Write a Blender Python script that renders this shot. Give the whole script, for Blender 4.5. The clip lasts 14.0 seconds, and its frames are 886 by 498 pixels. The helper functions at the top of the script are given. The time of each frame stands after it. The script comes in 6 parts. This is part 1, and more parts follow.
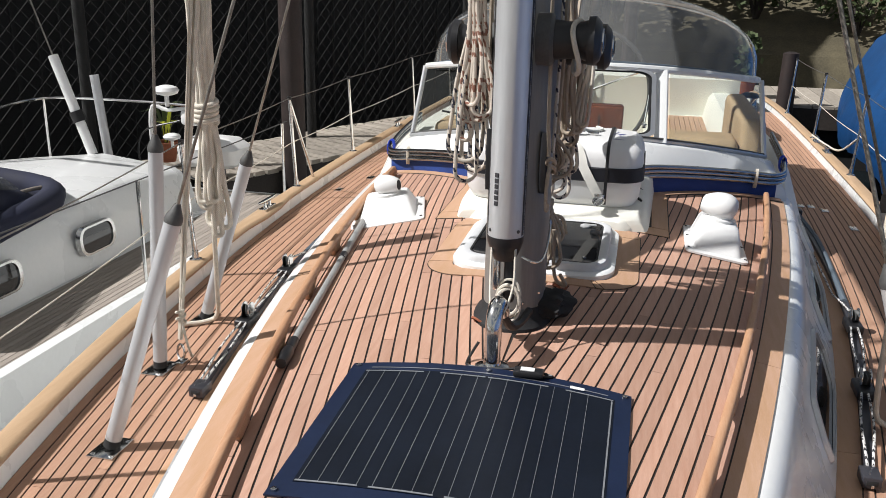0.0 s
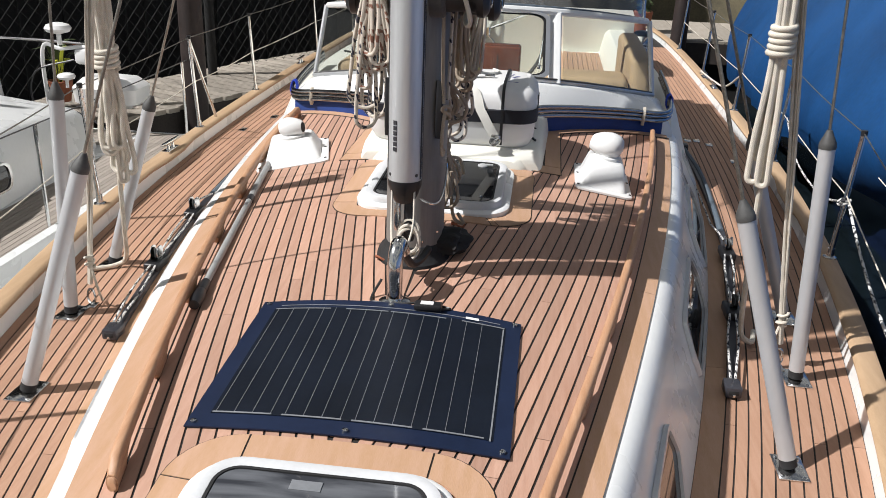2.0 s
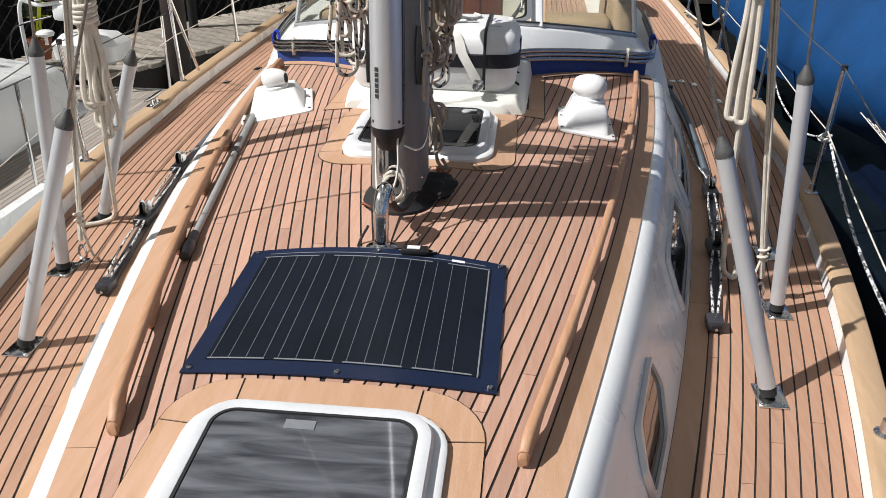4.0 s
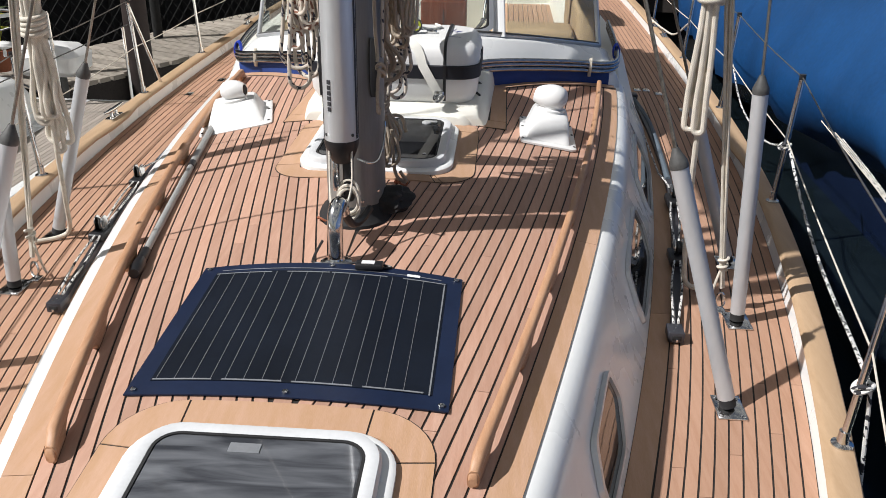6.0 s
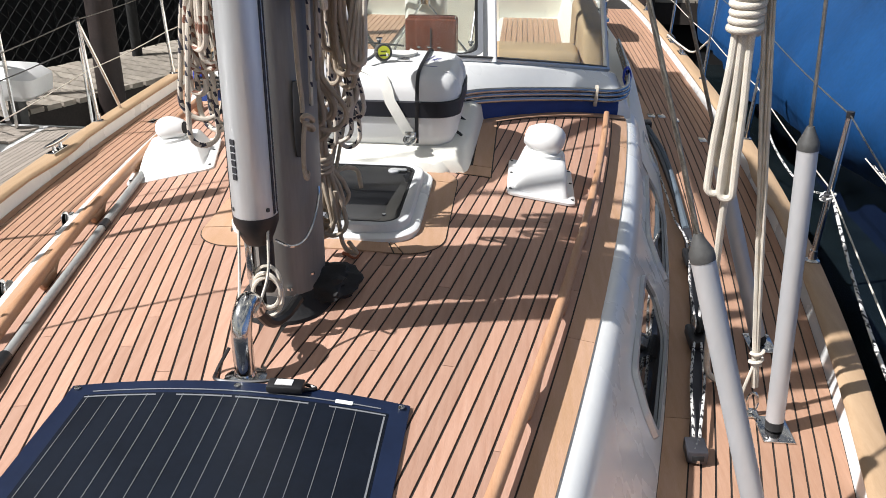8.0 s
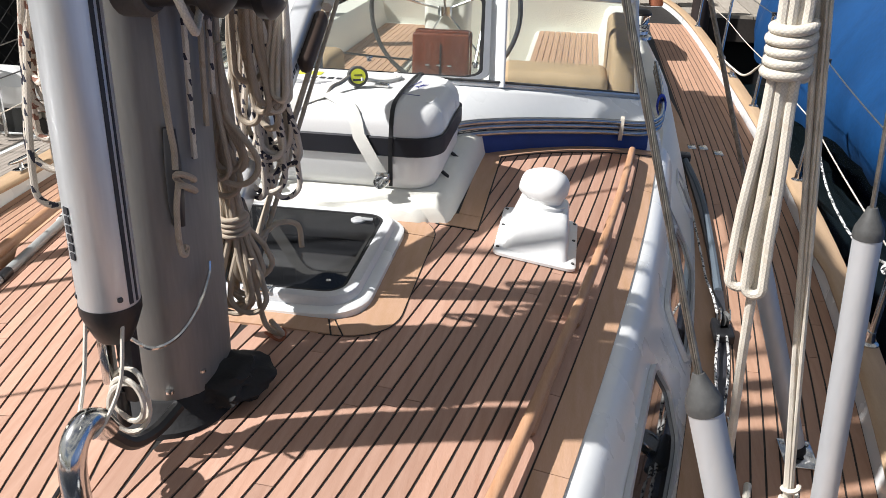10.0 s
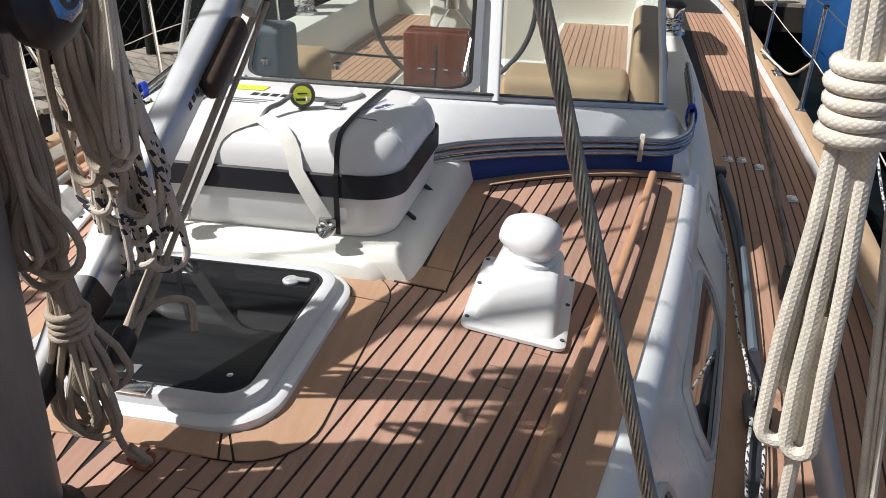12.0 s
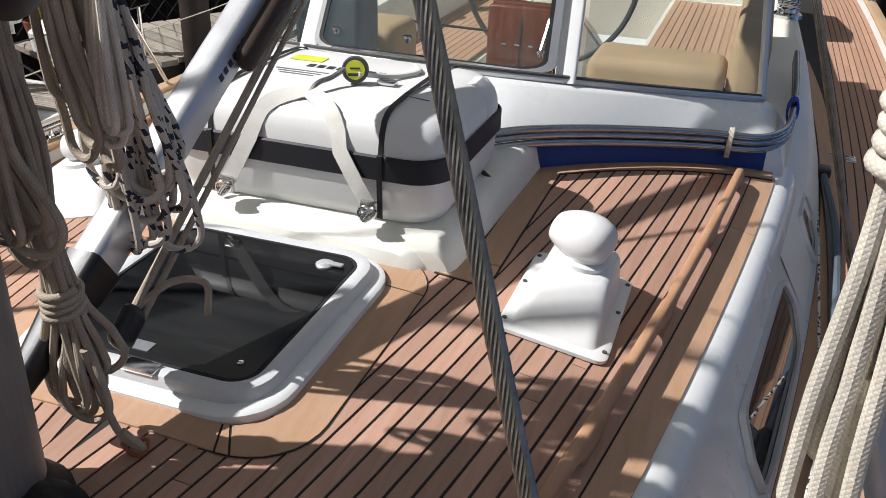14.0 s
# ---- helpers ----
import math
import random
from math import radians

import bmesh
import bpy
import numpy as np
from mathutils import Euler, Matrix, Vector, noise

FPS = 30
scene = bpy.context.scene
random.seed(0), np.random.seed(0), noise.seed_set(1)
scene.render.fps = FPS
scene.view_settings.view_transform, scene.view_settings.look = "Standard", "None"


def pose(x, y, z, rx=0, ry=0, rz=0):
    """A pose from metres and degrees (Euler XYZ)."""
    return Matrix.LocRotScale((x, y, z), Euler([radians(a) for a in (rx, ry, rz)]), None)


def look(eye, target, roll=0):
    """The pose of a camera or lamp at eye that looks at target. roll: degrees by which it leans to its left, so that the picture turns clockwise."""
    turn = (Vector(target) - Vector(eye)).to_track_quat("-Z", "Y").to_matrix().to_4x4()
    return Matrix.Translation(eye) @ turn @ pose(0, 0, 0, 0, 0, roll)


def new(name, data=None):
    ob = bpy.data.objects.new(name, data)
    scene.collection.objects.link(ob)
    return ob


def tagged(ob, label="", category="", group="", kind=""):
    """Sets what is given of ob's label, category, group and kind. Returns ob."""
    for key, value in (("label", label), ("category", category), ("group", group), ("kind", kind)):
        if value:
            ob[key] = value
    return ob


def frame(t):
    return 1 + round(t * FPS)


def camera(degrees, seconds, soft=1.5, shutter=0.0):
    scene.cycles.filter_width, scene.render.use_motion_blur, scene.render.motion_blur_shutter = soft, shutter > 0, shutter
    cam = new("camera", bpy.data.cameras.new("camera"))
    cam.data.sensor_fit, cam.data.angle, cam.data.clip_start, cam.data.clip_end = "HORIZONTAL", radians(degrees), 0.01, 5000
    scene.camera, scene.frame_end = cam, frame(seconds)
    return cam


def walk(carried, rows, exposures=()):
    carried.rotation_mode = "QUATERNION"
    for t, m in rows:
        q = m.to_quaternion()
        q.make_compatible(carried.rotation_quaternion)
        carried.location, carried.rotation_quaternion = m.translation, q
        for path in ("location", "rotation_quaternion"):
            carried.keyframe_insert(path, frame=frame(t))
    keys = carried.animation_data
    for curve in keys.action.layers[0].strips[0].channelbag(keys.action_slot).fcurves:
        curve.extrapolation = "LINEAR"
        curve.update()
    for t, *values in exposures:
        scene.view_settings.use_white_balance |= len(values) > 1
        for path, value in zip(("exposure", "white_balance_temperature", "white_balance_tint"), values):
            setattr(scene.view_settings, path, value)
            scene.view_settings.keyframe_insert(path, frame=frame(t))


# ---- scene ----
cam = camera(54.6, 14.0, soft=0.7)
PATH = [
    (0, (0.361, 0.046, 1.133), (-0.061, 1.905, 0.528), 1.2),
    (0.5, (0.389, -0.015, 1.169), (-0.016, 1.823, 0.492), 1.6),
    (1, (0.394, -0.081, 1.205), (0.069, 1.749, 0.466), 2.2),
    (1.5, (0.411, -0.1, 1.218), (0.175, 1.744, 0.48), 2.4),
    (2, (0.412, -0.108, 1.217), (0.211, 1.737, 0.472), 2.2),
    (2.5, (0.407, -0.139, 1.216), (0.196, 1.696, 0.447), 1.4),
    (3, (0.42, -0.15, 1.216), (0.246, 1.663, 0.39), 1.2),
    (5.5, (0.467, -0.155, 1.225), (0.289, 1.643, 0.367), 0.2),
    (6, (0.496, -0.109, 1.222), (0.378, 1.705, 0.389), 0.9),
    (6.5, (0.513, 0.077, 1.215), (0.477, 1.898, 0.387), 0.5),
    (7, (0.52, 0.277, 1.203), (0.49, 2.1, 0.382), -0.4),
    (7.5, (0.57, 0.45, 1.188), (0.474, 2.272, 0.369), -0.1),
    (10, (0.802, 1.225, 1.128), (0.531, 3.035, 0.321), 1.5),
    (10.5, (0.875, 1.373, 1.122), (0.569, 3.175, 0.31), 1.3),
    (11, (0.883, 1.577, 1.106), (0.594, 3.384, 0.299), 1.3),
    (11.5, (0.875, 1.756, 1.11), (0.579, 3.565, 0.312), 0.7),
    (12, (0.906, 1.859, 1.092), (0.551, 3.639, 0.252), 1.0),
    (12.5, (0.986, 1.964, 1.091), (0.493, 3.689, 0.207), 1.9),
    (13, (1.023, 2.034, 1.083), (0.441, 3.727, 0.192), 1.3),
    (13.5, (1.012, 2.042, 1.088), (0.428, 3.74, 0.208), 1.2),
    (14, (1.012, 2.033, 1.089), (0.437, 3.72, 0.181), 1.9),
]
walk(cam, [(t, look(eye, target, roll)) for t, eye, target, roll in PATH], [(0, 0.32), (3.0, 0.32), (5.5, 0.25), (6.5, 0.33), (7.2, 0.50), (10.0, 0.66), (10.6, 0.64), (11.5, 0.40), (12.5, 0.28), (14, 0.27)])

# ---------------------------------------------------------------- light
SUN_TO = Vector((0.88, 0.37, -1.08)).normalized()      # the way the sunlight goes
world = bpy.data.worlds.new("world")
scene.world = world
world.use_nodes = True
wn = world.node_tree
sky = wn.nodes.new("ShaderNodeTexSky")
sky.sky_type = "NISHITA"
sky.sun_disc = False
sky.sun_elevation = math.asin(-SUN_TO.z)
sky.sun_rotation = math.atan2(-SUN_TO.x, -SUN_TO.y)
sky.air_density, sky.dust_density, sky.ozone_density = 1.0, 1.2, 1.0
# broken fair-weather cloud over the blue
tcw = wn.nodes.new("ShaderNodeTexCoord")
mpw = wn.nodes.new("ShaderNodeMapping")
mpw.inputs["Scale"].default_value = (0.8, 1.0, 3.2)
wn.links.new(tcw.outputs["Generated"], mpw.inputs[0])
cn = wn.nodes.new("ShaderNodeTexNoise")
cn.inputs["Scale"].default_value, cn.inputs["Detail"].default_value, cn.inputs["Roughness"].default_value = 2.6, 7.0, 0.58
wn.links.new(mpw.outputs[0], cn.inputs["Vector"])
cr = wn.nodes.new("ShaderNodeMapRange")
cr.interpolation_type = "SMOOTHSTEP"
cr.inputs[1].default_value, cr.inputs[2].default_value, cr.inputs[4].default_value = 0.39, 0.60, 0.88
wn.links.new(cn.outputs[0], cr.inputs[0])
cm = wn.nodes.new("ShaderNodeMix")
cm.data_type = "RGBA"
wn.links.new(cr.outputs[0], cm.inputs["Factor"])
wn.links.new(sky.outputs[0], cm.inputs["A"])
cm.inputs["B"].default_value = (11.9, 11.7, 11.0, 1)
wn.links.new(cm.outputs["Result"], wn.nodes["Background"].inputs[0])
wn.nodes["Background"].inputs[1].default_value = 0.034
sun_data = bpy.data.lights.new("sun", "SUN")
sun_data.energy, sun_data.angle, sun_data.color = 5.0, radians(0.8), (1.0, 0.982, 0.975)
sun = new("sun", sun_data)
sun.rotation_mode = "QUATERNION"
sun.rotation_quaternion = SUN_TO.to_track_quat("-Z", "Y")


# ---------------------------------------------------------------- materials
def mat(name, color, rough=0.5, metal=0.0, vary=0.12, scale=6.0, fine=60.0, bump=0.0, stretch=(1, 1, 1), second=None,
        mix=0.5, objvary=0.0, coat=0.0, spec=0.5, detail=6.0, roughvary=0.1):
    """A painted, wooden, plastic or metal surface with grain at two scales."""
    m = bpy.data.materials.new(name)
    m.use_nodes = True
    nt = m.node_tree
    b = nt.nodes["Principled BSDF"]
    b.inputs["Roughness"].default_value = rough
    b.inputs["Metallic"].default_value = metal
    b.inputs["Coat Weight"].default_value = coat
    b.inputs["Coat Roughness"].default_value = 0.12
    b.inputs["Specular IOR Level"].default_value = spec
    tc = nt.nodes.new("ShaderNodeTexCoord")
    mp = nt.nodes.new("ShaderNodeMapping")
    mp.inputs["Scale"].default_value = stretch
    nt.links.new(tc.outputs["Object"], mp.inputs[0])
    big = nt.nodes.new("ShaderNodeTexNoise")
    big.inputs["Scale"].default_value, big.inputs["Detail"].default_value = scale, detail
    small = nt.nodes.new("ShaderNodeTexNoise")
    small.inputs["Scale"].default_value, small.inputs["Detail"].default_value = fine, 4.0
    for n in (big, small):
        nt.links.new(mp.outputs[0], n.inputs["Vector"])
    add = nt.nodes.new("ShaderNodeMath")
    add.operation = "MULTIPLY_ADD"
    nt.links.new(small.outputs[0], add.inputs[0])
    add.inputs[1].default_value = 0.6
    nt.links.new(big.outputs[0], add.inputs[2])
    ramp = nt.nodes.new("ShaderNodeMapRange")
    nt.links.new(add.outputs[0], ramp.inputs[0])
    ramp.inputs[1].default_value, ramp.inputs[2].default_value = 0.45, 1.15
    ramp.inputs[3].default_value, ramp.inputs[4].default_value = 0.0, 1.0
    mixn = nt.nodes.new("ShaderNodeMix")
    mixn.data_type = "RGBA"
    c2 = second or tuple(c * (1 - 2 * vary) for c in color)
    c1 = color if second else tuple(min(1, c * (1 + vary)) for c in color)
    mixn.inputs["A"].default_value = (*c2, 1)
    mixn.inputs["B"].default_value = (*c1, 1)
    nt.links.new(ramp.outputs[0], mixn.inputs["Factor"])
    out = mixn.outputs["Result"]
    if objvary:
        oi = nt.nodes.new("ShaderNodeObjectInfo")
        mr = nt.nodes.new("ShaderNodeMapRange")
        nt.links.new(oi.outputs["Random"], mr.inputs[0])
        mr.inputs[3].default_value, mr.inputs[4].default_value = 1 - objvary, 1 + objvary
        hs = nt.nodes.new("ShaderNodeHueSaturation")
        nt.links.new(mr.outputs[0], hs.inputs["Value"])
        nt.links.new(out, hs.inputs["Color"])
        out = hs.outputs[0]
    nt.links.new(out, b.inputs["Base Color"])
    rr = nt.nodes.new("ShaderNodeMapRange")
    nt.links.new(big.outputs[0], rr.inputs[0])
    rr.inputs[3].default_value, rr.inputs[4].default_value = max(0.02, rough - roughvary), min(1, rough + roughvary)
    nt.links.new(rr.outputs[0], b.inputs["Roughness"])
    if bump:
        bp = nt.nodes.new("ShaderNodeBump")
        bp.inputs["Strength"].default_value, bp.inputs["Distance"].default_value = bump, 0.004
        nt.links.new(add.outputs[0], bp.inputs["Height"])
        nt.links.new(bp.outputs[0], b.inputs["Normal"])
    return m


def glass_mat(name, tint, alpha, rough=0.02, ior=1.45):
    """A tinted pane: partly clear, with a mirror gloss."""
    m = bpy.data.materials.new(name)
    m.use_nodes = True
    nt = m.node_tree
    nt.nodes.clear()
    out = nt.nodes.new("ShaderNodeOutputMaterial")
    tr = nt.nodes.new("ShaderNodeBsdfTransparent")
    tr.inputs[0].default_value = (*tint, 1)
    pb = nt.nodes.new("ShaderNodeBsdfPrincipled")
    pb.inputs["Base Color"].default_value = (*[c * 0.35 for c in tint], 1)
    pb.inputs["Roughness"].default_value = rough
    mx = nt.nodes.new("ShaderNodeMixShader")
    mx.inputs[0].default_value = alpha
    gl = nt.nodes.new("ShaderNodeBsdfGlossy")
    gl.inputs["Roughness"].default_value = rough
    f0 = ((ior - 1) / (ior + 1)) ** 2
    lw = nt.nodes.new("ShaderNodeLayerWeight")
    lw.inputs["Blend"].default_value = 0.5
    pw = nt.nodes.new("ShaderNodeMath")
    pw.operation = "POWER"
    nt.links.new(lw.outputs["Facing"], pw.inputs[0])
    pw.inputs[1].default_value = 5.0
    fr = nt.nodes.new("ShaderNodeMath")
    fr.operation = "MULTIPLY_ADD"
    nt.links.new(pw.outputs[0], fr.inputs[0])
    fr.inputs[1].default_value, fr.inputs[2].default_value = 0.9, f0
    mg = nt.nodes.new("ShaderNodeMixShader")
    nt.links.new(tr.outputs[0], mx.inputs[1])
    nt.links.new(pb.outputs[0], mx.inputs[2])
    nt.links.new(fr.outputs[0], mg.inputs[0])
    nt.links.new(mx.outputs[0], mg.inputs[1])
    nt.links.new(gl.outputs[0], mg.inputs[2])
    nt.links.new(mg.outputs[0], out.inputs[0])
    return m


def rope_mat(name, base, fleck, amount, strands=8, pitch=0.0085, dash=0.013):
    """Braided rope: diamond strand relief, soft soiling and dashes of marker yarn along the lay."""
    m = mat(name, base, 0.85, 0, 0.16, 18, 300, 0)
    nt = m.node_tree
    b = nt.nodes["Principled BSDF"]
    src = b.inputs["Base Color"].links[0].from_socket
    uv = nt.nodes.new("ShaderNodeUVMap")
    sep = nt.nodes.new("ShaderNodeSeparateXYZ")
    nt.links.new(uv.outputs[0], sep.inputs[0])

    def op(kind, a, c=None, d=None):
        n = nt.nodes.new("ShaderNodeMath")
        n.operation = kind
        for i, v in enumerate((a, c, d)):
            if v is None:
                continue
            if isinstance(v, (int, float)):
                n.inputs[i].default_value = v
            else:
                nt.links.new(v, n.inputs[i])
        return n.outputs[0]
    u, v = sep.outputs[0], sep.outputs[1]
    nu = op("MULTIPLY", u, strands)
    left = op("MULTIPLY_ADD", v, 1 / pitch, nu)
    right = op("MULTIPLY_ADD", v, -1 / pitch, nu)
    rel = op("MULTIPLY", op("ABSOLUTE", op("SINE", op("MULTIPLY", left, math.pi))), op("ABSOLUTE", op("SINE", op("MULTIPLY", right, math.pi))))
    # shade in the grooves between strands, multiplied into the rope's colour
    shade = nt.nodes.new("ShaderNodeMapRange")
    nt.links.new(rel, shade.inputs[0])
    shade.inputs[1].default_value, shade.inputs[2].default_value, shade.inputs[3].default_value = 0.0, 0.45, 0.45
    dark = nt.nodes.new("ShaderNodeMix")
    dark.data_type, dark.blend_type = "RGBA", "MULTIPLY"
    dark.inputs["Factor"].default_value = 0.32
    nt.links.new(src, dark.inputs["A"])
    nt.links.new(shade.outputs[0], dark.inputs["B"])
    bp = nt.nodes.new("ShaderNodeBump")
    bp.inputs["Strength"].default_value, bp.inputs["Distance"].default_value = 0.42, 0.0010
    nt.links.new(rel, bp.inputs["Height"])
    nt.links.new(bp.outputs[0], b.inputs["Normal"])
    lay_id = op("FLOORED_MODULO", op("FLOOR", op("MULTIPLY_ADD", v, 5 / 0.10, op("MULTIPLY", u, 5))), 5)
    seg_id = op("FLOOR", op("MULTIPLY_ADD", v, 1 / dash, op("MULTIPLY", lay_id, 0.37)))
    cell = nt.nodes.new("ShaderNodeCombineXYZ")
    nt.links.new(lay_id, cell.inputs[0])
    nt.links.new(seg_id, cell.inputs[1])
    wn_ = nt.nodes.new("ShaderNodeTexWhiteNoise")
    nt.links.new(cell.outputs[0], wn_.inputs["Vector"])
    mx = nt.nodes.new("ShaderNodeMix")
    mx.data_type = "RGBA"
    nt.links.new(op("LESS_THAN", wn_.outputs["Value"], amount), mx.inputs["Factor"])
    nt.links.new(dark.outputs["Result"], mx.inputs["A"])
    mx.inputs["B"].default_value = (*fleck, 1)
    nt.links.new(mx.outputs["Result"], b.inputs["Base Color"])
    return m


TEAK = mat("teak", (0.475, 0.298, 0.222), 0.62, 0, 0.2, 9, 110, 0.25, (9, 0.6, 4), (0.37, 0.205, 0.140), objvary=0.16)
TEAK_SIDE = mat("teak_side", (0.42, 0.255, 0.175), 0.65, 0, 0.2, 9, 110, 0.25, (9, 0.6, 4), (0.33, 0.18, 0.110), objvary=0.11)
TEAK_TRIM = mat("teak_trim", (0.482, 0.304, 0.214), 0.6, 0, 0.2, 7, 90, 0.2, (7, 0.8, 4), (0.39, 0.23, 0.12), objvary=0.06)
TEAK_RAIL = mat("teak_rail", (0.49, 0.295, 0.180), 0.5, 0, 0.2, 8, 90, 0.25, (8, 0.7, 8), (0.36, 0.18, 0.09))
TEAK_CAP = mat("teak_cap", (0.46, 0.32, 0.20), 0.6, 0, 0.2, 5, 80, 0.25, (7, 0.6, 4), (0.35, 0.23, 0.13))
TEAK_GREY = mat("teak_grey", (0.33, 0.29, 0.25), 0.8, 0, 0.2, 8, 90, 0.3, (8, 0.6, 4), (0.22, 0.19, 0.16), objvary=0.15)
CAULK = mat("caulk", (0.018, 0.015, 0.013), 0.7, 0, 0.3, 20, 200, 0.3)
GEL = mat("gelcoat", (0.74, 0.75, 0.74), 0.28, 0, 0.03, 3, 40, 0.0, coat=0.3, roughvary=0.06)
GEL_WARM = mat("gelcoat_cream", (0.78, 0.76, 0.68), 0.35, 0, 0.04, 3, 60, 0.03, roughvary=0.06)
NONSKID = mat("nonskid_white", (0.74, 0.73, 0.66), 0.6, 0, 0.05, 5, 300, 0.25)
WHITE_PL = mat("white_plastic", (0.69, 0.69, 0.68), 0.35, 0, 0.03, 8, 80, 0.02, roughvary=0.05)
WHITE_SHELL = mat("white_shell", (0.70, 0.70, 0.69), 0.38, 0, 0.03, 4, 220, 0.06, roughvary=0.05)
TUBE_PL = mat("tube_plastic", (0.47, 0.475, 0.485), 0.42, 0.25, 0.06, 5, 50, 0.03, (1, 1, 0.3))
BLACK_PL = mat("black_plastic", (0.014, 0.014, 0.016), 0.42, 0, 0.3, 10, 90, 0.1)
# rubber and cloth, and the black that stands for shade inside openings
BLACK_SOFT = mat("rubber_and_shade_black", (0.012, 0.012, 0.013), 0.8, 0, 0.3, 14, 120, 0.4)
DARK_GREY = mat("dark_grey_cap", (0.07, 0.07, 0.068), 0.6, 0, 0.2, 18, 120, 0.15)
ALU = mat("anodised_aluminium", (0.62, 0.63, 0.64), 0.34, 0.55, 0.05, 3, 40, 0.02, (4, 4, 0.4))
ALU_DULL = mat("grey_mast_aluminium", (0.215, 0.208, 0.195), 0.5, 0.3, 0.12, 3, 30, 0.04, (4, 4, 0.5))
CHROME = mat("stainless_steel", (0.66, 0.66, 0.65), 0.16, 1.0, 0.06, 12, 90, 0.02, roughvary=0.05)
WIRE = mat("wire_strand", (0.30, 0.28, 0.25), 0.38, 0.85, 0.25, 40, 200, 0.2)
# stainless again, darker: the dark reflections on the tube stack are in the colour
STEEL_DARK = mat("steel_dark_reflections", (0.40, 0.41, 0.42), 0.22, 1.0, 0.1, 12, 90, 0.02, roughvary=0.06)
PANEL_BACK = mat("panel_border", (0.008, 0.015, 0.040), 0.32, 0, 0.15, 6, 60, 0.03, spec=0.35)
PANEL_CELL = mat("panel_cell", (0.005, 0.008, 0.015), 0.42, 0, 0.25, 5, 60, 0.02, spec=0.25, roughvary=0.06)
PANEL_LINE = mat("panel_busbar", (0.22, 0.23, 0.245), 0.45, 0.2, 0.1, 10, 80)
NAVY = mat("navy_band", (0.006, 0.007, 0.013), 0.6, 0, 0.2, 10, 90, 0.1)
BLUE_CLOTH = mat("blue_canvas", (0.012, 0.050, 0.24), 0.75, 0, 0.2, 5, 300, 0.2)
COVER_BLUE = mat("blue_tarpaulin", (0.0045, 0.052, 0.165), 0.5, 0, 0.2, 1.2, 30, 0.4, roughvary=0.08)
HULL_NAVY = mat("navy_hull_paint", (0.008, 0.016, 0.05), 0.18, 0, 0.1, 2, 30, coat=0.4, roughvary=0.05)
CANVAS_NAVY = mat("navy_canvas", (0.010, 0.013, 0.035), 0.85, 0, 0.2, 6, 200, 0.3)
STRAP = mat("white_webbing", (0.66, 0.65, 0.60), 0.8, 0, 0.08, 20, 300, 0.3)
MAHOG = mat("mahogany_varnish", (0.17, 0.045, 0.020), 0.25, 0, 0.2, 7, 60, 0.05, (6, 6, 0.7), coat=0.6)
CUSHION = mat("tan_cushion", (0.44, 0.31, 0.18), 0.8, 0, 0.12, 6, 200, 0.2)
SLATE = mat("slate_cover", (0.09, 0.115, 0.14), 0.7, 0, 0.15, 6, 120, 0.2)
YELLOW = mat("yellow_label", (0.62, 0.66, 0.05), 0.5, 0, 0.1, 20, 100)
BLUE_CORD = mat("blue_cord", (0.01, 0.05, 0.5), 0.6, 0, 0.2, 40, 300, 0.2)
INK = mat("dark_print", (0.03, 0.03, 0.035), 0.6, 0, 0.2, 20, 100)
INK_BLUE = mat("blue_print", (0.10, 0.11, 0.32), 0.6, 0, 0.2, 20, 100)
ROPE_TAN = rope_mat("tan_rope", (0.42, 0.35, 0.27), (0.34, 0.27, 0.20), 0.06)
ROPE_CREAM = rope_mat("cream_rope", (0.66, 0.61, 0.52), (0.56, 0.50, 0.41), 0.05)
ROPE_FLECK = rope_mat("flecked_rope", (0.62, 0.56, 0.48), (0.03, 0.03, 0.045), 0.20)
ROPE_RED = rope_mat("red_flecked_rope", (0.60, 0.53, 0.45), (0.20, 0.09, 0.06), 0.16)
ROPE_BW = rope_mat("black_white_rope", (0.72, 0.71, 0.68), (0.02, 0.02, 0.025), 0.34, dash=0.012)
def lid_mat(name, dark, milky):
    """Smoke-tinted acrylic, streaked between a dark and a milky tone."""
    m = glass_mat(name, (0.045, 0.050, 0.058), 0.90, 0.04, 1.42)
    nt = m.node_tree
    face = [n for n in nt.nodes if n.type == "BSDF_PRINCIPLED"][0]
    face.inputs["Specular IOR Level"].default_value = 0.0
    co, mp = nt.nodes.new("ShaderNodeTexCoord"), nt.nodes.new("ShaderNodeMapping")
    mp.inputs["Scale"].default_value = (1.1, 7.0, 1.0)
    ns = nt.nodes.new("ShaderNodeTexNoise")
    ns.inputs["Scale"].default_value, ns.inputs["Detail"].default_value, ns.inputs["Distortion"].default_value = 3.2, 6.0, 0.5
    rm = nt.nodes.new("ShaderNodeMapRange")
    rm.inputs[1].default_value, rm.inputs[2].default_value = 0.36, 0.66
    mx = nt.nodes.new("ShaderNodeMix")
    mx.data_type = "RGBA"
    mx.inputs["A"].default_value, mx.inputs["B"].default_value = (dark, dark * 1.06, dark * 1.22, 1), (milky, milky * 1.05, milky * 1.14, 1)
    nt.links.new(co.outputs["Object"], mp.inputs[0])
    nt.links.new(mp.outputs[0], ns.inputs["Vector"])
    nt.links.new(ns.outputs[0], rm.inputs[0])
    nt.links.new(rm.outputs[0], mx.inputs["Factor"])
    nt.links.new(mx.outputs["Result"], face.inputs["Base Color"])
    return m


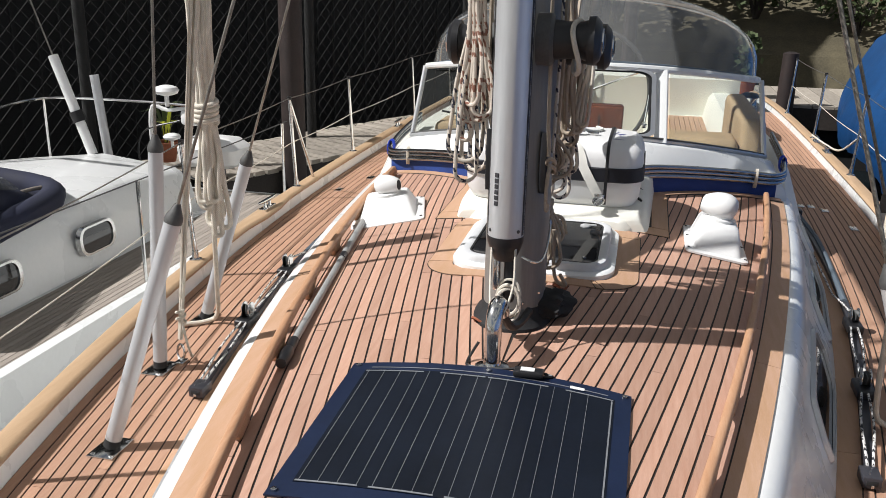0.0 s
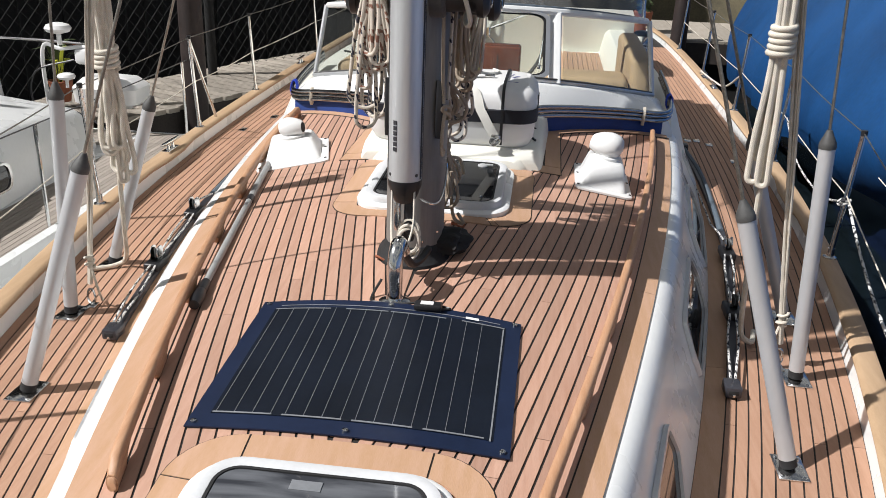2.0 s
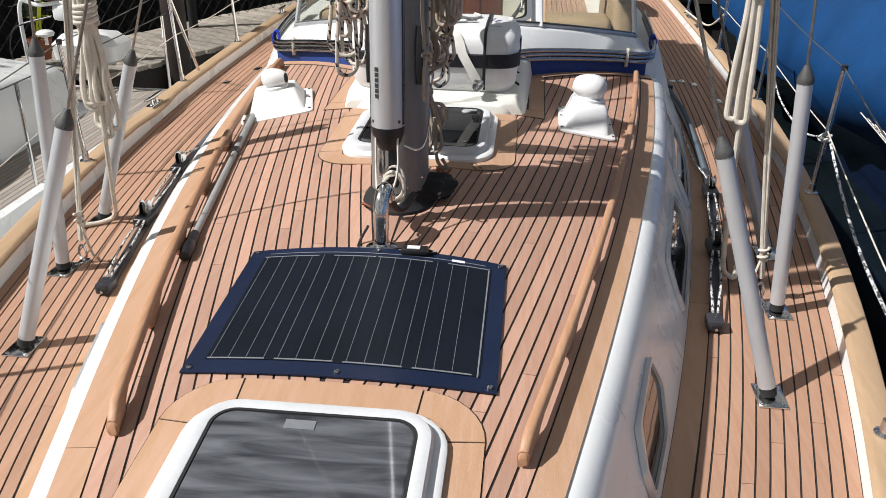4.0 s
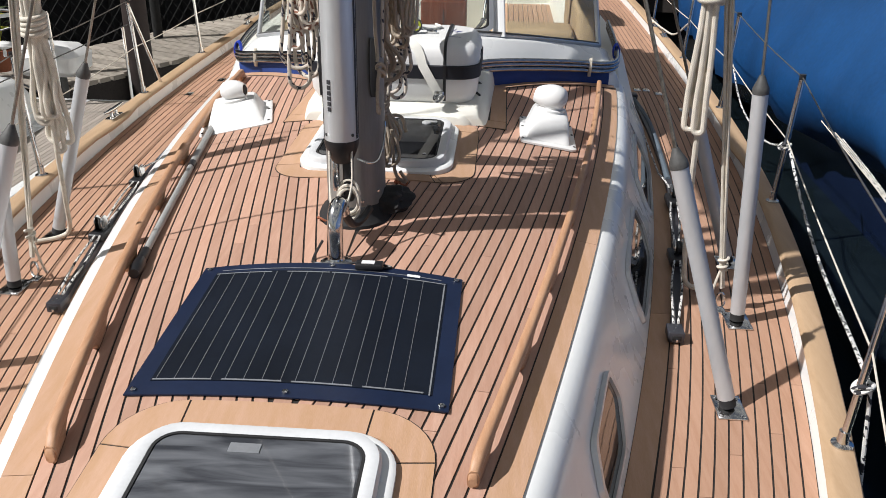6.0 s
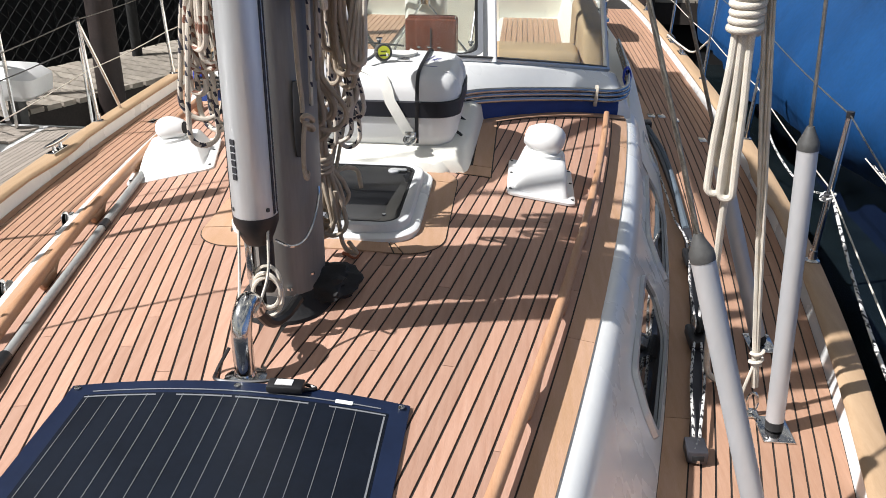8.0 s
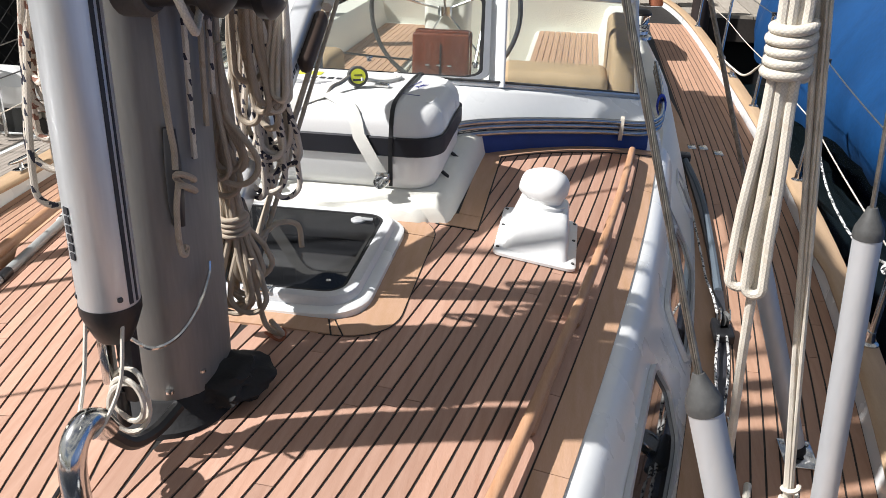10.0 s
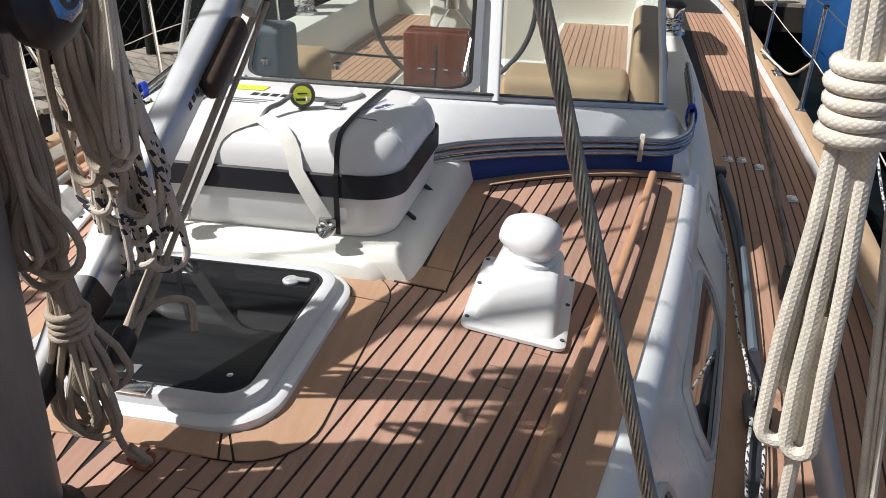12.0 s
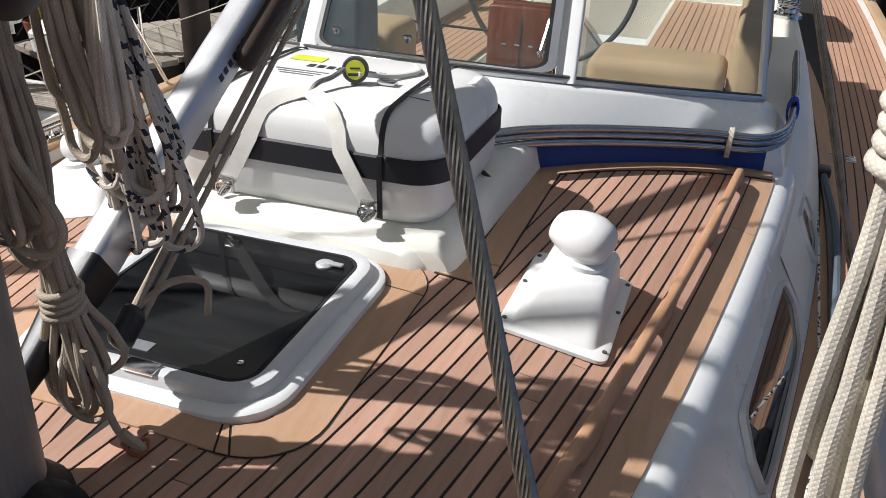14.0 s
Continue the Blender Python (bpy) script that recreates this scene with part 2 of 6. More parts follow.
TINT_STREAKED = lid_mat("streaked_tinted_acrylic", 0.038, 0.150)
TINT = lid_mat("tinted_acrylic", 0.008, 0.016)
TRACK = mat("black_anodised_track", (0.055, 0.055, 0.065), 0.38, 0.4, 0.2, 10, 90, 0.05)
PORT = glass_mat("dark_portlight_glass", (0.05, 0.06, 0.07), 0.75, 0.03)
CLEAR = glass_mat("windscreen_glass", (0.88, 0.91, 0.90), 0.03)
VINYL = glass_mat("clear_vinyl", (0.78, 0.80, 0.80), 0.30, 0.12)
DOCK_WOOD = mat("weathered_dock_wood", (0.37, 0.33, 0.28), 0.85, 0, 0.2, 4, 60, 0.5, (6, 1, 6), (0.24, 0.21, 0.17), objvary=0.16)
DARK_WOOD = mat("tarred_timber", (0.035, 0.028, 0.024), 0.8, 0, 0.3, 5, 50, 0.5)
RED_PILE = mat("tarred_pile", (0.024, 0.014, 0.012), 0.7, 0, 0.3, 6, 60, 0.5)
SHED = mat("shaded_timber_black", (0.010, 0.010, 0.010), 0.9, 0, 0.3, 2, 30, 0.3)
NET = mat("grey_netting", (0.018, 0.018, 0.018), 0.9, 0, 0.2, 20, 100)
WATER = mat("harbour_water", (0.006, 0.010, 0.012), 0.06, 0, 0.3, 0.5, 6.0, 0.35, roughvary=0.03)
LEAF = mat("foliage", (0.060, 0.085, 0.025), 0.8, 0, 0.3, 3, 40, 0.2, second=(0.030, 0.045, 0.015))
SOIL = mat("bank_earth", (0.10, 0.085, 0.05), 0.9, 0, 0.3, 2, 30, 0.4)
FLOWER = mat("red_blossom", (0.45, 0.12, 0.06), 0.8, 0, 0.3, 10, 50)
RUST = mat("terracotta", (0.30, 0.10, 0.05), 0.8, 0, 0.2, 8, 60, 0.2)


# ---------------------------------------------------------------- mesh helpers
def finish(bm, name, material, smooth=True):
    bmesh.ops.recalc_face_normals(bm, faces=bm.faces[:])
    me = bpy.data.meshes.new(name)
    bm.to_mesh(me)
    bm.free()
    if smooth:
        me.polygons.foreach_set("use_smooth", [True] * len(me.polygons))
        me.set_sharp_from_angle(angle=radians(38))
    me.materials.append(material)
    return me


def part(name, bm, material, parent, label="", smooth=True):
    ob = new(name, finish(bm, name, material, smooth))
    ob.parent = parent
    if label:
        ob["label"] = label
    return ob


def thing(name, label, category, at=(0, 0, 0), turn=0.0, group="", kind=""):
    ob = new(name)
    ob.empty_display_size = 0.05
    ob.matrix_basis = pose(*at, 0, 0, turn)
    return tagged(ob, label, category, group, kind)


def solid(name, bm, material, label, category, group="", kind="", smooth=True):
    ob = new(name, finish(bm, name, material, smooth))
    return tagged(ob, label, category, group, kind)


def loft(rings, closed=True, cap=True, bm=None):
    """Skin over rings of equal length."""
    bm = bm or bmesh.new()
    vs = [[bm.verts.new(p) for p in r] for r in rings]
    n = len(vs[0])
    for a, b in zip(vs, vs[1:]):
        for i in range(n if closed else n - 1):
            j = (i + 1) % n
            bm.faces.new((a[i], a[j], b[j], b[i]))
    if cap and closed:
        bm.faces.new(vs[0][::-1])
        bm.faces.new(vs[-1])
    return bm


def tube(points, r, n=8, closed=False, bm=None, rfun=None):
    """A round rod or rope along points."""
    pts = [Vector(p) for p in points]
    m = len(pts)
    rings = []
    up = None
    for i, p in enumerate(pts):
        a = pts[(i - 1) % m] if (closed or i) else p
        b = pts[(i + 1) % m] if (closed or i < m - 1) else p
        d = (b - a).normalized()
        if up is None:
            up = d.orthogonal().normalized()
        up = (up - d * up.dot(d))
        up = up.normalized() if up.length > 1e-6 else d.orthogonal().normalized()
        s = d.cross(up)
        rr = rfun(i / max(1, m - 1)) * r if rfun else r
        rings.append([p + (up * math.cos(t) + s * math.sin(t)) * rr for t in [2 * math.pi * k / n for k in range(n)]])
    bm = bm or bmesh.new()
    uvs = bm.loops.layers.uv.verify()
    run = [0.0]
    for i in range(1, m + 1):
        run.append(run[-1] + (pts[i % m] - pts[i - 1]).length)
    vs = [[bm.verts.new(q) for q in ring] for ring in rings]
    for i in range(m if closed else m - 1):
        a, b = vs[i], vs[(i + 1) % m]
        for k in range(n):
            f = bm.faces.new((a[k], a[(k + 1) % n], b[(k + 1) % n], b[k]))
            for lp, c in zip(f.loops, ((k, i), (k + 1, i), (k + 1, i + 1), (k, i + 1))):
                lp[uvs].uv = (c[0] / n, run[c[1]])
    if not closed:
        bm.faces.new(vs[0][::-1])
        bm.faces.new(vs[-1])
    return bm


def spline(points, steps=8, closed=False):
    """Catmull-Rom through points."""
    p = [Vector(q) for q in points]
    n = len(p)
    out = []
    for i in range(n if closed else n - 1):
        p0 = p[(i - 1) % n] if (closed or i) else p[0] * 2 - p[1]
        p1, p2 = p[i], p[(i + 1) % n]
        p3 = p[(i + 2) % n] if (closed or i < n - 2) else p2 * 2 - p1
        for k in range(steps):
            t = k / steps
            out.append(0.5 * ((2 * p1) + (p2 - p0) * t + (2 * p0 - 5 * p1 + 4 * p2 - p3) * t * t + (3 * p1 - p0 - 3 * p2 + p3) * t ** 3))
    if not closed:
        out.append(p[-1])
    return out


def lathe(profile, n=24, at=(0, 0, 0), bm=None):
    """profile: (radius, z) pairs, turned round the z axis."""
    at = Vector(at)
    return loft([[at + Vector((r * math.cos(t), r * math.sin(t), z)) for t in [2 * math.pi * k / n for k in range(n)]] for r, z in profile], True, True, bm)


def box(sx, sy, sz, at=(0, 0, 0), bevel=0.004, m=None, seg=2, bm=None):
    b2 = bmesh.new()
    bmesh.ops.create_cube(b2, size=1)
    bmesh.ops.scale(b2, vec=(sx, sy, sz), verts=b2.verts)
    if bevel:
        bmesh.ops.bevel(b2, geom=b2.edges[:], offset=bevel, segments=seg, affect="EDGES", profile=0.5)
    t = Matrix.Translation(at)
    bmesh.ops.transform(b2, matrix=t @ m if m else t, verts=b2.verts)
    if bm is None:
        return b2
    tmp = bpy.data.meshes.new("t")
    b2.to_mesh(tmp)
    b2.free()
    bm.from_mesh(tmp)
    bpy.data.meshes.remove(tmp)
    return bm


def rrect(hx, hy, r, n=6, cx=0.0, cy=0.0):
    """A rounded rectangle's outline."""
    out = []
    for sx, sy, a0 in ((1, 1, 0), (-1, 1, 90), (-1, -1, 180), (1, -1, 270)):
        for k in range(n + 1):
            a = radians(a0 + 90 * k / n)
            out.append((cx + sx * (hx - r) + r * math.cos(a), cy + sy * (hy - r) + r * math.sin(a)))
    return out


def ribbon(points, width, thick, across, bm=None):
    """A flat strap along points; across gives the width's direction."""
    pts = [Vector(p) for p in points]
    rings = []
    for i, p in enumerate(pts):
        d = (pts[min(i + 1, len(pts) - 1)] - pts[max(i - 1, 0)]).normalized()
        a = Vector(across)
        a = (a - d * a.dot(d)).normalized()
        u = d.cross(a)
        rings.append([p + a * width / 2 * sx + u * thick / 2 * su for sx, su in ((-1, -1), (1, -1), (1, 1), (-1, 1))])
    return loft(rings, True, True, bm)


# ---------------------------------------------------------------- the boat's lines (x right, y aft, z up; 0 at the coach roof by the mast)
DECK = -0.41
WATERLINE = -1.45


def edge(y):       # half width of the planked roof
    return 0.2226 + 0.2897 * y - 0.0196 * y * y + 0.00008 * y ** 3


def foot(y):       # half width of the coaming at the deck
    return 0.341 + 0.347 * y - 0.028 * y * y + 0.0002 * y ** 3


def bulwark(y):    # half width of the deck at the bulwark
    return 0.89946 + 0.3376171 * y ** 1 - 0.0183384 * y ** 2 - 0.0041727 * y ** 3 + 0.0005859 * y ** 4 - 0.0000214 * y ** 5


def crown(y):
    return 0.09 - 0.0105 * max(0.0, 4.4 - y) ** 2


def roof(x, y):
    return crown(y) - 0.111 * x * x


ROOF_Y0, ROOF_Y1 = 0.35, 5.0


def aft_edge(x):   # where the roof planking ends aft
    a = abs(x)
    return max(4.3, 4.573 + 0.97 * (a - 0.451) - 0.304 * (a - 0.451) * (a - 0.919))


def drange(a, b, n):
    return [a + (b - a) * i / (n - 1) for i in range(n)]


# ---------------------------------------------------------------- water, hull, deck and coach roof
bm = bmesh.new()
bmesh.ops.create_grid(bm, x_segments=8, y_segments=8, size=900)
bmesh.ops.translate(bm, vec=(0, 0, WATERLINE), verts=bm.verts)
solid("water", bm, WATER, "still dark green-black harbour water", "water", kind="structure")


def strip(x0, x1, ys, zf, thick, bm=None):
    """A board between two lines x0(y) and x1(y), laid on the height zf."""
    rings = []
    for y in ys:
        a, b = x0(y), x1(y)
        rings.append([(a, y, zf(a, y) - thick), (a, y, zf(a, y)), (b, y, zf(b, y)), (b, y, zf(b, y) - thick)])
    return loft(rings, True, True, bm)


def hull_half(y):
    return max(0.03, bulwark(y)) if y > -1.6 else max(0.03, bulwark(-1.6) + (y + 1.6) * 0.45)


YS_HULL = drange(-2.05, 13.0, 62)
rings = []
for y in YS_HULL:
    h = hull_half(y) + 0.06
    floor = -0.93 if 5.3 < y < 9.2 else DECK - 0.012
    well = min(0.95, h - 0.05)
    half = [(h * 0.86, WATERLINE - 0.2), (h, -0.9), (h, DECK + 0.02), (h - 0.03, DECK - 0.012), (well, DECK - 0.012), (well - 0.02, floor)]
    rings.append([(-x, y, z) for x, z in half] + [(0, y, floor)] + [(x, y, z) for x, z in half[::-1]])
hull = solid("hull", loft(rings, True, True), GEL, "white glass-fibre yacht hull with teak decks", "yacht hull", kind="structure")


def deck_z(x, y):
    return DECK


side_deck = tagged(new("deck"), "teak laid deck of narrow caulked planks", "deck", kind="structure")
bm = strip(lambda y: -hull_half(y), lambda y: hull_half(y), drange(-1.9, 5.1, 26), lambda x, y: DECK - 0.003, 0.004)
part("caulking", bm, CAULK, side_deck, "black rubber caulking")
for side in (1, -1):
    bm = strip(lambda y: side * 1.2, lambda y: side * hull_half(y), drange(5.1, 12.9, 26), lambda x, y: DECK - 0.003, 0.004)
    part("caulking", bm, CAULK, side_deck, "black rubber caulking")

# coach roof: camber on top, rounded shoulder, sloping coaming
rings = []
YS_ROOF = drange(ROOF_Y0, 5.45, 44)
for y in YS_ROOF:
    e, f, ze = edge(y), foot(y), roof(edge(y), y)
    half = [(f + 0.004, DECK - 0.02), (f, DECK + 0.03), (f - 0.02, DECK + 0.06), (e + 0.088, ze - 0.110), (e + 0.074, ze - 0.072), (e + 0.054, ze - 0.037),
            (e + 0.028, ze - 0.013), (e, ze - 0.006), (e * 0.66, roof(e * 0.66, y) - 0.008), (e * 0.33, roof(e * 0.33, y) - 0.008)]
    rings.append([(x, y, z) for x, z in half] + [(0, y, crown(y) - 0.008)] + [(-x, y, z) for x, z in half[::-1]])
y0 = ROOF_Y0 - 0.12
rings.insert(0, [(p[0] * 0.93, y0, min(p[2], -0.20) - 0.05 if p[2] > -0.3 else p[2]) for p in rings[0]])
coach = solid("coach_roof", loft(rings, True, True), GEL, "white glass-fibre coach roof with rounded coamings", "coach roof", kind="structure")
rings = []
for y in drange(ROOF_Y0, 5.12, 60):
    e = edge(y) - 0.003
    row = [(e * k / 12, min(y, max(4.42, aft_edge(e * k / 12)))) for k in range(-12, 13)]
    rings.append([(x, q, roof(x, q) - 0.003) for x, q in row])
part("caulking", loft(rings, False, False), CAULK, coach, "black rubber caulking")


# windows in the coamings
def coaming_point(y, s, side, out=0.0):
    """s from 0 (shoulder) to 1 (deck)."""
    e, f, ze = edge(y), foot(y), roof(edge(y), y)
    a, b = Vector((e + 0.088, y, ze - 0.110)), Vector((f - 0.02, y, DECK + 0.06))
    p = a.lerp(b, s)
    n = Vector((b.z - a.z, 0, a.x - b.x)).normalized()
    n = n if n.x > 0 else -n
    p += n * out
    return Vector((p.x * side, p.y, p.z))


def coaming_window(y0, y1, side, number):
    w = thing("window_%d" % number, "dark tinted fixed portlight in a grey metal frame", "window", kind="structure")

    def loop(grow, out):
        corners = [(y0 + 0.06 - grow * 1.2, 0.16 - grow * 2.2), (y1 - grow * -1.0, 0.10 - grow * 2.2), (y1 + 0.02 + grow, 0.55), (y1 - 0.10 + grow, 0.98 + grow * 2.2),
                   (y0 - 0.02 - grow, 0.98 + grow * 2.2), (y0 - 0.01 - grow, 0.6)]
        pts = []
        n = len(corners)
        for i in range(n):
            a, b, c = (Vector(corners[(i + k) % n]) for k in (-1, 0, 1))
            for t in (0.0, 0.25, 0.5, 0.75, 1.0):
                p, q = b.lerp(a, 0.16), b.lerp(c, 0.16)
                pts.append(p.lerp(b, t).lerp(b.lerp(q, t), t))
        return [coaming_point(p.x, p.y, side, out) for p in pts]
    part("pane", loft([loop(-0.004, 0.002), loop(-0.005, 0.005)]), PORT, w, smooth=False)
    frame_bm = bmesh.new()
    a, b, c, d = loop(-0.008, 0.006), loop(-0.008, 0.016), loop(0.012, 0.016), loop(0.016, 0.001)
    loft([a, b, c, d], True, False, frame_bm)
    part("window_frame", frame_bm, ALU, w, "grey anodised frame")


number = 0
for side in (1, -1):
    for a, b in ((1.70, 2.07), (2.74, 3.42), (3.80, 4.60), (5.16, 5.42)):
        number += 1
        coaming_window(a, b, side, number)

# bulwark and teak cap rail
for side in (1, -1):
    rings = []
    for y in drange(-1.9, 12.9, 60):
        h = hull_half(y)
        pts = [(h - 0.004, DECK - 0.01), (h + 0.012, DECK + 0.068), (h + 0.055, DECK + 0.068), (h + 0.064, DECK - 0.10)]
        rings.append([(side * x, y, z) for x, z in pts])
    solid("bulwark", loft(rings), GEL, "low white bulwark along the deck edge", "bulwark", kind="structure")
    rings = []
    for y in drange(-1.92, 12.92, 60):
        h = hull_half(y)
        k = 0.026 if abs(y - 5.05) < 0.22 else 0.0
        x0, x1, z0, z1 = h - 0.004 - k, h + 0.094, DECK + 0.066, DECK + 0.093
        pts = [(x0 + 0.004, z0), (x0, z0 + 0.012), (x0 + 0.010, z1 - 0.003), (x0 + 0.022, z1), (x1 - 0.022, z1), (x1 - 0.008, z1 - 0.005), (x1, z0 + 0.008), (x1 - 0.006, z0)]
        rings.append([(side * x, y, z) for x, z in pts])
    solid("cap_rail", loft(rings), TEAK_CAP, "oiled teak cap rail with rounded edges", "rail", kind="structure")

# ---------------------------------------------------------------- moulding, windscreen house, cockpit
def ws_low(x):     # foot of the windscreen
    return Vector((x, 4.643 + 0.723 * x * x, 0.342 - 0.181 * x * x))


def ws_top(x):     # head of the windscreen
    return Vector((x * 0.95, 4.85 + 0.66 * x * x, 0.690 - 0.10 * x * x))


rings = []
for x in drange(-1.235, 1.235, 41):
    fy = max(aft_edge(x), 4.42) + 0.012
    low = ws_low(min(1.12, abs(x)))
    by, bz = low.y - 0.035, low.z - 0.004
    if abs(x) > 1.12:
        k = (abs(x) - 1.12) / 0.115
        bz -= 0.13 * k * k
        by += 0.10 * k
    by = max(by, fy + 0.06)
    zr = roof(x, fy)
    top = min(zr + 0.13, bz - 0.03)
    rings.append([(x, fy, zr - 0.03), (x, fy + 0.004, top - 0.02), (x, fy + 0.025, top), (x, by - 0.02, bz - 0.010), (x, by, bz), (x, by + 0.07, bz - 0.004),
                  (x, by + 0.085, bz - 0.03), (x, by + 0.10, zr - 0.30)])
house = solid("windscreen_base", loft(rings), GEL, "white moulded base below the windscreen", "moulding", kind="structure")
rings = []
for x in drange(-1.16, 1.16, 33):
    fy = max(aft_edge(x), 4.42) + 0.008
    zr = roof(x, fy)
    rings.append([(x, fy + 0.004, zr - 0.002), (x, fy - 0.006, zr + 0.03), (x, fy - 0.006, zr + 0.075), (x, fy + 0.006, zr + 0.098)])
solid("blue_strip", loft(rings), BLUE_CLOTH, "folded royal blue canvas strip below the steel tubes", "canvas")

# raft platform
rings = []
for y, hw, h in ((3.765, 0.30, 0.000), (3.775, 0.335, 0.024), (3.80, 0.36, 0.03), (3.805, 0.415, 0.034), (3.835, 0.425, 0.062), (3.90, 0.430, 0.070), (4.2, 0.440, 0.074), (4.6, 0.452, 0.09), (4.85, 0.455, 0.10)):
    z = crown(y)
    pts = [(hw + 0.012, -0.012 - 0.02), (hw + 0.004, h * 0.5 - 0.02), (hw - 0.004, h - 0.024), (hw - 0.022, h - 0.004), (hw - 0.045, h + 0.004), (hw * 0.4, h + 0.012)]
    rings.append([(x, y, z + q) for x, q in pts] + [(-x, y, z + q) for x, q in pts[::-1]])
solid("raft_platform", loft(rings), NONSKID, "cream white moulded platform forward of the windscreen", "moulding", kind="structure")

# windscreen frame and panes


screen = thing("windscreen", "three-part windscreen in white and silver frames", "windscreen")
part("bottom_rail", tube([ws_low(x) + Vector((0, 0, 0.006)) for x in drange(-1.12, 1.12, 33)], 0.016, 8), ALU, screen)
part("bottom_seal", tube([ws_low(x) + Vector((0, -0.012, 0.020)) for x in drange(-1.11, 1.11, 33)], 0.006, 6), DARK_GREY, screen)
part("top_rail", tube([ws_top(x) for x in drange(-1.09, 1.09, 33)], 0.020, 8), GEL, screen)
for x in (-0.475, 0.475):
    rings = []
    for t in (0.0, 1.0):
        c = ws_low(x).lerp(ws_top(x), t)
        rings.append([c + Vector((dx, dy, 0)) for dx, dy in rrect(0.036, 0.016, 0.010, 3)])
    part("mullion", loft(rings), GEL, screen)
for x in (-1.115, 1.115):
    part("end_post", tube([ws_low(x), ws_top(x)], 0.016, 8), ALU, screen)


def ws_loop(xa, xb, inset, out, r):
    """A rounded pane between xa and xb, lying on the sloping screen."""
    pts = []
    for u, v in rrect(0.5, 0.5, r, 5, 0.5, 0.5):
        x = xa + (xb - xa) * (inset + u * (1 - 2 * inset))
        p = ws_low(x).lerp(ws_top(x), 0.03 + inset + v * (0.94 - 2 * inset))
        pts.append(p + Vector((0, -out, out * 0.5)))
    return pts


for xa, xb, r in ((-0.445, 0.445, 0.10), (0.515, 1.105, 0.03), (-1.105, -0.515, 0.03)):
    pane = part("pane", loft([ws_loop(xa, xb, 0.012, 0.0, r), ws_loop(xa, xb, 0.012, 0.004, r)]), CLEAR, screen, "clear safety glass", smooth=False)
    pane.visible_shadow = False
    if xa == -0.445:
        fb = loft([ws_loop(xa, xb, 0.0, 0.006, r), ws_loop(xa, xb, 0.0, 0.016, r), ws_loop(xa, xb, 0.028, 0.016, r), ws_loop(xa, xb, 0.028, 0.006, r)], True, False)
        part("window_frame", fb, ALU, screen, "opening centre frame")
        fb = loft([ws_loop(xa, xb, 0.028, 0.012, r), ws_loop(xa, xb, 0.030, 0.014, r), ws_loop(xa, xb, 0.045, 0.010, r), ws_loop(xa, xb, 0.045, 0.004, r)], True, False)
        part("seal", fb, BLACK_SOFT, screen, "black rubber seal")
for x in (-0.36, -0.05, 0.385):
    c = ws_low(x).lerp(ws_top(x), 0.16)
    part("knob", lathe([(0.002, 0.022), (0.014, 0.022), (0.016, 0.016), (0.010, 0.012), (0.010, 0.0)], 14, c + Vector((0, 0.03, 0.0))), CHROME, screen, "round chrome latch knob")
part("strut", tube([ws_low(0.385).lerp(ws_top(0.385), 0.2) + Vector((0, 0.03, 0)), ws_low(0.40).lerp(ws_top(0.42), 0.75) + Vector((0, 0.05, 0))], 0.006, 8), CHROME, screen)

# clear vinyl spray hood behind the windscreen
hood = thing("spray_hood", "grey clear vinyl spray hood with a cream top", "spray hood")


def hood_ring(t):
    pts = []
    for k in range(25):
        a = math.pi * k / 24
        low = ws_top(1.04 * math.cos(a))
        back = Vector((1.06 * math.cos(a), 6.05, 0.52 + 0.50 * math.sin(a) ** 0.6))
        p = low.lerp(back, t)
        p.z += 0.20 * math.sin(math.pi * t) * math.sin(a) ** 0.7
        pts.append(p)
    return pts


vin = part("clear_panel", loft([hood_ring(t) for t in (0.0, 0.15, 0.3, 0.45, 0.6, 0.75, 0.88)], False, False), VINYL, hood, "clear grey vinyl")
vin.visible_shadow = False
part("canvas_top", loft([[p + Vector((0, 0, 0.003)) for p in hood_ring(t)[5:20]] for t in (0.86, 0.93, 1.0)], False, False), GEL_WARM, hood, "cream canvas top")
part("hoop", tube(hood_ring(1.0), 0.012, 8), CHROME, hood)
part("edge_band", tube(hood_ring(0.02), 0.012, 6), SLATE, hood, "grey fabric edging")

# cockpit behind the windscreen
cock = tagged(new("cockpit"), "cream moulded cockpit well with teak seats", "cockpit", kind="structure")
rings = []
for y in [4.72, 4.80, 4.88, 4.96] + drange(5.05, 5.95, 10) + drange(6.1, 9.4, 14):
    f = foot(min(y, 6.4)) - max(0, y - 6.4) * 0.03
    i = 0.98 + 0.02 * y / 6
    top = 0.02 + 0.05 * min(1, max(0, (y - 5.6) / 1.2))
    if y < 5.85:
        k = min(1.0, (5.85 - y) / 0.6)
        top -= 0.125 * k * k * (3 - 2 * k)
        i = max(i, edge(y) - 0.02 - max(0.0, y - 5.1) * 0.6)
    pts = [(f, DECK - 0.02), (f - 0.02, DECK + 0.06), (f - 0.13, top - 0.05), (f - 0.18, top), (i + 0.04, top), (i, top - 0.04), (i - 0.04, -0.17), (0.42, -0.19), (0.40, -0.22), (0.40, -0.88)]
    rings.append([(x, y, z) for x, z in pts] + [(-x, y, z) for x, z in pts[::-1]])
part("well", loft(rings, False, False), GEL_WARM, cock, "cream gelcoat well")
rings = []
for x in drange(-1.3, 1.3, 15):
    rings.append([(x, 9.3, -0.9), (x, 9.15, 0.20), (x, 9.5, 0.24), (x, 10.2, 0.12), (x, 10.5, DECK)])
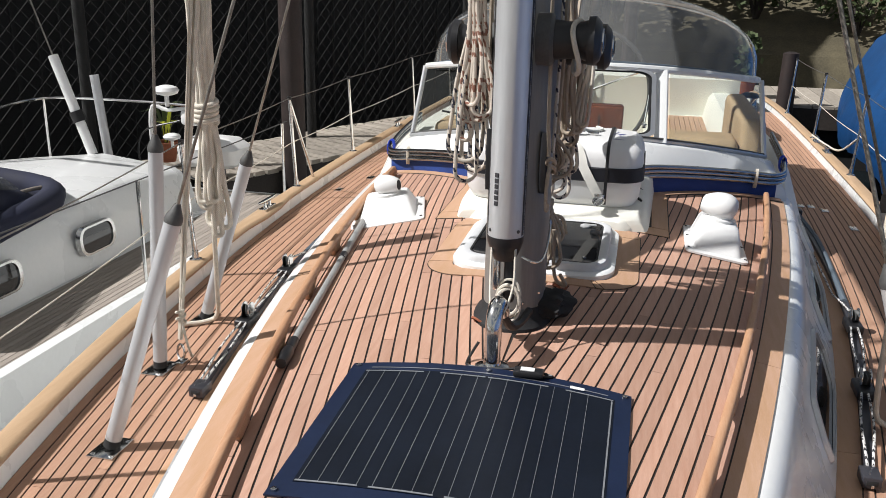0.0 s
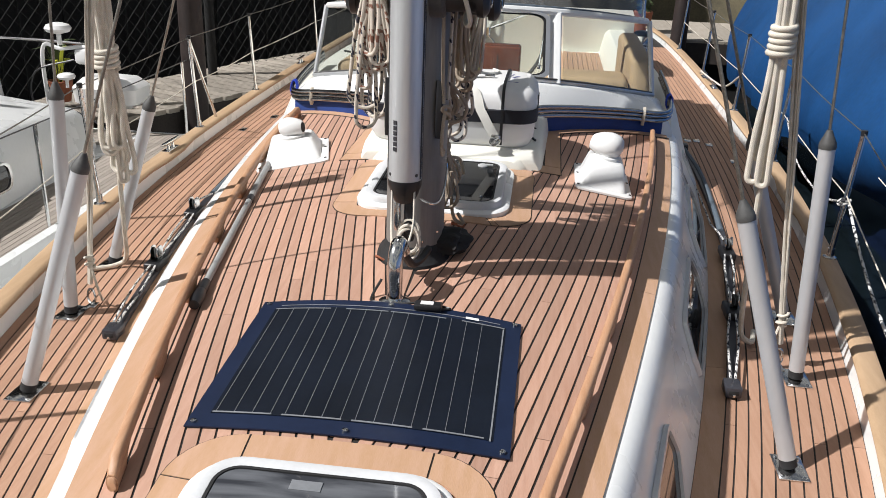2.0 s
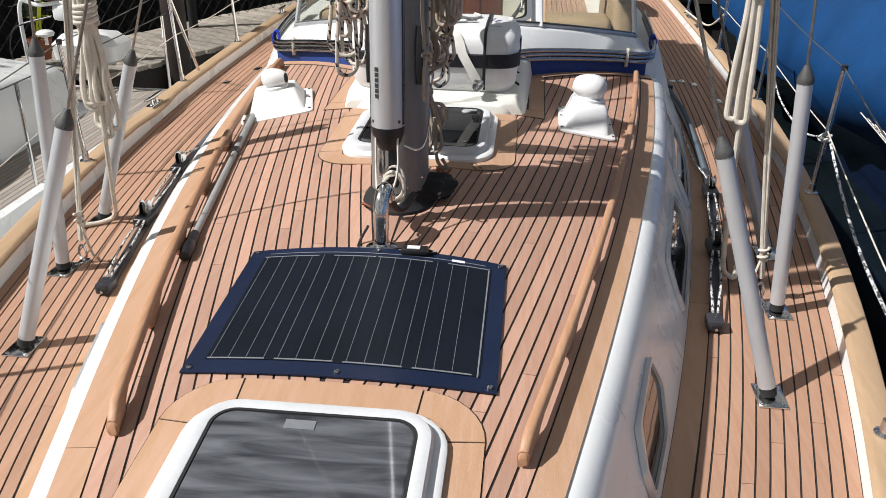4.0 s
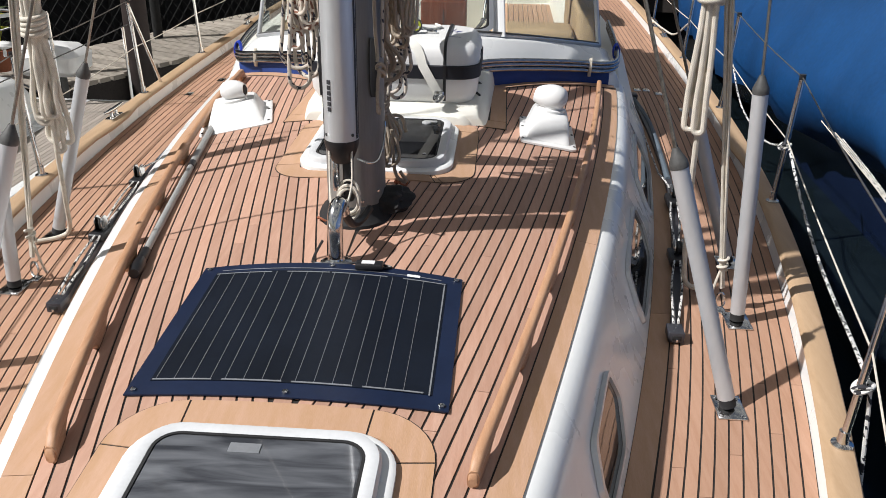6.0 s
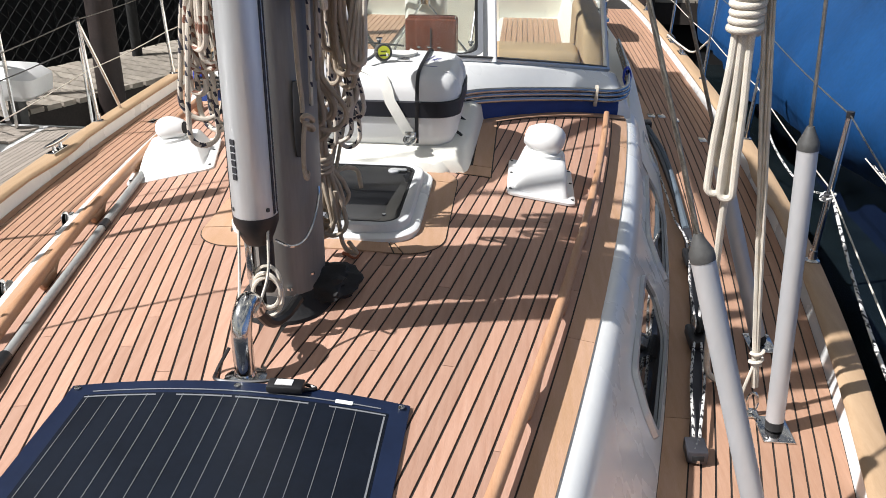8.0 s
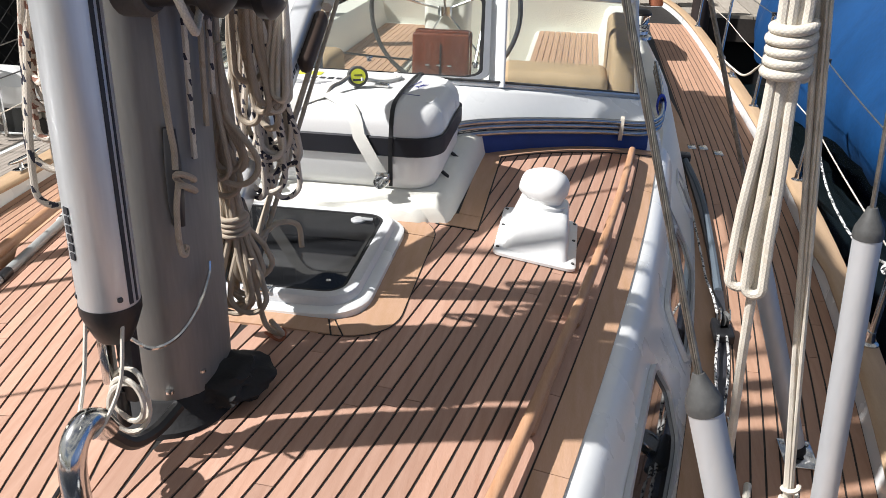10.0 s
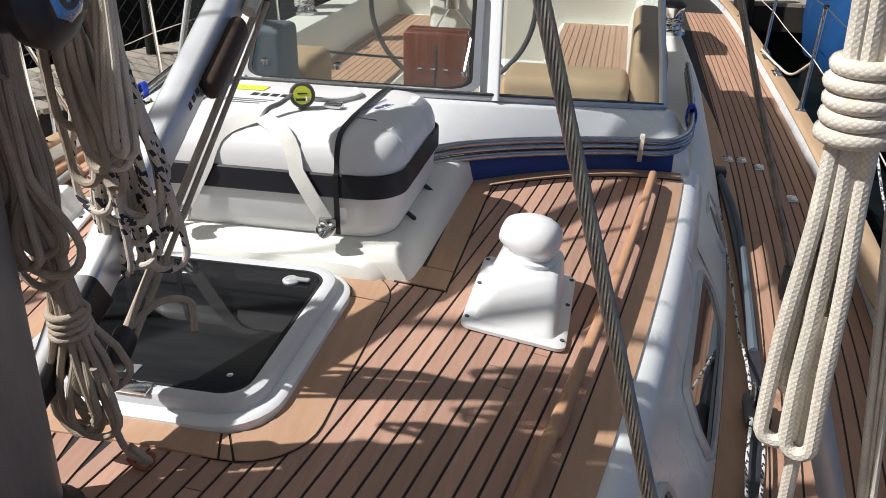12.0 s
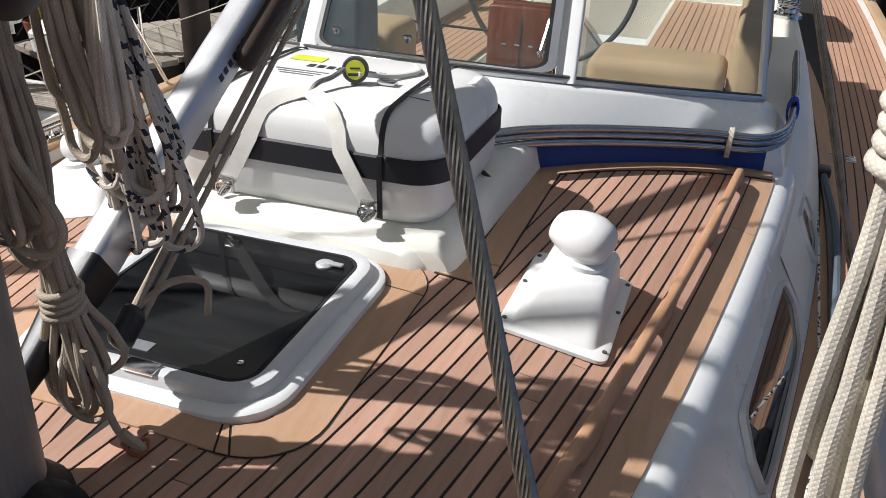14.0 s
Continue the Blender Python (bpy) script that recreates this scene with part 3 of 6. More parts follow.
part("stern_wall", loft(rings, False, False), GEL_WARM, cock)
for side in (1, -1):
    for k in range(11):
        xa = side * (0.45 + k * 0.047)
        xb = side * (0.45 + k * 0.047 + 0.042)
        bm = strip(lambda y, a=xa: a, lambda y, b=xb: b, (5.9, 7.4, 9.1), lambda x, y: -0.166, 0.012)
        part("plank", bm, TEAK_TRIM, cock, smooth=False)
for k in range(9):
    part("plank", strip(lambda y, a=-0.38 + k * 0.085: a, lambda y, b=-0.38 + k * 0.085 + 0.078: b, (5.2, 7.2, 9.2), lambda x, y: -0.86, 0.02), TEAK_TRIM, cock, smooth=False)
part("sole", box(0.82, 4.3, 0.02, (0, 7.2, -0.895), 0), BLACK_SOFT, cock)

solid("seat_cushion", box(0.56, 0.34, 0.40, (0.685, 5.74, 0.005), 0.05, seg=4), CUSHION, "tan upholstered cockpit backrest cushion", "cushion")
solid("seat_cushion", box(0.50, 0.34, 0.40, (-0.74, 5.80, 0.01), 0.05, seg=4), CUSHION, "tan upholstered cockpit backrest cushion", "cushion")
solid("side_cushion", box(0.15, 1.3, 0.44, (1.045, 6.26, 0.12), 0.05, seg=4), CUSHION, "tan cushion along the cockpit side", "cushion")
solid("instrument_cover", box(0.30, 0.20, 0.30, (-0.60, 5.30, 0.28), 0.03, seg=3), SLATE, "slate blue canvas instrument cover", "cover")

table = thing("cockpit_table", "folded varnished mahogany cockpit table", "table")
part("leaf", box(0.30, 0.035, 0.42, (0.10, 5.66, 0.15), 0.012, seg=3), MAHOG, table)
part("leaf", box(0.30, 0.035, 0.42, (0.10, 5.76, 0.15), 0.012, seg=3), MAHOG, table)
part("top_rail", box(0.28, 0.07, 0.03, (0.10, 5.71, 0.355), 0.006), MAHOG, table)
part("pedestal", box(0.12, 0.10, 0.92, (0.10, 5.71, -0.42), 0.02, seg=3), GEL_WARM, table, "cream pedestal")
for x in (0.03, 0.09, 0.15):
    part("latch", box(0.022, 0.008, 0.010, (x, 5.64, 0.20), 0.002), CHROME, table, "small chrome latch")
part("panel_groove", box(0.008, 0.004, 0.30, (0.10, 5.641, 0.16), 0), INK, table)

wheel = thing("steering_wheel", "large leather-rimmed steering wheel on a pedestal", "wheel")
wc, wr = Vector((-0.09, 7.0, 0.28)), 0.50
part("rim", tube([wc + Vector((wr * math.cos(a), 0.03 * math.sin(a), wr * math.sin(a))) for a in drange(0, 2 * math.pi * 47 / 48, 48)], 0.016, 8, True), DARK_GREY, wheel)
for k in range(5):
    a = 2 * math.pi * k / 5 + 0.4
    part("spoke", tube([wc, wc + Vector((wr * math.cos(a), 0, wr * math.sin(a)))], 0.009, 6), CHROME, wheel)
part("hub", lathe([(0.002, -0.03), (0.05, -0.03), (0.05, 0.03), (0.002, 0.03)], 16, wc), CHROME, wheel)
part("binnacle", loft([[(wc.x + x, 7.16 + y, z) for x, y in rrect(hx, hy, 0.04)] for hx, hy, z in ((0.17, 0.14, -0.88), (0.14, 0.12, -0.2), (0.15, 0.13, 0.32), (0.12, 0.10, 0.42))]), GEL_WARM, wheel, "cream binnacle")

for side, grp in ((1, "cockpit winches"), (-1, "cockpit winches")):
    at = (side * 1.22, 7.55, 0.07)
    w = thing("cockpit_winch", "black and chrome winch wrapped with sheet rope", "winch", at, 0, grp)
    part("base", lathe([(0.085, 0.0), (0.085, 0.02), (0.065, 0.035)], 24), CHROME, w)
    part("drum", lathe([(0.062, 0.03), (0.058, 0.06), (0.052, 0.10), (0.060, 0.15), (0.070, 0.165)], 24), CHROME, w)
    part("head", lathe([(0.072, 0.165), (0.075, 0.18), (0.055, 0.20), (0.030, 0.205), (0.002, 0.205)], 24), BLACK_PL, w)
    pts = [(0.062 * math.cos(a), 0.062 * math.sin(a), 0.05 + 0.012 * a / 6.283) for a in drange(0, 25, 80)]
    part("rope_turns", tube(pts, 0.006, 6), ROPE_BW, w, "wound sheet rope")
pts = spline([(1.0, 5.55, 0.10), (0.85, 6.0, 0.12), (0.6, 6.3, 0.0), (0.42, 6.7, -0.15), (0.2, 7.0, -0.30)], 8)
solid("cockpit_rope", tube(pts, 0.007, 6), DARK_GREY, "dark slack rope across the cockpit", "rope")
pts = spline([(-0.9, 5.5, 0.30), (-0.5, 6.2, 0.12), (-0.2, 6.7, 0.0)], 8)
solid("cockpit_rope", tube(pts, 0.007, 6), DARK_GREY, "dark slack rope across the cockpit", "rope")

# stacked steel tubes round the front of the windscreen
stack = thing("steel_tube_stack", "stack of folded stainless hood tubes lashed together", "steel tubes")
for k in range(3):
    o = (k % 2) * 0.008
    half = [(x, max(aft_edge(x), 4.42) - 0.025 + o, (0.172 if x < 0.44 else 0.257 - 0.193 * x) + 0.024 * k) for x in drange(0.0, 1.12, 9)]
    half += [(1.20 + o * 0.5, 5.31, 0.024 + 0.024 * k), (1.235 + o * 0.5, 5.48, 0.025 + 0.024 * k), (1.25 + o * 0.5, 5.80, 0.06 + 0.024 * k), (1.25, 6.3, 0.10 + 0.024 * k)]
    pts = [(-x, y, z) for x, y, z in half[:0:-1]] + half
    part("tube", tube(spline(pts, 6), 0.0125, 10), STEEL_DARK, stack)
for x in (-1.02, 1.02):
    for k in range(4):
        zc = 0.078
        pts = [(x + k * 0.004 + 0.002 * math.sin(a), aft_edge(1.02) - 0.022 + 0.022 * math.cos(a), zc + 0.054 * math.sin(a)) for a in drange(0, 2 * math.pi, 18)]
        part("lashing", tube(pts, 0.003, 5), ROPE_CREAM, stack, "cream cord lashing")
for side in (-1, 1):
    for k in range(5):
        yy = (5.60 if side > 0 else 5.34) + k * 0.009
        pts = [(side * ((1.242 if side > 0 else 1.205) + 0.020 * math.cos(a)), yy + 0.012 * math.sin(a), 0.068 + 0.048 * math.sin(a)) for a in drange(0, 2 * math.pi, 16)]
        part("blue_lashing", tube(pts, 0.0045, 6), BLUE_CORD, stack, "royal blue cord lashing")


# ---------------------------------------------------------------- hatches
FRAME_WHITE = mat("pale_grey_frame", (0.56, 0.57, 0.58), 0.4, 0, 0.06, 8, 90, 0.03)


def hatch(cx, cy, hx, hy, label, latch_side):
    """A deck hatch: white base, grey-white lid frame, tinted lid, hinges and handles."""
    z = roof(0, cy)
    h = thing("deck_hatch", label, "hatch", (cx, cy, z))
    slope = (crown(cy + 0.2) - crown(cy - 0.2)) / 0.4
    h.matrix_basis = pose(cx, cy, z, math.degrees(math.atan(slope)), 0, 0)

    def lp(g, zz, r=0.125):
        return [(x, y, zz) for x, y in rrect(hx + g, hy + g, r + g, 7)]
    part("base_flange", loft([lp(0.0, -0.03), lp(0.0, 0.008), lp(-0.008, 0.014), lp(-0.03, 0.016), lp(-0.05, 0.014)]), GEL, h, "white moulded base")
    part("frame", loft([lp(-0.030, 0.010), lp(-0.030, 0.030), lp(-0.036, 0.040), lp(-0.052, 0.044), lp(-0.066, 0.040), lp(-0.068, 0.034), lp(-0.068, 0.02)], True, False), FRAME_WHITE, h, "pale grey lid frame")
    part("seal", loft([lp(-0.066, 0.036), lp(-0.067, 0.0405), lp(-0.074, 0.0405), lp(-0.075, 0.034)], True, False), BLACK_SOFT, h, "black rubber seal")
    part("lid", loft([lp(-0.074, 0.026), lp(-0.074, 0.037), lp(-0.078, 0.0385)]), TINT if cy > 2 else TINT_STREAKED, h, "smoke-tinted acrylic lid", smooth=False)
    # closed black box: the shade under the lid is its colour
    part("well", loft([lp(-0.06, 0.0), lp(-0.06, -0.25), lp(-0.10, -0.30)]), BLACK_SOFT, h, "black box standing for the shade below the lid")
    for x in ((0.6,) if cy > 2 else ()):
        part("handle_boss", lathe([(0.022, 0.037), (0.022, 0.043), (0.016, 0.047), (0.001, 0.047)], 16, (x * hx * 0.9, latch_side * (hy - 0.125), 0)), ALU, h)
        part("handle", box(0.055, 0.016, 0.007, (x * hx * 0.9 + 0.02, latch_side * (hy - 0.125), 0.046), 0.003), ALU, h, "grey latch handle")
        part("hinge", box(0.075, 0.035, 0.010, (x * hx * 0.15, -latch_side * (hy - 0.045), 0.044), 0.003), CHROME, h, "chrome hinge plate")
    part("screw", lathe([(0.007, 0.037), (0.007, 0.041), (0.001, 0.042)], 10, (hx * 0.62, -latch_side * (hy - 0.13), 0)), CHROME, h)
    part("maker_label", box(0.07, 0.03, 0.002, (-hx * 0.1, (-latch_side if cy > 2 else latch_side) * (hy - 0.11), 0.0395), 0), PANEL_LINE, h, "small pale maker's label")
    return h


hatch(0.0, 1.175, 0.305, 0.325, "fore hatch with a tinted lid in a white base", 1)
hatch(0.0, 3.43, 0.315, 0.335, "deck hatch abaft the mast with a tinted lid", 1)


def teak_ring(cy, outer, inner, gaps, label):
    """Teak boards round a hatch, mitred at a few joints."""
    t = thing("hatch_surround", label, "trim", kind="structure")
    n = len(outer)
    cuts = sorted(gaps)
    for a, b in zip(cuts, cuts[1:] + [cuts[0] + n]):
        rings, row = [], []
        for i in range(a, b + 1):
            o, q = outer[i % n], inner[i % n]
            if i == a or i == b:
                o2, q2 = outer[(i + (1 if i == a else -1)) % n], inner[(i + (1 if i == a else -1)) % n]
                k = 0.0025 / max(1e-4, math.dist(o, o2))
                o = (o[0] + (o2[0] - o[0]) * k, o[1] + (o2[1] - o[1]) * k)
                k = 0.0025 / max(1e-4, math.dist(q, q2))
                q = (q[0] + (q2[0] - q[0]) * k, q[1] + (q2[1] - q[1]) * k)
            row.append((o, q))
        for (o, q), (o2, q2) in zip(row, row[1:]):
            steps = max(1, int(math.dist(o, o2) / 0.05))
            for j in range(steps + (o2 is row[-1][0])):
                c, d = [(p[0] + (p2[0] - p[0]) * j / steps, p[1] + (p2[1] - p[1]) * j / steps) for p, p2 in ((o, o2), (q, q2))]
                rings.append([(c[0], c[1], roof(*c) - 0.004), (c[0], c[1], roof(*c) + 0.004), (d[0], d[1], roof(*d) + 0.004), (d[0], d[1], roof(*d) - 0.004)])
        part("board", loft(rings), TEAK_TRIM, t, smooth=False)
    bm = bmesh.new()
    big = [(x + math.copysign(0.003, x), y + math.copysign(0.003, y - cy)) for x, y in outer]
    loft([[(x, y, roof(x, y) + 0.0018) for x, y in big], [(x, y, roof(x, y) + 0.0018) for x, y in inner]], True, False, bm)
    part("caulking", bm, CAULK, t, "black caulking line")


N = 8
teak_ring(1.18, rrect(0.385, 0.415, 0.16, N, 0, 1.18), rrect(0.300, 0.320, 0.08, N, 0, 1.18), [0, N, N + 1, 2 * N + 1, 2 * N + 2, 3 * N + 3, 3 * N + 4], "teak surround of the fore hatch")
teak_ring(3.42, rrect(0.405, 0.40, 0.15, N, 0, 3.43), rrect(0.310, 0.330, 0.08, N, 0, 3.43), [0, N, N + 1, 2 * N + 1, 2 * N + 2, 3 * N + 3, 3 * N + 4], "teak surround of the mast hatch")
# teak boards beside the raft platform and along the aft end of the planking
for side in (1, -1):
    t = thing("platform_margin", "teak margin boards beside the raft platform", "trim", kind="structure")
    for ya, yb in ((3.80, 3.905), (3.91, 4.60)):
        bm = strip(lambda y: side * (0.452 if y > 3.9 else 0.40), lambda y: side * (0.452 + 0.075), drange(ya, yb, 6), lambda x, y: roof(x, y) + 0.004, 0.01)
        part("board", bm, TEAK_TRIM, t, smooth=False)
        bm = strip(lambda y: side * 0.39, lambda y: side * (0.452 + 0.080), drange(ya - 0.005, yb + 0.005, 6), lambda x, y: roof(x, y) + 0.0018, 0.006)
        part("caulking", bm, CAULK, t, smooth=False)
    t = thing("aft_margin", "curved teak margin board at the aft end of the roof", "trim", kind="structure")
    for off, w, dz, m in ((0.0, 0.062, 0.004, TEAK_TRIM), (-0.006, 0.072, 0.0018, CAULK)):
        rings = []
        for x in drange(0.46, edge(5.1) - 0.004, 18):
            ya = aft_edge(x)
            rings.append([(side * x, ya - w - (0.0 if off == 0 else 0.0), roof(x, ya - w) + dz), (side * x, ya + 0.01, roof(x, ya) + dz), (side * x, ya + 0.01, roof(x, ya) - 0.006), (side * x, ya - w, roof(x, ya - w) - 0.006)])
        part("board" if off == 0 else "caulking", loft(rings), m, t, smooth=False)

# ---------------------------------------------------------------- grab rails
FEET = (1.42, 1.88, 2.33, 2.84, 3.36, 3.90, 4.46, 4.98)


def rail_x(y):
    return edge(y) - 0.112


def rail_under(y):
    """Height of the rail's underside above the roof: down at the feet, arched between them."""
    d = min(abs(y - f) for f in FEET)
    k = min(1.0, max(0.0, (d - 0.042) / 0.055))
    return -0.003 + 0.040 * (1 - (1 - k) ** 2)


def rail_ring(side, x, y, lo, hi, w, n):
    mid, tall = (lo + hi) / 2, (hi - lo) / 2
    turns = [2 * math.pi * i / n for i in range(n)]
    return [(side * (x + w * math.copysign(abs(math.cos(a)) ** 0.7, math.cos(a))), y, mid + tall * math.copysign(abs(math.sin(a)) ** 0.8, math.sin(a))) for a in turns]


for side in (1, -1):
    g = thing("grab_rail", "long curved teak grab rail on low feet", "grab rail", group="grab rails")
    ys = sorted(set([round(f + d, 4) for f in FEET for d in (-0.10, -0.085, -0.07, -0.058, -0.048, -0.04, 0.0, 0.04, 0.048, 0.058, 0.07, 0.085, 0.10)] + [round(y, 4) for y in drange(FEET[0], FEET[-1], 34)]))
    ys = [y for y in ys if FEET[0] - 0.045 < y < FEET[-1] + 0.045]
    bar = []
    for y in [FEET[0] - 0.048] + ys + [FEET[-1] + 0.048]:
        x = rail_x(y)
        k = math.sqrt(max(0.0, 1 - max(0.0, 1 - min(y - FEET[0] + 0.050, FEET[-1] + 0.050 - y) / 0.075) ** 2))
        bar.append(rail_ring(side, x, y, roof(x, y) + 0.034 * k, roof(x, y) + 0.016 + 0.054 * k, 0.0150 * (0.6 + 0.4 * k), 14))
    part("bar", loft(bar), TEAK_RAIL, g)
    for f in FEET:
        ends = [d for d in (-0.092, -0.08, -0.068, -0.056, -0.048, -0.042, 0.0, 0.042, 0.048, 0.056, 0.068, 0.08, 0.092) if FEET[0] - 0.043 < f + d < FEET[-1] + 0.043]
        part("foot", loft([rail_ring(side, rail_x(f + d), f + d, roof(rail_x(f + d), f + d) + rail_under(f + d), roof(rail_x(f + d), f + d) + 0.044, 0.0142, 10) for d in ends]), TEAK_RAIL, g)

STEEL_GREY = mat("grey_coated_pole", (0.36, 0.365, 0.355), 0.45, 0.2, 0.1, 8, 60, 0.05)
# boat hook beside the starboard rail
hook = thing("boat_hook", "grey telescopic boat hook with black ends on the roof", "boat hook")
pa, pb = Vector((-0.622, 2.22, roof(0.622, 2.22) + 0.024)), Vector((-0.996, 4.50, roof(0.996, 4.50) + 0.036))
for name, a, b, r, m in (("tip", 0.0, 0.045, 0.022, BLACK_PL), ("collar", 0.045, 0.075, 0.017, BLACK_PL), ("pole", 0.07, 0.45, 0.0135, STEEL_GREY), ("joint", 0.44, 0.465, 0.0165, BLACK_PL), ("pole", 0.46, 1.0, 0.0155, STEEL_GREY)):
    n = 7
    part(name, tube([pa.lerp(pb, a + (b - a) * i / (n - 1)) for i in range(n)], r, 12, rfun=(lambda t: 0.55 + 0.45 * math.sin(math.pi * (0.15 + 0.7 * t))) if name == "tip" else None), m, hook)
pts = [(pb.x + 0.030 * math.cos(a), pb.y - 0.02 + 0.012 * a / 6, pb.z - 0.005 + 0.03 * math.sin(a)) for a in drange(0, 12.5, 40)]
part("lashing", tube(pts, 0.004, 5), ROPE_TAN, hook, "tan cord lashing")


# ---------------------------------------------------------------- dorade ventilators
def ventilator(cx, cy, turn, box_turn=0.0, wide=1.0, low=1.0, bulb=1.0, size=1.0):
    z = roof(cx, cy)
    v = thing("ventilator", "white plastic dorade box with a round cowl", "ventilator", group="ventilators")
    v.matrix_basis = pose(cx, cy, z, 0, math.degrees(math.atan(0.222 * cx)), box_turn) @ Matrix.Scale(size, 4)

    def lp(hx, hy, zz, oy=0.0, r=0.025):
        return [(x * wide, y + oy, zz) for x, y in rrect(hx, hy, r, 4)]
    top = 0.100 * low
    part("flange", loft([lp(0.122, 0.188, 0.0), lp(0.122, 0.188, 0.008), lp(0.116, 0.182, 0.012), lp(0.100, 0.165, 0.013)]), WHITE_PL, v)
    part("box", loft([lp(0.098, 0.168, 0.010), lp(0.092, 0.160, 0.020), lp(0.077, 0.108, top - 0.014, 0.040), lp(0.070, 0.098, top - 0.003, 0.045), lp(0.056, 0.085, top, 0.045)]), WHITE_PL, v)
    for sx in (-1, 1):
        for sy in (-0.9, 0.1, 0.9):
            part("screw", lathe([(0.0055, 0.010), (0.0055, 0.015), (0.001, 0.016)], 8, (sx * 0.111 * wide, sy * 0.172, 0)), DARK_GREY, v)
    part("collar", lathe([(0.056, top - 0.004), (0.060, top), (0.060, top + 0.010), (0.052, top + 0.014)], 24, (0, 0.04, 0)), WHITE_PL, v)
    # egg-shaped cowl on a short neck, drawn out towards the mouth
    rings = []
    t = radians(turn)
    dirx, diry = math.cos(t), math.sin(t)
    part("neck", lathe([(0.055 * bulb, top + 0.006), (0.055 * bulb, top + 0.016), (0.059 * bulb, top + 0.022), (0.062 * bulb, top + 0.05)], 24, (0, 0.04, 0)), WHITE_PL, v)
    for fwd, r in ((-0.066, 0.012), (-0.064, 0.028), (-0.057, 0.046), (-0.040, 0.061), (-0.014, 0.070), (0.014, 0.072), (0.042, 0.068), (0.066, 0.060), (0.086, 0.050), (0.096, 0.043)):
        rise = 0.062 - 0.06 * fwd
        ring = []
        for k in range(24):
            q = 2 * math.pi * k / 24
            w, u = r * 1.02 * math.cos(q), r * (0.98 if math.sin(q) > 0 else 0.80) * math.sin(q)
            ring.append((bulb * (dirx * fwd - diry * w), 0.04 + bulb * (diry * fwd + dirx * w), top + bulb * (rise + u)))
        rings.append(ring)
    shell = bmesh.new()
    loft(rings, True, False, shell)
    shell.faces.new(list(shell.verts)[:24][::-1])
    part("cowl", shell, WHITE_PL, v)
    inner = [[(p[0] * 0.0 + c[0] + (p[0] - c[0]) * 0.86, c[1] + (p[1] - c[1]) * 0.86, c[2] + (p[2] - c[2]) * 0.86) for p in ring]
             for ring, c in ((rings[-1], tuple(sum(p[i] for p in rings[-1]) / 24 for i in range(3))), (rings[-3], tuple(sum(p[i] for p in rings[-3]) / 24 for i in range(3))))]
    # the cowl is plugged with black in place of the shade inside it
    part("mouth", loft(inner, True, True), BLACK_SOFT, v, "black plug standing for the shade in the cowl mouth")
    part("lip", loft([rings[-1], inner[0]], True, False), WHITE_PL, v)
    return v


ventilator(0.722, 3.84, 160, bulb=0.86, size=1.07)
ventilator(-0.80, 3.955, -18, 14, 1.25, 0.75, 0.66, 1.15)

# ---------------------------------------------------------------- flexible solar panel
sp = thing("solar_panel", "thin dark blue flexible solar panel lying on the roof", "solar panel")
PX, PY0, PY1 = 0.404, 1.612, 2.262


def panel_z(x, y):
    return roof(x, y) + 0.008 + 0.012 * max(0, 1 - (PY1 - y) / 0.3) ** 2 * (1 - (x / PX) ** 2)


def panel_patch(x0, x1, y0, y1, lift, thick, nx=14, ny=10):
    rings = []
    for y in drange(y0, y1, ny):
        top = [(x, y + 0.012 * math.sin(math.pi * (x + PX) / (2 * PX)) * (y - PY0) / 0.62, panel_z(x, y) + lift) for x in drange(x0, x1, nx)]
        rings.append(top + [(p[0], p[1], p[2] - thick) for p in top[::-1]])
    return loft(rings)


part("sheet", panel_patch(-PX, PX, PY0, PY1, 0.0, 0.004), PANEL_BACK, sp, "dark blue laminate border")
for k in range(4):
    w = 0.1785
    x0 = -0.355 + k * 0.1785
    part("cell", panel_patch(x0, x0 + w, PY0 + 0.055, PY1 - 0.045, 0.0015, 0.002), PANEL_CELL, sp, "black solar cell strip")
    part("busbar", panel_patch(x0 + 0.004, x0 + w - 0.022, PY0 + 0.056, PY0 + 0.061, 0.0035, 0.001, 6, 2), PANEL_LINE, sp)
    part("busbar", panel_patch(x0 + 0.004 + 0.04 * (k % 2), x0 + w - 0.004, PY1 - 0.056, PY1 - 0.052, 0.0035, 0.001, 6, 2), PANEL_LINE, sp)
    for j in range(4 if k < 3 else 3):
        xx = x0 + 0.012 + j * 0.047
        part("cell_line", panel_patch(xx, xx + 0.0012, PY0 + 0.06, PY1 - 0.05, 0.0032, 0.001, 2, 8), PANEL_LINE, sp)
part("busbar", panel_patch(0.350, 0.354, PY0 + 0.05, PY1 - 0.06, 0.0035, 0.001, 2, 10), PANEL_LINE, sp)
part("busbar", panel_patch(-0.34, 0.34, PY1 - 0.034, PY1 - 0.031, 0.0022, 0.001, 14, 2), PANEL_LINE, sp)
part("label", panel_patch(0.235, 0.275, PY1 - 0.040, PY1 - 0.028, 0.004, 0.001, 3, 2), GEL, sp, "white label")
for x in (-0.385, 0.0, 0.385):
    for y in (PY0 + 0.018, PY1 - 0.016):
        part("eyelet", lathe([(0.008, -0.001), (0.008, 0.004), (0.004, 0.005), (0.003, 0.001)], 12, (x, y + (0.012 if x == 0 and y > 2 else 0), panel_z(x, y) + 0.001)), CHROME, sp)
part("junction_box", box(0.085, 0.042, 0.018, (0.115, PY1 - 0.005, panel_z(0.1, PY1) + 0.010), 0.005), BLACK_PL, sp, "black junction box")
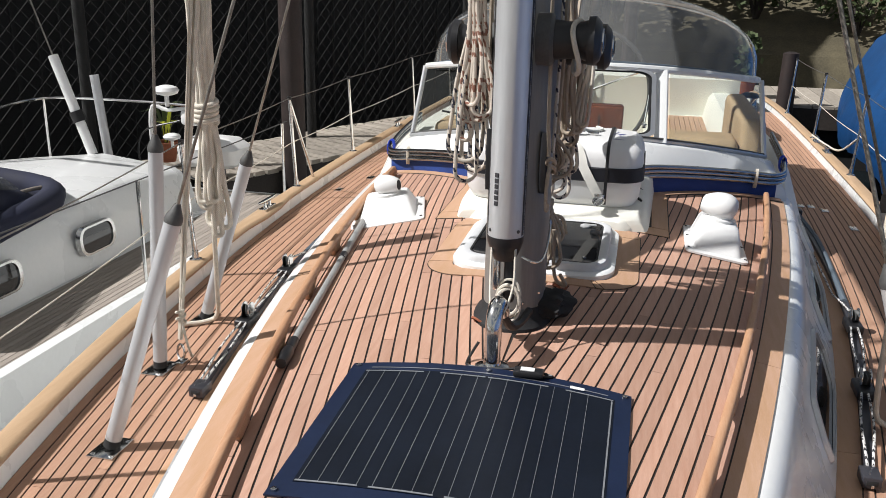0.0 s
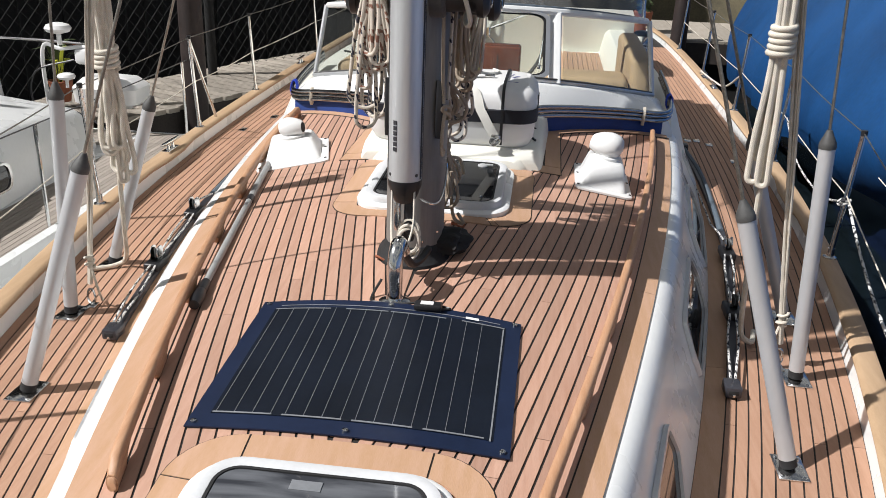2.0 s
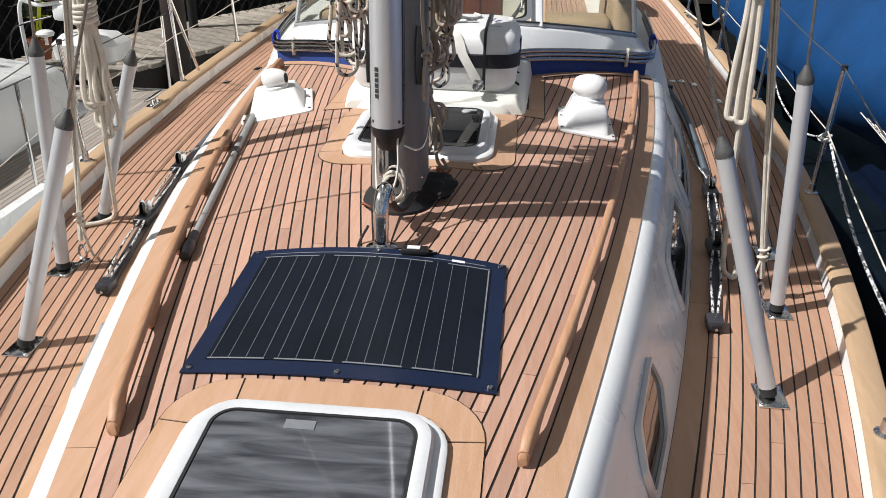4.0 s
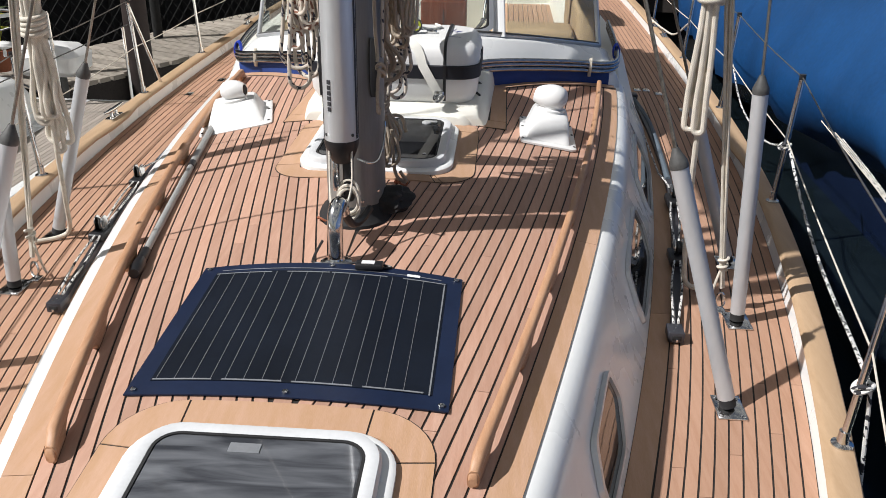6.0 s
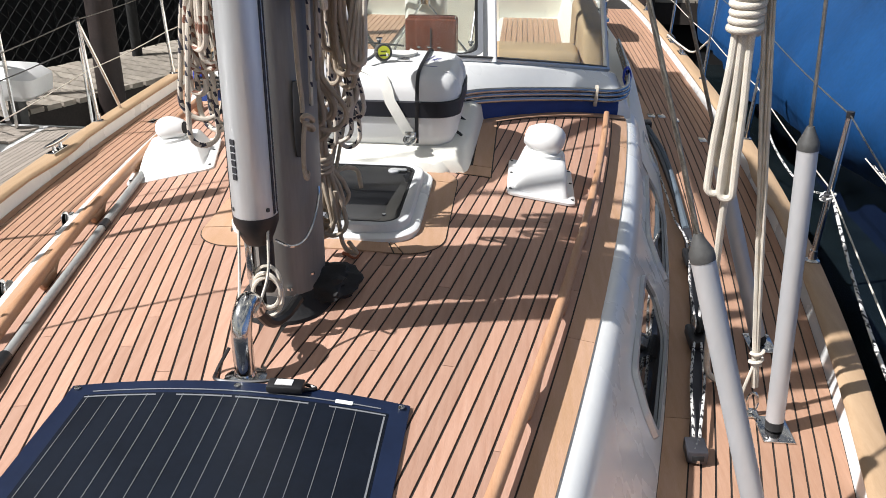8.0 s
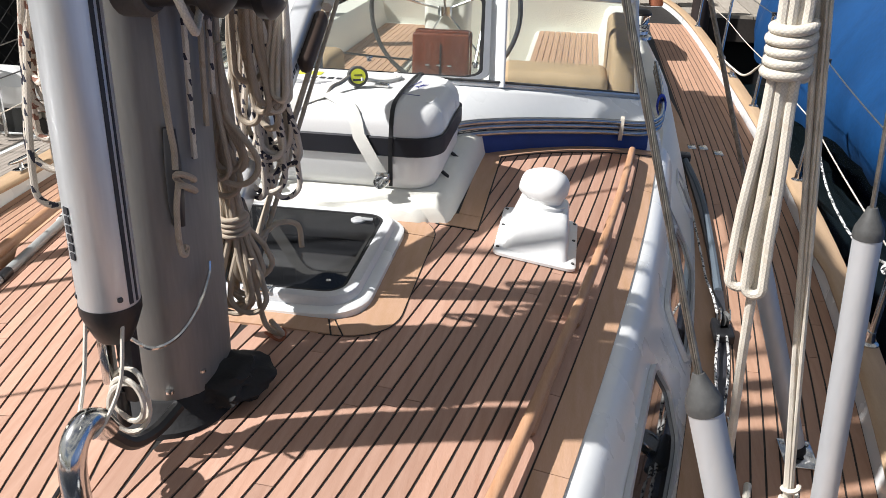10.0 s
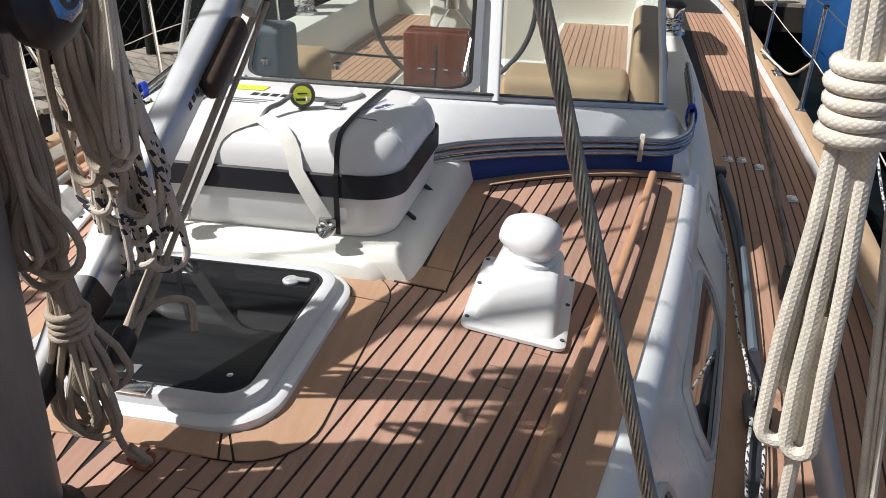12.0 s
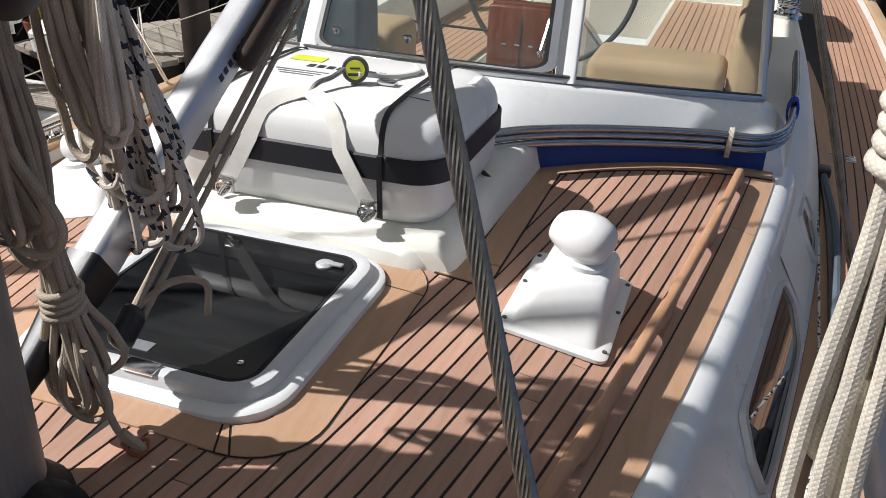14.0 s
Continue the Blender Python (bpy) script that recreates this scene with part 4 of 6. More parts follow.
part("sticker", box(0.040, 0.022, 0.002, (0.112, PY1 - 0.005, panel_z(0.1, PY1) + 0.020), 0), WHITE_PL, sp, "white sticker")
pts = spline([(0.155, PY1 - 0.006, 0.062), (0.18, PY1 + 0.012, 0.058), (0.10, PY1 + 0.032, 0.062), (0.03, PY1 + 0.025, 0.056), (-0.06, PY1 + 0.03, 0.052), (-0.075, PY1 + 0.07, 0.052), (-0.05, PY1 + 0.10, 0.10)], 6)
part("cable", tube(pts, 0.0045, 6), BLACK_PL, sp, "black cable")

# ---------------------------------------------------------------- mast and its gear
MX, MY = 0.0, 2.735


def ellipse_ring(cx, cy, hx, hy, z, n=28):
    return [(cx + hx * math.copysign(abs(math.cos(a)) ** 0.85, math.cos(a)), cy + hy * math.copysign(abs(math.sin(a)) ** 0.85, math.sin(a)), z) for a in [2 * math.pi * k / n for k in range(n)]]


mast = thing("mast", "grey anodised aluminium mast stepped through the coach roof", "mast")
part("section", loft([ellipse_ring(MX, MY + 0.012 * z, 0.100, 0.134, z) for z in (0.04, 0.12, 1.0, 3.0, 6.0, 14.0)]), ALU_DULL, mast)
part("collar", loft([ellipse_ring(MX, MY, 0.135, 0.180, 0.040), ellipse_ring(MX, MY, 0.130, 0.175, 0.065), ellipse_ring(MX, MY, 0.108, 0.150, 0.085), ellipse_ring(MX, MY, 0.099, 0.140, 0.115), ellipse_ring(MX, MY, 0.096, 0.137, 0.118)]), BLACK_SOFT, mast, "black rubber mast boot")
for x, y, z in ((0.085, MY - 0.07, 0.16), (0.04, MY - 0.13, 0.14)):
    part("bolt", lathe([(0.001, 0.0), (0.009, 0.0), (0.009, 0.006), (0.001, 0.008)], 10, (x, y, z)), CHROME, mast)
part("luff_slot", box(0.020, 0.006, 1.6, (0.0, MY + 0.135, 1.1), 0), INK, mast)
for side in (1, -1):
    bmc = loft([[(side * (0.072 + d), MY - 0.098 + y, z) for d, y in rrect(0.012, w, 0.006, 3, 0.012, 0)] for w, z in ((0.006, 0.50), (0.014, 0.55), (0.014, 0.62), (0.006, 0.69))])
    part("cleat", bmc, BLACK_PL, mast, "black rope cleat")

# lump of black cloth and blocks at the mast foot
boot = bmesh.new()
bmesh.ops.create_icosphere(boot, subdivisions=4, radius=1)
for v in boot.verts:
    p = v.co
    k = 1 + 0.28 * noise.noise(p * 2.1) + 0.12 * noise.noise(p * 5)
    x, y, z = p.x * 0.105 * k, p.y * 0.095 * k, max(-0.035, p.z * 0.05 * k)
    v.co = Vector((0.09 + x, MY + 0.01 + y, roof(0.1, MY) + 0.036 + z))
solid("black_cloth", boot, BLACK_SOFT, "crumpled black cloth at the mast foot", "cloth")

for side, wy, wz in ((1, MY + 0.06, 0.935), (-1, MY + 0.06, 0.935), (1, MY - 0.125, 0.965)):
    w = thing("mast_winch", "dark halyard winch on the mast side", "winch", group="mast winches")
    w.matrix_basis = pose(side * (0.092 if wy > MY else 0.070), wy, wz, 0, 90 * side, 0)
    part("pad", lathe([(0.075, -0.02), (0.075, 0.02), (0.066, 0.03)], 24), DARK_GREY, w)
    part("drum", lathe([(0.058, 0.03), (0.054, 0.06), (0.052, 0.10), (0.058, 0.125)], 24), BLACK_PL, w)
    part("head", lathe([(0.068, 0.125), (0.070, 0.145), (0.055, 0.160), (0.035, 0.165)], 24), BLACK_PL, w)
    part("rim", lathe([(0.036, 0.163), (0.036, 0.169), (0.024, 0.171)], 8), CHROME, w)
    part("socket", lathe([(0.024, 0.166), (0.020, 0.173), (0.013, 0.173), (0.012, 0.168)], 20), DARK_GREY, w)

# spinnaker pole stowed upright before the mast
pole = thing("stowed_pole", "silver aluminium spinnaker pole stowed upright before the mast", "pole")
PC = Vector((-0.006, 2.515, 0))


def ring_at(r, z, dx=0, dy=0, n=28):
    return [(PC.x + dx + r * math.cos(a), PC.y + dy + r * math.sin(a), z) for a in [2 * math.pi * k / n for k in range(n)]]


part("tube", loft([ring_at(0.0545, 0.392), ring_at(0.055, 0.40), ring_at(0.055, 3.4)]), ALU, pole)
part("end_cone", loft([ring_at(0.056, 0.394), ring_at(0.0555, 0.375), ring_at(0.045, 0.345), ring_at(0.034, 0.320), ring_at(0.030, 0.315)]), BLACK_PL, pole, "black end fitting")
for a0, a1 in ((-22, -13), (-4, 2), (196, 202)):
    rings = []
    for z in (0.40, 1.5, 3.4):
        rings.append([(PC.x + r * math.cos(radians(a)), PC.y + r * math.sin(radians(a)), z) for a, r in ((a0, 0.0535), (a0, 0.0563), (a1, 0.0563), (a1, 0.0535))])
    part("stripe", loft(rings), INK, pole, "black stripe")
for a in (-40, 220):
    part("screw", box(0.010, 0.004, 0.010, (PC.x + 0.0555 * math.cos(radians(a)), PC.y + 0.0555 * math.sin(radians(a)), 0.415), 0.003, Matrix.Rotation(radians(a + 90), 4, "Z")), DARK_GREY, pole)
part("fork", box(0.020, 0.030, 0.12, (PC.x - 0.022, PC.y, 0.275), 0.004), CHROME, pole)
part("jaw", box(0.034, 0.034, 0.16, (PC.x + 0.016, PC.y + 0.01, 0.255), 0.008), BLACK_PL, pole, "black jaw")
part("piston", tube([(PC.x - 0.005, PC.y, 0.20), (PC.x - 0.005, PC.y, 0.12)], 0.014, 10), BLACK_PL, pole)
for k in range(6):  # plain bars in place of the maker's name
    part("print_bar", box(0.003, 0.012, 0.013, (PC.x - 0.0555 * math.cos(radians(62)), PC.y - 0.0555 * math.sin(radians(62)), 0.500 + 0.017 * k), 0, Matrix.Rotation(radians(62), 4, "Z")), INK, pole, "plain dark bar")

chock = thing("pole_chock", "polished stainless pipe elbow on the coach roof", "pipe fitting")
pts = spline([(0, 2.317, 0.035), (0, 2.317, 0.10), (0, 2.318, 0.165), (0, 2.335, 0.205), (0.002, 2.370, 0.222), (0.004, 2.405, 0.205), (0.006, 2.425, 0.175)], 6)
part("pipe", tube(pts, 0.0245, 16), CHROME, chock)
part("foot", lathe([(0.050, -0.004), (0.050, 0.005), (0.040, 0.010), (0.027, 0.014), (0.025, 0.02)], 24, (0, 2.317, roof(0, 2.317))), CHROME, chock)
part("lever", tube(spline([(0.01, 2.42, 0.17), (0.03, 2.46, 0.12), (0.05, 2.52, 0.11), (0.07, 2.58, 0.13)], 5), 0.014, 8), BLACK_PL, chock, "black lever")


# ---------------------------------------------------------------- ropes
def coil(name, top, bottom, material, loops, spread, r, wrap_z, wraps, label, lean=(0, 0), seed=1, tail=None, wide=1.0, rise=0.25, group=""):
    """A hank of rope: long loops hung from one point, gathered by a few turns and ending in rounded bights."""
    rnd = random.Random(seed)
    c = thing(name, label, "rope", group=group)
    tx, ty, tz = top
    tight = min(spread * 0.45, r * 1.1 * math.sqrt(2 * loops) * 0.55)
    for k in range(loops):
        ph = 2.4 * k + rnd.uniform(-0.3, 0.3)
        rad = math.sqrt((k + 0.5) / loops)
        bz = bottom + rnd.uniform(0.0, rise) * (wrap_z - bottom)
        half = wide * spread * rnd.uniform(0.35, 0.75)
        face = rnd.uniform(-0.7, 0.7) + (math.pi if k % 2 else 0)
        ax = Vector((math.cos(face), math.sin(face), 0))
        low = Vector((math.cos(ph), math.sin(ph) * 0.8, 0)) * rad * spread * 0.6
        high = Vector((math.cos(ph + 0.5), math.sin(ph + 0.5), 0)) * rad * tight
        wave, off = rnd.uniform(0.0, 0.006), rnd.uniform(0, 6.28)

        def at(z, sgn):
            g = min(1.0, max(0.0, (wrap_z - z) / max(0.05, wrap_z - bz - half)))
            e = g * g * (3 - 2 * g)
            lift = max(0.0, (z - wrap_z) / max(0.05, tz - wrap_z))
            p = high * (1 + 0.8 * lift) * (1 - e) + low * e + ax * sgn * (r * 0.7 * (1 - e) + half * e)
            t = (tz - z) / (tz - bottom)
            return Vector((tx + lean[0] * t, ty + lean[1] * t, z)) + p + Vector((wave * math.sin(z * 23 + off), wave * math.cos(z * 19 + off), 0))
        zs = drange(tz, bz + half, 18)
        mid = (at(bz + half, 1) + at(bz + half, -1)) / 2
        arm = (at(bz + half, 1) - at(bz + half, -1)) / 2
        bight = [mid + arm * math.cos(a) - Vector((0, 0, half)) * math.sin(a) for a in drange(0, math.pi, 11)[1:-1]]
        part("loop", tube([at(z, 1) for z in zs] + bight + [at(z, -1) for z in zs[::-1]], r, 9), material, c)
    if wraps:
        t = (tz - wrap_z) / (tz - bottom)
        cx, cy = tx + lean[0] * t, ty + lean[1] * t
        big = tight + r * 1.45
        pts = []
        for i in range(int(wraps * 30) + 1):
            a = 2 * math.pi * i / 30
            pts.append((cx + (big + 0.002 * math.sin(a * 0.37)) * math.cos(a), cy + big * math.sin(a), wrap_z - r * 1.9 * wraps / 2 + r * 1.9 * a / (2 * math.pi) + 0.005 * math.sin(a)))
        part("binding", tube(pts, r, 10), material, c, "binding turns")
    if tail:
        part("tail", tube(spline(tail, 8), r, 9), material, c)
    return c


# hanks on the mast
coil("halyard_hank", (0.025, MY + 0.19, 0.97), 0.135, ROPE_TAN, 11, 0.070, 0.0068, 0.375, 4, "tan halyard hank hung on the mast", (0.045, 0.04), 3, [(0.10, MY + 0.2, 0.3), (0.11, MY + 0.23, 0.12), (0.15, MY + 0.24, 0.085), (0.13, MY + 0.22, 0.13)], 0.9, 0.45, group="mast ropes")
coil("halyard_hank", (0.055, MY + 0.15, 0.80), 0.44, ROPE_TAN, 6, 0.065, 0.0068, 0.66, 0, "tan halyard hank hung on the mast", (0.02, 0.02), 8, None, 1.1, 0.4, group="mast ropes")
coil("halyard_hank", (0.050, MY + 0.36, 1.25), 0.335, ROPE_FLECK, 13, 0.095, 0.0072, 0.93, 0, "white halyard hank with dark flecks", (0.01, 0.10), 5, None, 0.9, 0.28, group="mast ropes")
coil("halyard_hank", (0.10, MY + 0.20, 1.30), 0.58, ROPE_TAN, 6, 0.06, 0.0072, 1.12, 0, "tan halyard hank hung on the mast", (0.01, 0.10), 15, None, 0.8, 0.3, group="mast ropes")
coil("halyard_hank", (0.19, MY + 0.25, 1.00), 0.62, ROPE_CREAM, 3, 0.035, 0.006, 0.97, 0, "cream halyard hank hung on the mast", (-0.03, 0.03), 9, group="mast ropes")
coil("halyard_hank", (-0.155, MY - 0.07, 1.30), 0.455, ROPE_FLECK, 4, 0.075, 0.0068, 1.05, 0, "white halyard hank with dark flecks in wide bights", (0.0, 0.0), 12, None, 1.15, 0.25, group="mast ropes")
coil("halyard_hank", (-0.140, MY - 0.09, 1.25), 0.60, ROPE_RED, 6, 0.055, 0.0070, 1.10, 2, "pale halyard hank with reddish flecks", (0.0, 0.0), 11, None, 1.0, 0.4, group="mast ropes")
# two extra hanks, added behind the mast to throw shade on the roof
coil("shade_hank", (-0.01, MY + 0.27, 1.60), 0.86, ROPE_FLECK, 9, 0.07, 0.0075, 1.42, 3, "white flecked rope hank added below the boom for shade", (0.0, 0.03), 31, group="boom ropes")
coil("shade_hank", (-0.01, MY + 0.42, 1.60), 0.88, ROPE_TAN, 9, 0.07, 0.0075, 1.42, 3, "tan rope hank added below the boom for shade", (0.0, 0.02), 32, group="boom ropes")
for k, (x, y) in enumerate(((0.105, -0.05), (0.112, 0.0), (0.108, 0.05), (-0.105, -0.02), (-0.11, 0.03))):
    r = solid("halyard", tube(spline([(x, MY + y, 0.62 + 0.05 * k), (x * 1.05, MY + y, 1.2), (x * 0.9, MY + y * 0.8, 3.0), (x * 0.8, MY + y * 0.6, 8.0)], 4), 0.006, 6), ROPE_TAN if k % 2 else ROPE_FLECK, "halyard running up the mast", "rope", "halyards")
for sx in (-1, 1):
    solid("pole_line", tube(spline([(PC.x + sx * 0.036, PC.y - 0.03, 0.36), (sx * 0.035, 2.44, 0.26), (sx * 0.02, 2.37, 0.20), (sx * 0.01, 2.34, 0.235)], 6), 0.004, 6), ROPE_CREAM, "thin cream line tying the pole down", "rope", "pole lines")
pts = [(0.012 + 0.036 * math.cos(a), 2.50 + 0.012 * math.sin(a * 0.7), 0.205 + 0.052 * math.sin(a) - 0.002 * a) for a in drange(0, 20, 70)]
solid("pole_line_hank", tube(pts, 0.0055, 6), ROPE_CREAM, "small hank of pale line on the pole end", "rope")
pts = spline([(0.108, MY - 0.035, 0.40), (0.110, MY - 0.05, 0.375), (0.110, MY - 0.11, 0.335), (0.105, MY - 0.19, 0.315), (0.09, MY - 0.26, 0.325), (0.05, MY - 0.26, 0.34)], 8)
solid("steel_hook", tube(pts, 0.004, 6), CHROME, "thin bent steel hook on the mast", "hook")
for x0, y0, s in ((-0.09, 2.62, 1), (0.13, 2.98, 0.8)):
    pts = [(x0 + 0.030 * s * math.cos(a), y0 + 0.022 * s * math.sin(a), roof(x0, y0) + 0.012 + 0.008 * math.sin(a * 2)) for a in drange(0, 6.3, 20)]
    solid("bungee_loop", tube(pts, 0.004, 6), RUST, "thin brown shock-cord loop on the roof", "cord")

# rope bight round the forward winch, and a fall made up on the mast cleat
pts = [(0.165 + 0.012 * math.sin(a * 2), MY - 0.125 + 0.066 * math.cos(a), 0.945 + 0.075 * math.sin(a)) for a in drange(0, 6.1, 30)]
solid("winch_bight", tube(pts, 0.0075, 9), ROPE_CREAM, "cream rope bight hung over the winch drum", "rope", "mast ropes")
fall = thing("cleated_fall", "tan halyard fall made up on the mast cleat", "rope", group="mast ropes")
part("fall", tube(spline([(0.080, MY - 0.115, 1.30), (0.090, MY - 0.120, 0.90), (0.094, MY - 0.118, 0.72), (0.098, MY - 0.116, 0.66), (0.100, MY - 0.122, 0.62)], 8), 0.0060, 9), ROPE_TAN, fall)
part("hitch", tube([(0.106 + 0.012 * math.sin(a), MY - 0.100 + 0.028 * math.cos(a), 0.605 - 0.020 * math.cos(a) - 0.0035 * a) for a in drange(0, 9.4, 36)], 0.0060, 9), ROPE_TAN, fall, "turn round the cleat horn")
part("tail", tube(spline([(0.106, MY - 0.126, 0.600), (0.102, MY - 0.136, 0.555), (0.100, MY - 0.138, 0.500), (0.101, MY - 0.134, 0.462), (0.103, MY - 0.122, 0.452), (0.104, MY - 0.118, 0.464), (0.104, MY - 0.130, 0.470)], 8), 0.0060, 9), ROPE_TAN, fall)

# boom vang
vang = thing("boom_vang", "grey aluminium boom vang strut rising aft", "boom vang")
va, vb = Vector((0.0, MY + 0.16, 0.24)), Vector((0.0, 5.15, 1.589))
d = (vb - va).normalized()
up = Vector((0, -d.z, d.y))


def vang_ring(t, hx, hy, r=0.012):
    c = va.lerp(vb, t)
    return [c + Vector((x, 0, 0)) + up * y for x, y in rrect(hx, hy, r, 3)]


part("outer_tube", loft([vang_ring(0.073, 0.030, 0.040), vang_ring(0.455, 0.030, 0.040)]), ALU, vang)
part("inner_tube", loft([vang_ring(0.44, 0.026, 0.034), vang_ring(1.0, 0.026, 0.034)]), ALU_DULL, vang)
part("end_fitting", loft([vang_ring(-0.02, 0.016, 0.02), vang_ring(0.037, 0.024, 0.034), vang_ring(0.088, 0.036, 0.047)]), BLACK_PL, vang, "black lower toggle")
part("gasket", loft([vang_ring(0.425, 0.037, 0.048), vang_ring(0.462, 0.036, 0.046)]), BLACK_PL, vang)
for k in range(6):
    c = va.lerp(vb, 0.264 + 0.008 * k) + Vector((0.0305, 0, 0))
    part("print_bar", box(0.002, 0.012, 0.014, c, 0, Matrix.Rotation(math.atan2(d.z, d.y), 4, "X")), INK, vang, "plain dark bar")
ta, tb, tc = Vector((0.030, 3.14, 0.245)), Vector((0.035, 3.62, 0.575)), Vector((0.048, 3.80, 0.755))
part("tackle", tube([ta, Vector((0.035, 3.90, 0.765))], 0.0085, 8), ROPE_TAN, vang, "tackle rope")
part("tackle", tube([ta + Vector((0.014, 0, -0.02)), Vector((0.048, 3.90, 0.748))], 0.0065, 8), ROPE_TAN, vang, "tackle rope")
td = Vector((0.0, 0.86, 0.51))
part("lower_block", box(0.036, 0.085, 0.060, ta + Vector((0.005, -0.03, -0.02)), 0.018, Matrix.Rotation(0.6, 4, "X"), 3), BLACK_PL, vang, "black tackle block")
part("tackle_tail", tube(spline([ta, (0.06, 3.22, 0.27), (0.10, 3.27, 0.25), (0.12, 3.24, 0.20)], 6), 0.0075, 8), ROPE_TAN, vang, "tackle rope")
part("block", box(0.040, 0.23, 0.058, (0.045, 3.645, 0.668), 0.020, Matrix.Rotation(math.atan2(td.z, td.y), 4, "X"), 3), mat("brown_leather", (0.045, 0.025, 0.016), 0.7, 0, 0.2, 10, 90, 0.3), vang, "brown leather-covered block")
part("whipping", tube([tc - td * 0.02, tc + td * 0.03], 0.017, 10), ROPE_CREAM, vang, "pale whipping")
part("tackle", tube([tc + td * 0.02, Vector((0.06, 4.4, 1.45)), Vector((0.02, 5.1, 1.56))], 0.008, 6), ROPE_TAN, vang, "tackle rope")

boom = thing("boom", "aluminium boom with the stowed sail above", "boom")
part("section", tube([(0, MY + 0.16, 1.62), (0, 7.4, 1.70)], 0.075, 16), ALU, boom)
sailr = []
for i, y in enumerate(drange(MY + 0.2, 7.2, 24)):
    h = 0.20 - 0.02 * i * 0.2
    sailr.append([(0.11 * math.cos(a) * (1 + 0.12 * math.sin(i * 1.7 + a)), y, 1.84 + h * math.sin(a) * (1 + 0.10 * math.sin(i * 2.3))) for a in [2 * math.pi * k / 14 for k in range(14)]])
part("stowed_sail", loft(sailr), GEL_WARM, boom, "cream folded sailcloth")

# ---------------------------------------------------------------- life raft
raft = thing("life_raft", "white life raft canister with a black band, strapped down", "life raft", (-0.01, 4.105, 0))
RZ = 0.150


def raft_ring(hx, hy, z, r):
    return [(x, y, z) for x, y in rrect(hx, hy, r, 7)]


part("lower_shell", loft([raft_ring(0.345, 0.225, RZ, 0.07), raft_ring(0.375, 0.255, RZ + 0.015, 0.09), raft_ring(0.395, 0.275, RZ + 0.055, 0.10), raft_ring(0.400, 0.280, RZ + 0.135, 0.10)]), WHITE_SHELL, raft, "white lower shell")
RAFT_TOP = ((0.400, 0.280, 0.190, 0.10), (0.398, 0.277, 0.225, 0.10), (0.391, 0.270, 0.250, 0.10), (0.376, 0.256, 0.272, 0.095), (0.356, 0.238, 0.284, 0.09),
            (0.320, 0.205, 0.292, 0.08), (0.20, 0.12, 0.297, 0.05), (0.08, 0.05, 0.298, 0.03))
part("upper_shell", loft([raft_ring(hx, hy, RZ + z, r) for hx, hy, z, r in RAFT_TOP]), WHITE_SHELL, raft, "white upper shell")
part("band", loft([raft_ring(0.4035, 0.2835, RZ + 0.130, 0.10), raft_ring(0.409, 0.289, RZ + 0.134, 0.10), raft_ring(0.409, 0.289, RZ + 0.190, 0.10), raft_ring(0.4035, 0.2835, RZ + 0.195, 0.10)], True, False), NAVY, raft, "black rubber band")
# recessed end steps, moulded ribs
for sx in (-1, 1):
    for yy in (-0.13, 0.13):
        bm = loft([[(sx * x, yy + y, z) for x, y in rrect(0.014, 0.045, 0.012, 3, cx, 0)] for cx, z in ((0.390, RZ + 0.20), (0.386, RZ + 0.235), (0.374, RZ + 0.262), (0.345, RZ + 0.288))])
        part("rib", bm, WHITE_SHELL, raft)


def raft_surface(x, y):
    """Height of the upper shell."""
    prof = [(0.0, 0.298)] + [(p[1], p[2]) for p in RAFT_TOP[::-1]]
    along = [(0.0, 0.298)] + [(p[0], p[2]) for p in RAFT_TOP[::-1]]
    zy = float(np.interp(abs(y), [p[0] for p in prof], [p[1] for p in prof]))
    zx = float(np.interp(abs(x), [p[0] for p in along], [p[1] for p in along]))
    return RZ + min(zx, zy) + 0.005


def over(x0, x1):
    """A line over the canister from front to back."""
    pts = [(x0, -0.287, RZ + 0.03), (x0, -0.291, RZ + 0.13), (x0, -0.291, RZ + 0.195)]
    ys = [-0.283, -0.279, -0.273, -0.258, -0.239, -0.206, -0.12, 0.0, 0.12, 0.206, 0.239, 0.258, 0.273, 0.279]
    pts += [(x0 + (x1 - x0) * (y + 0.283) / 0.566, y, raft_surface(0, y) + 0.001) for y in ys]
    return pts + [(x1, 0.291, RZ + 0.19), (x1, 0.288, RZ + 0.03)]


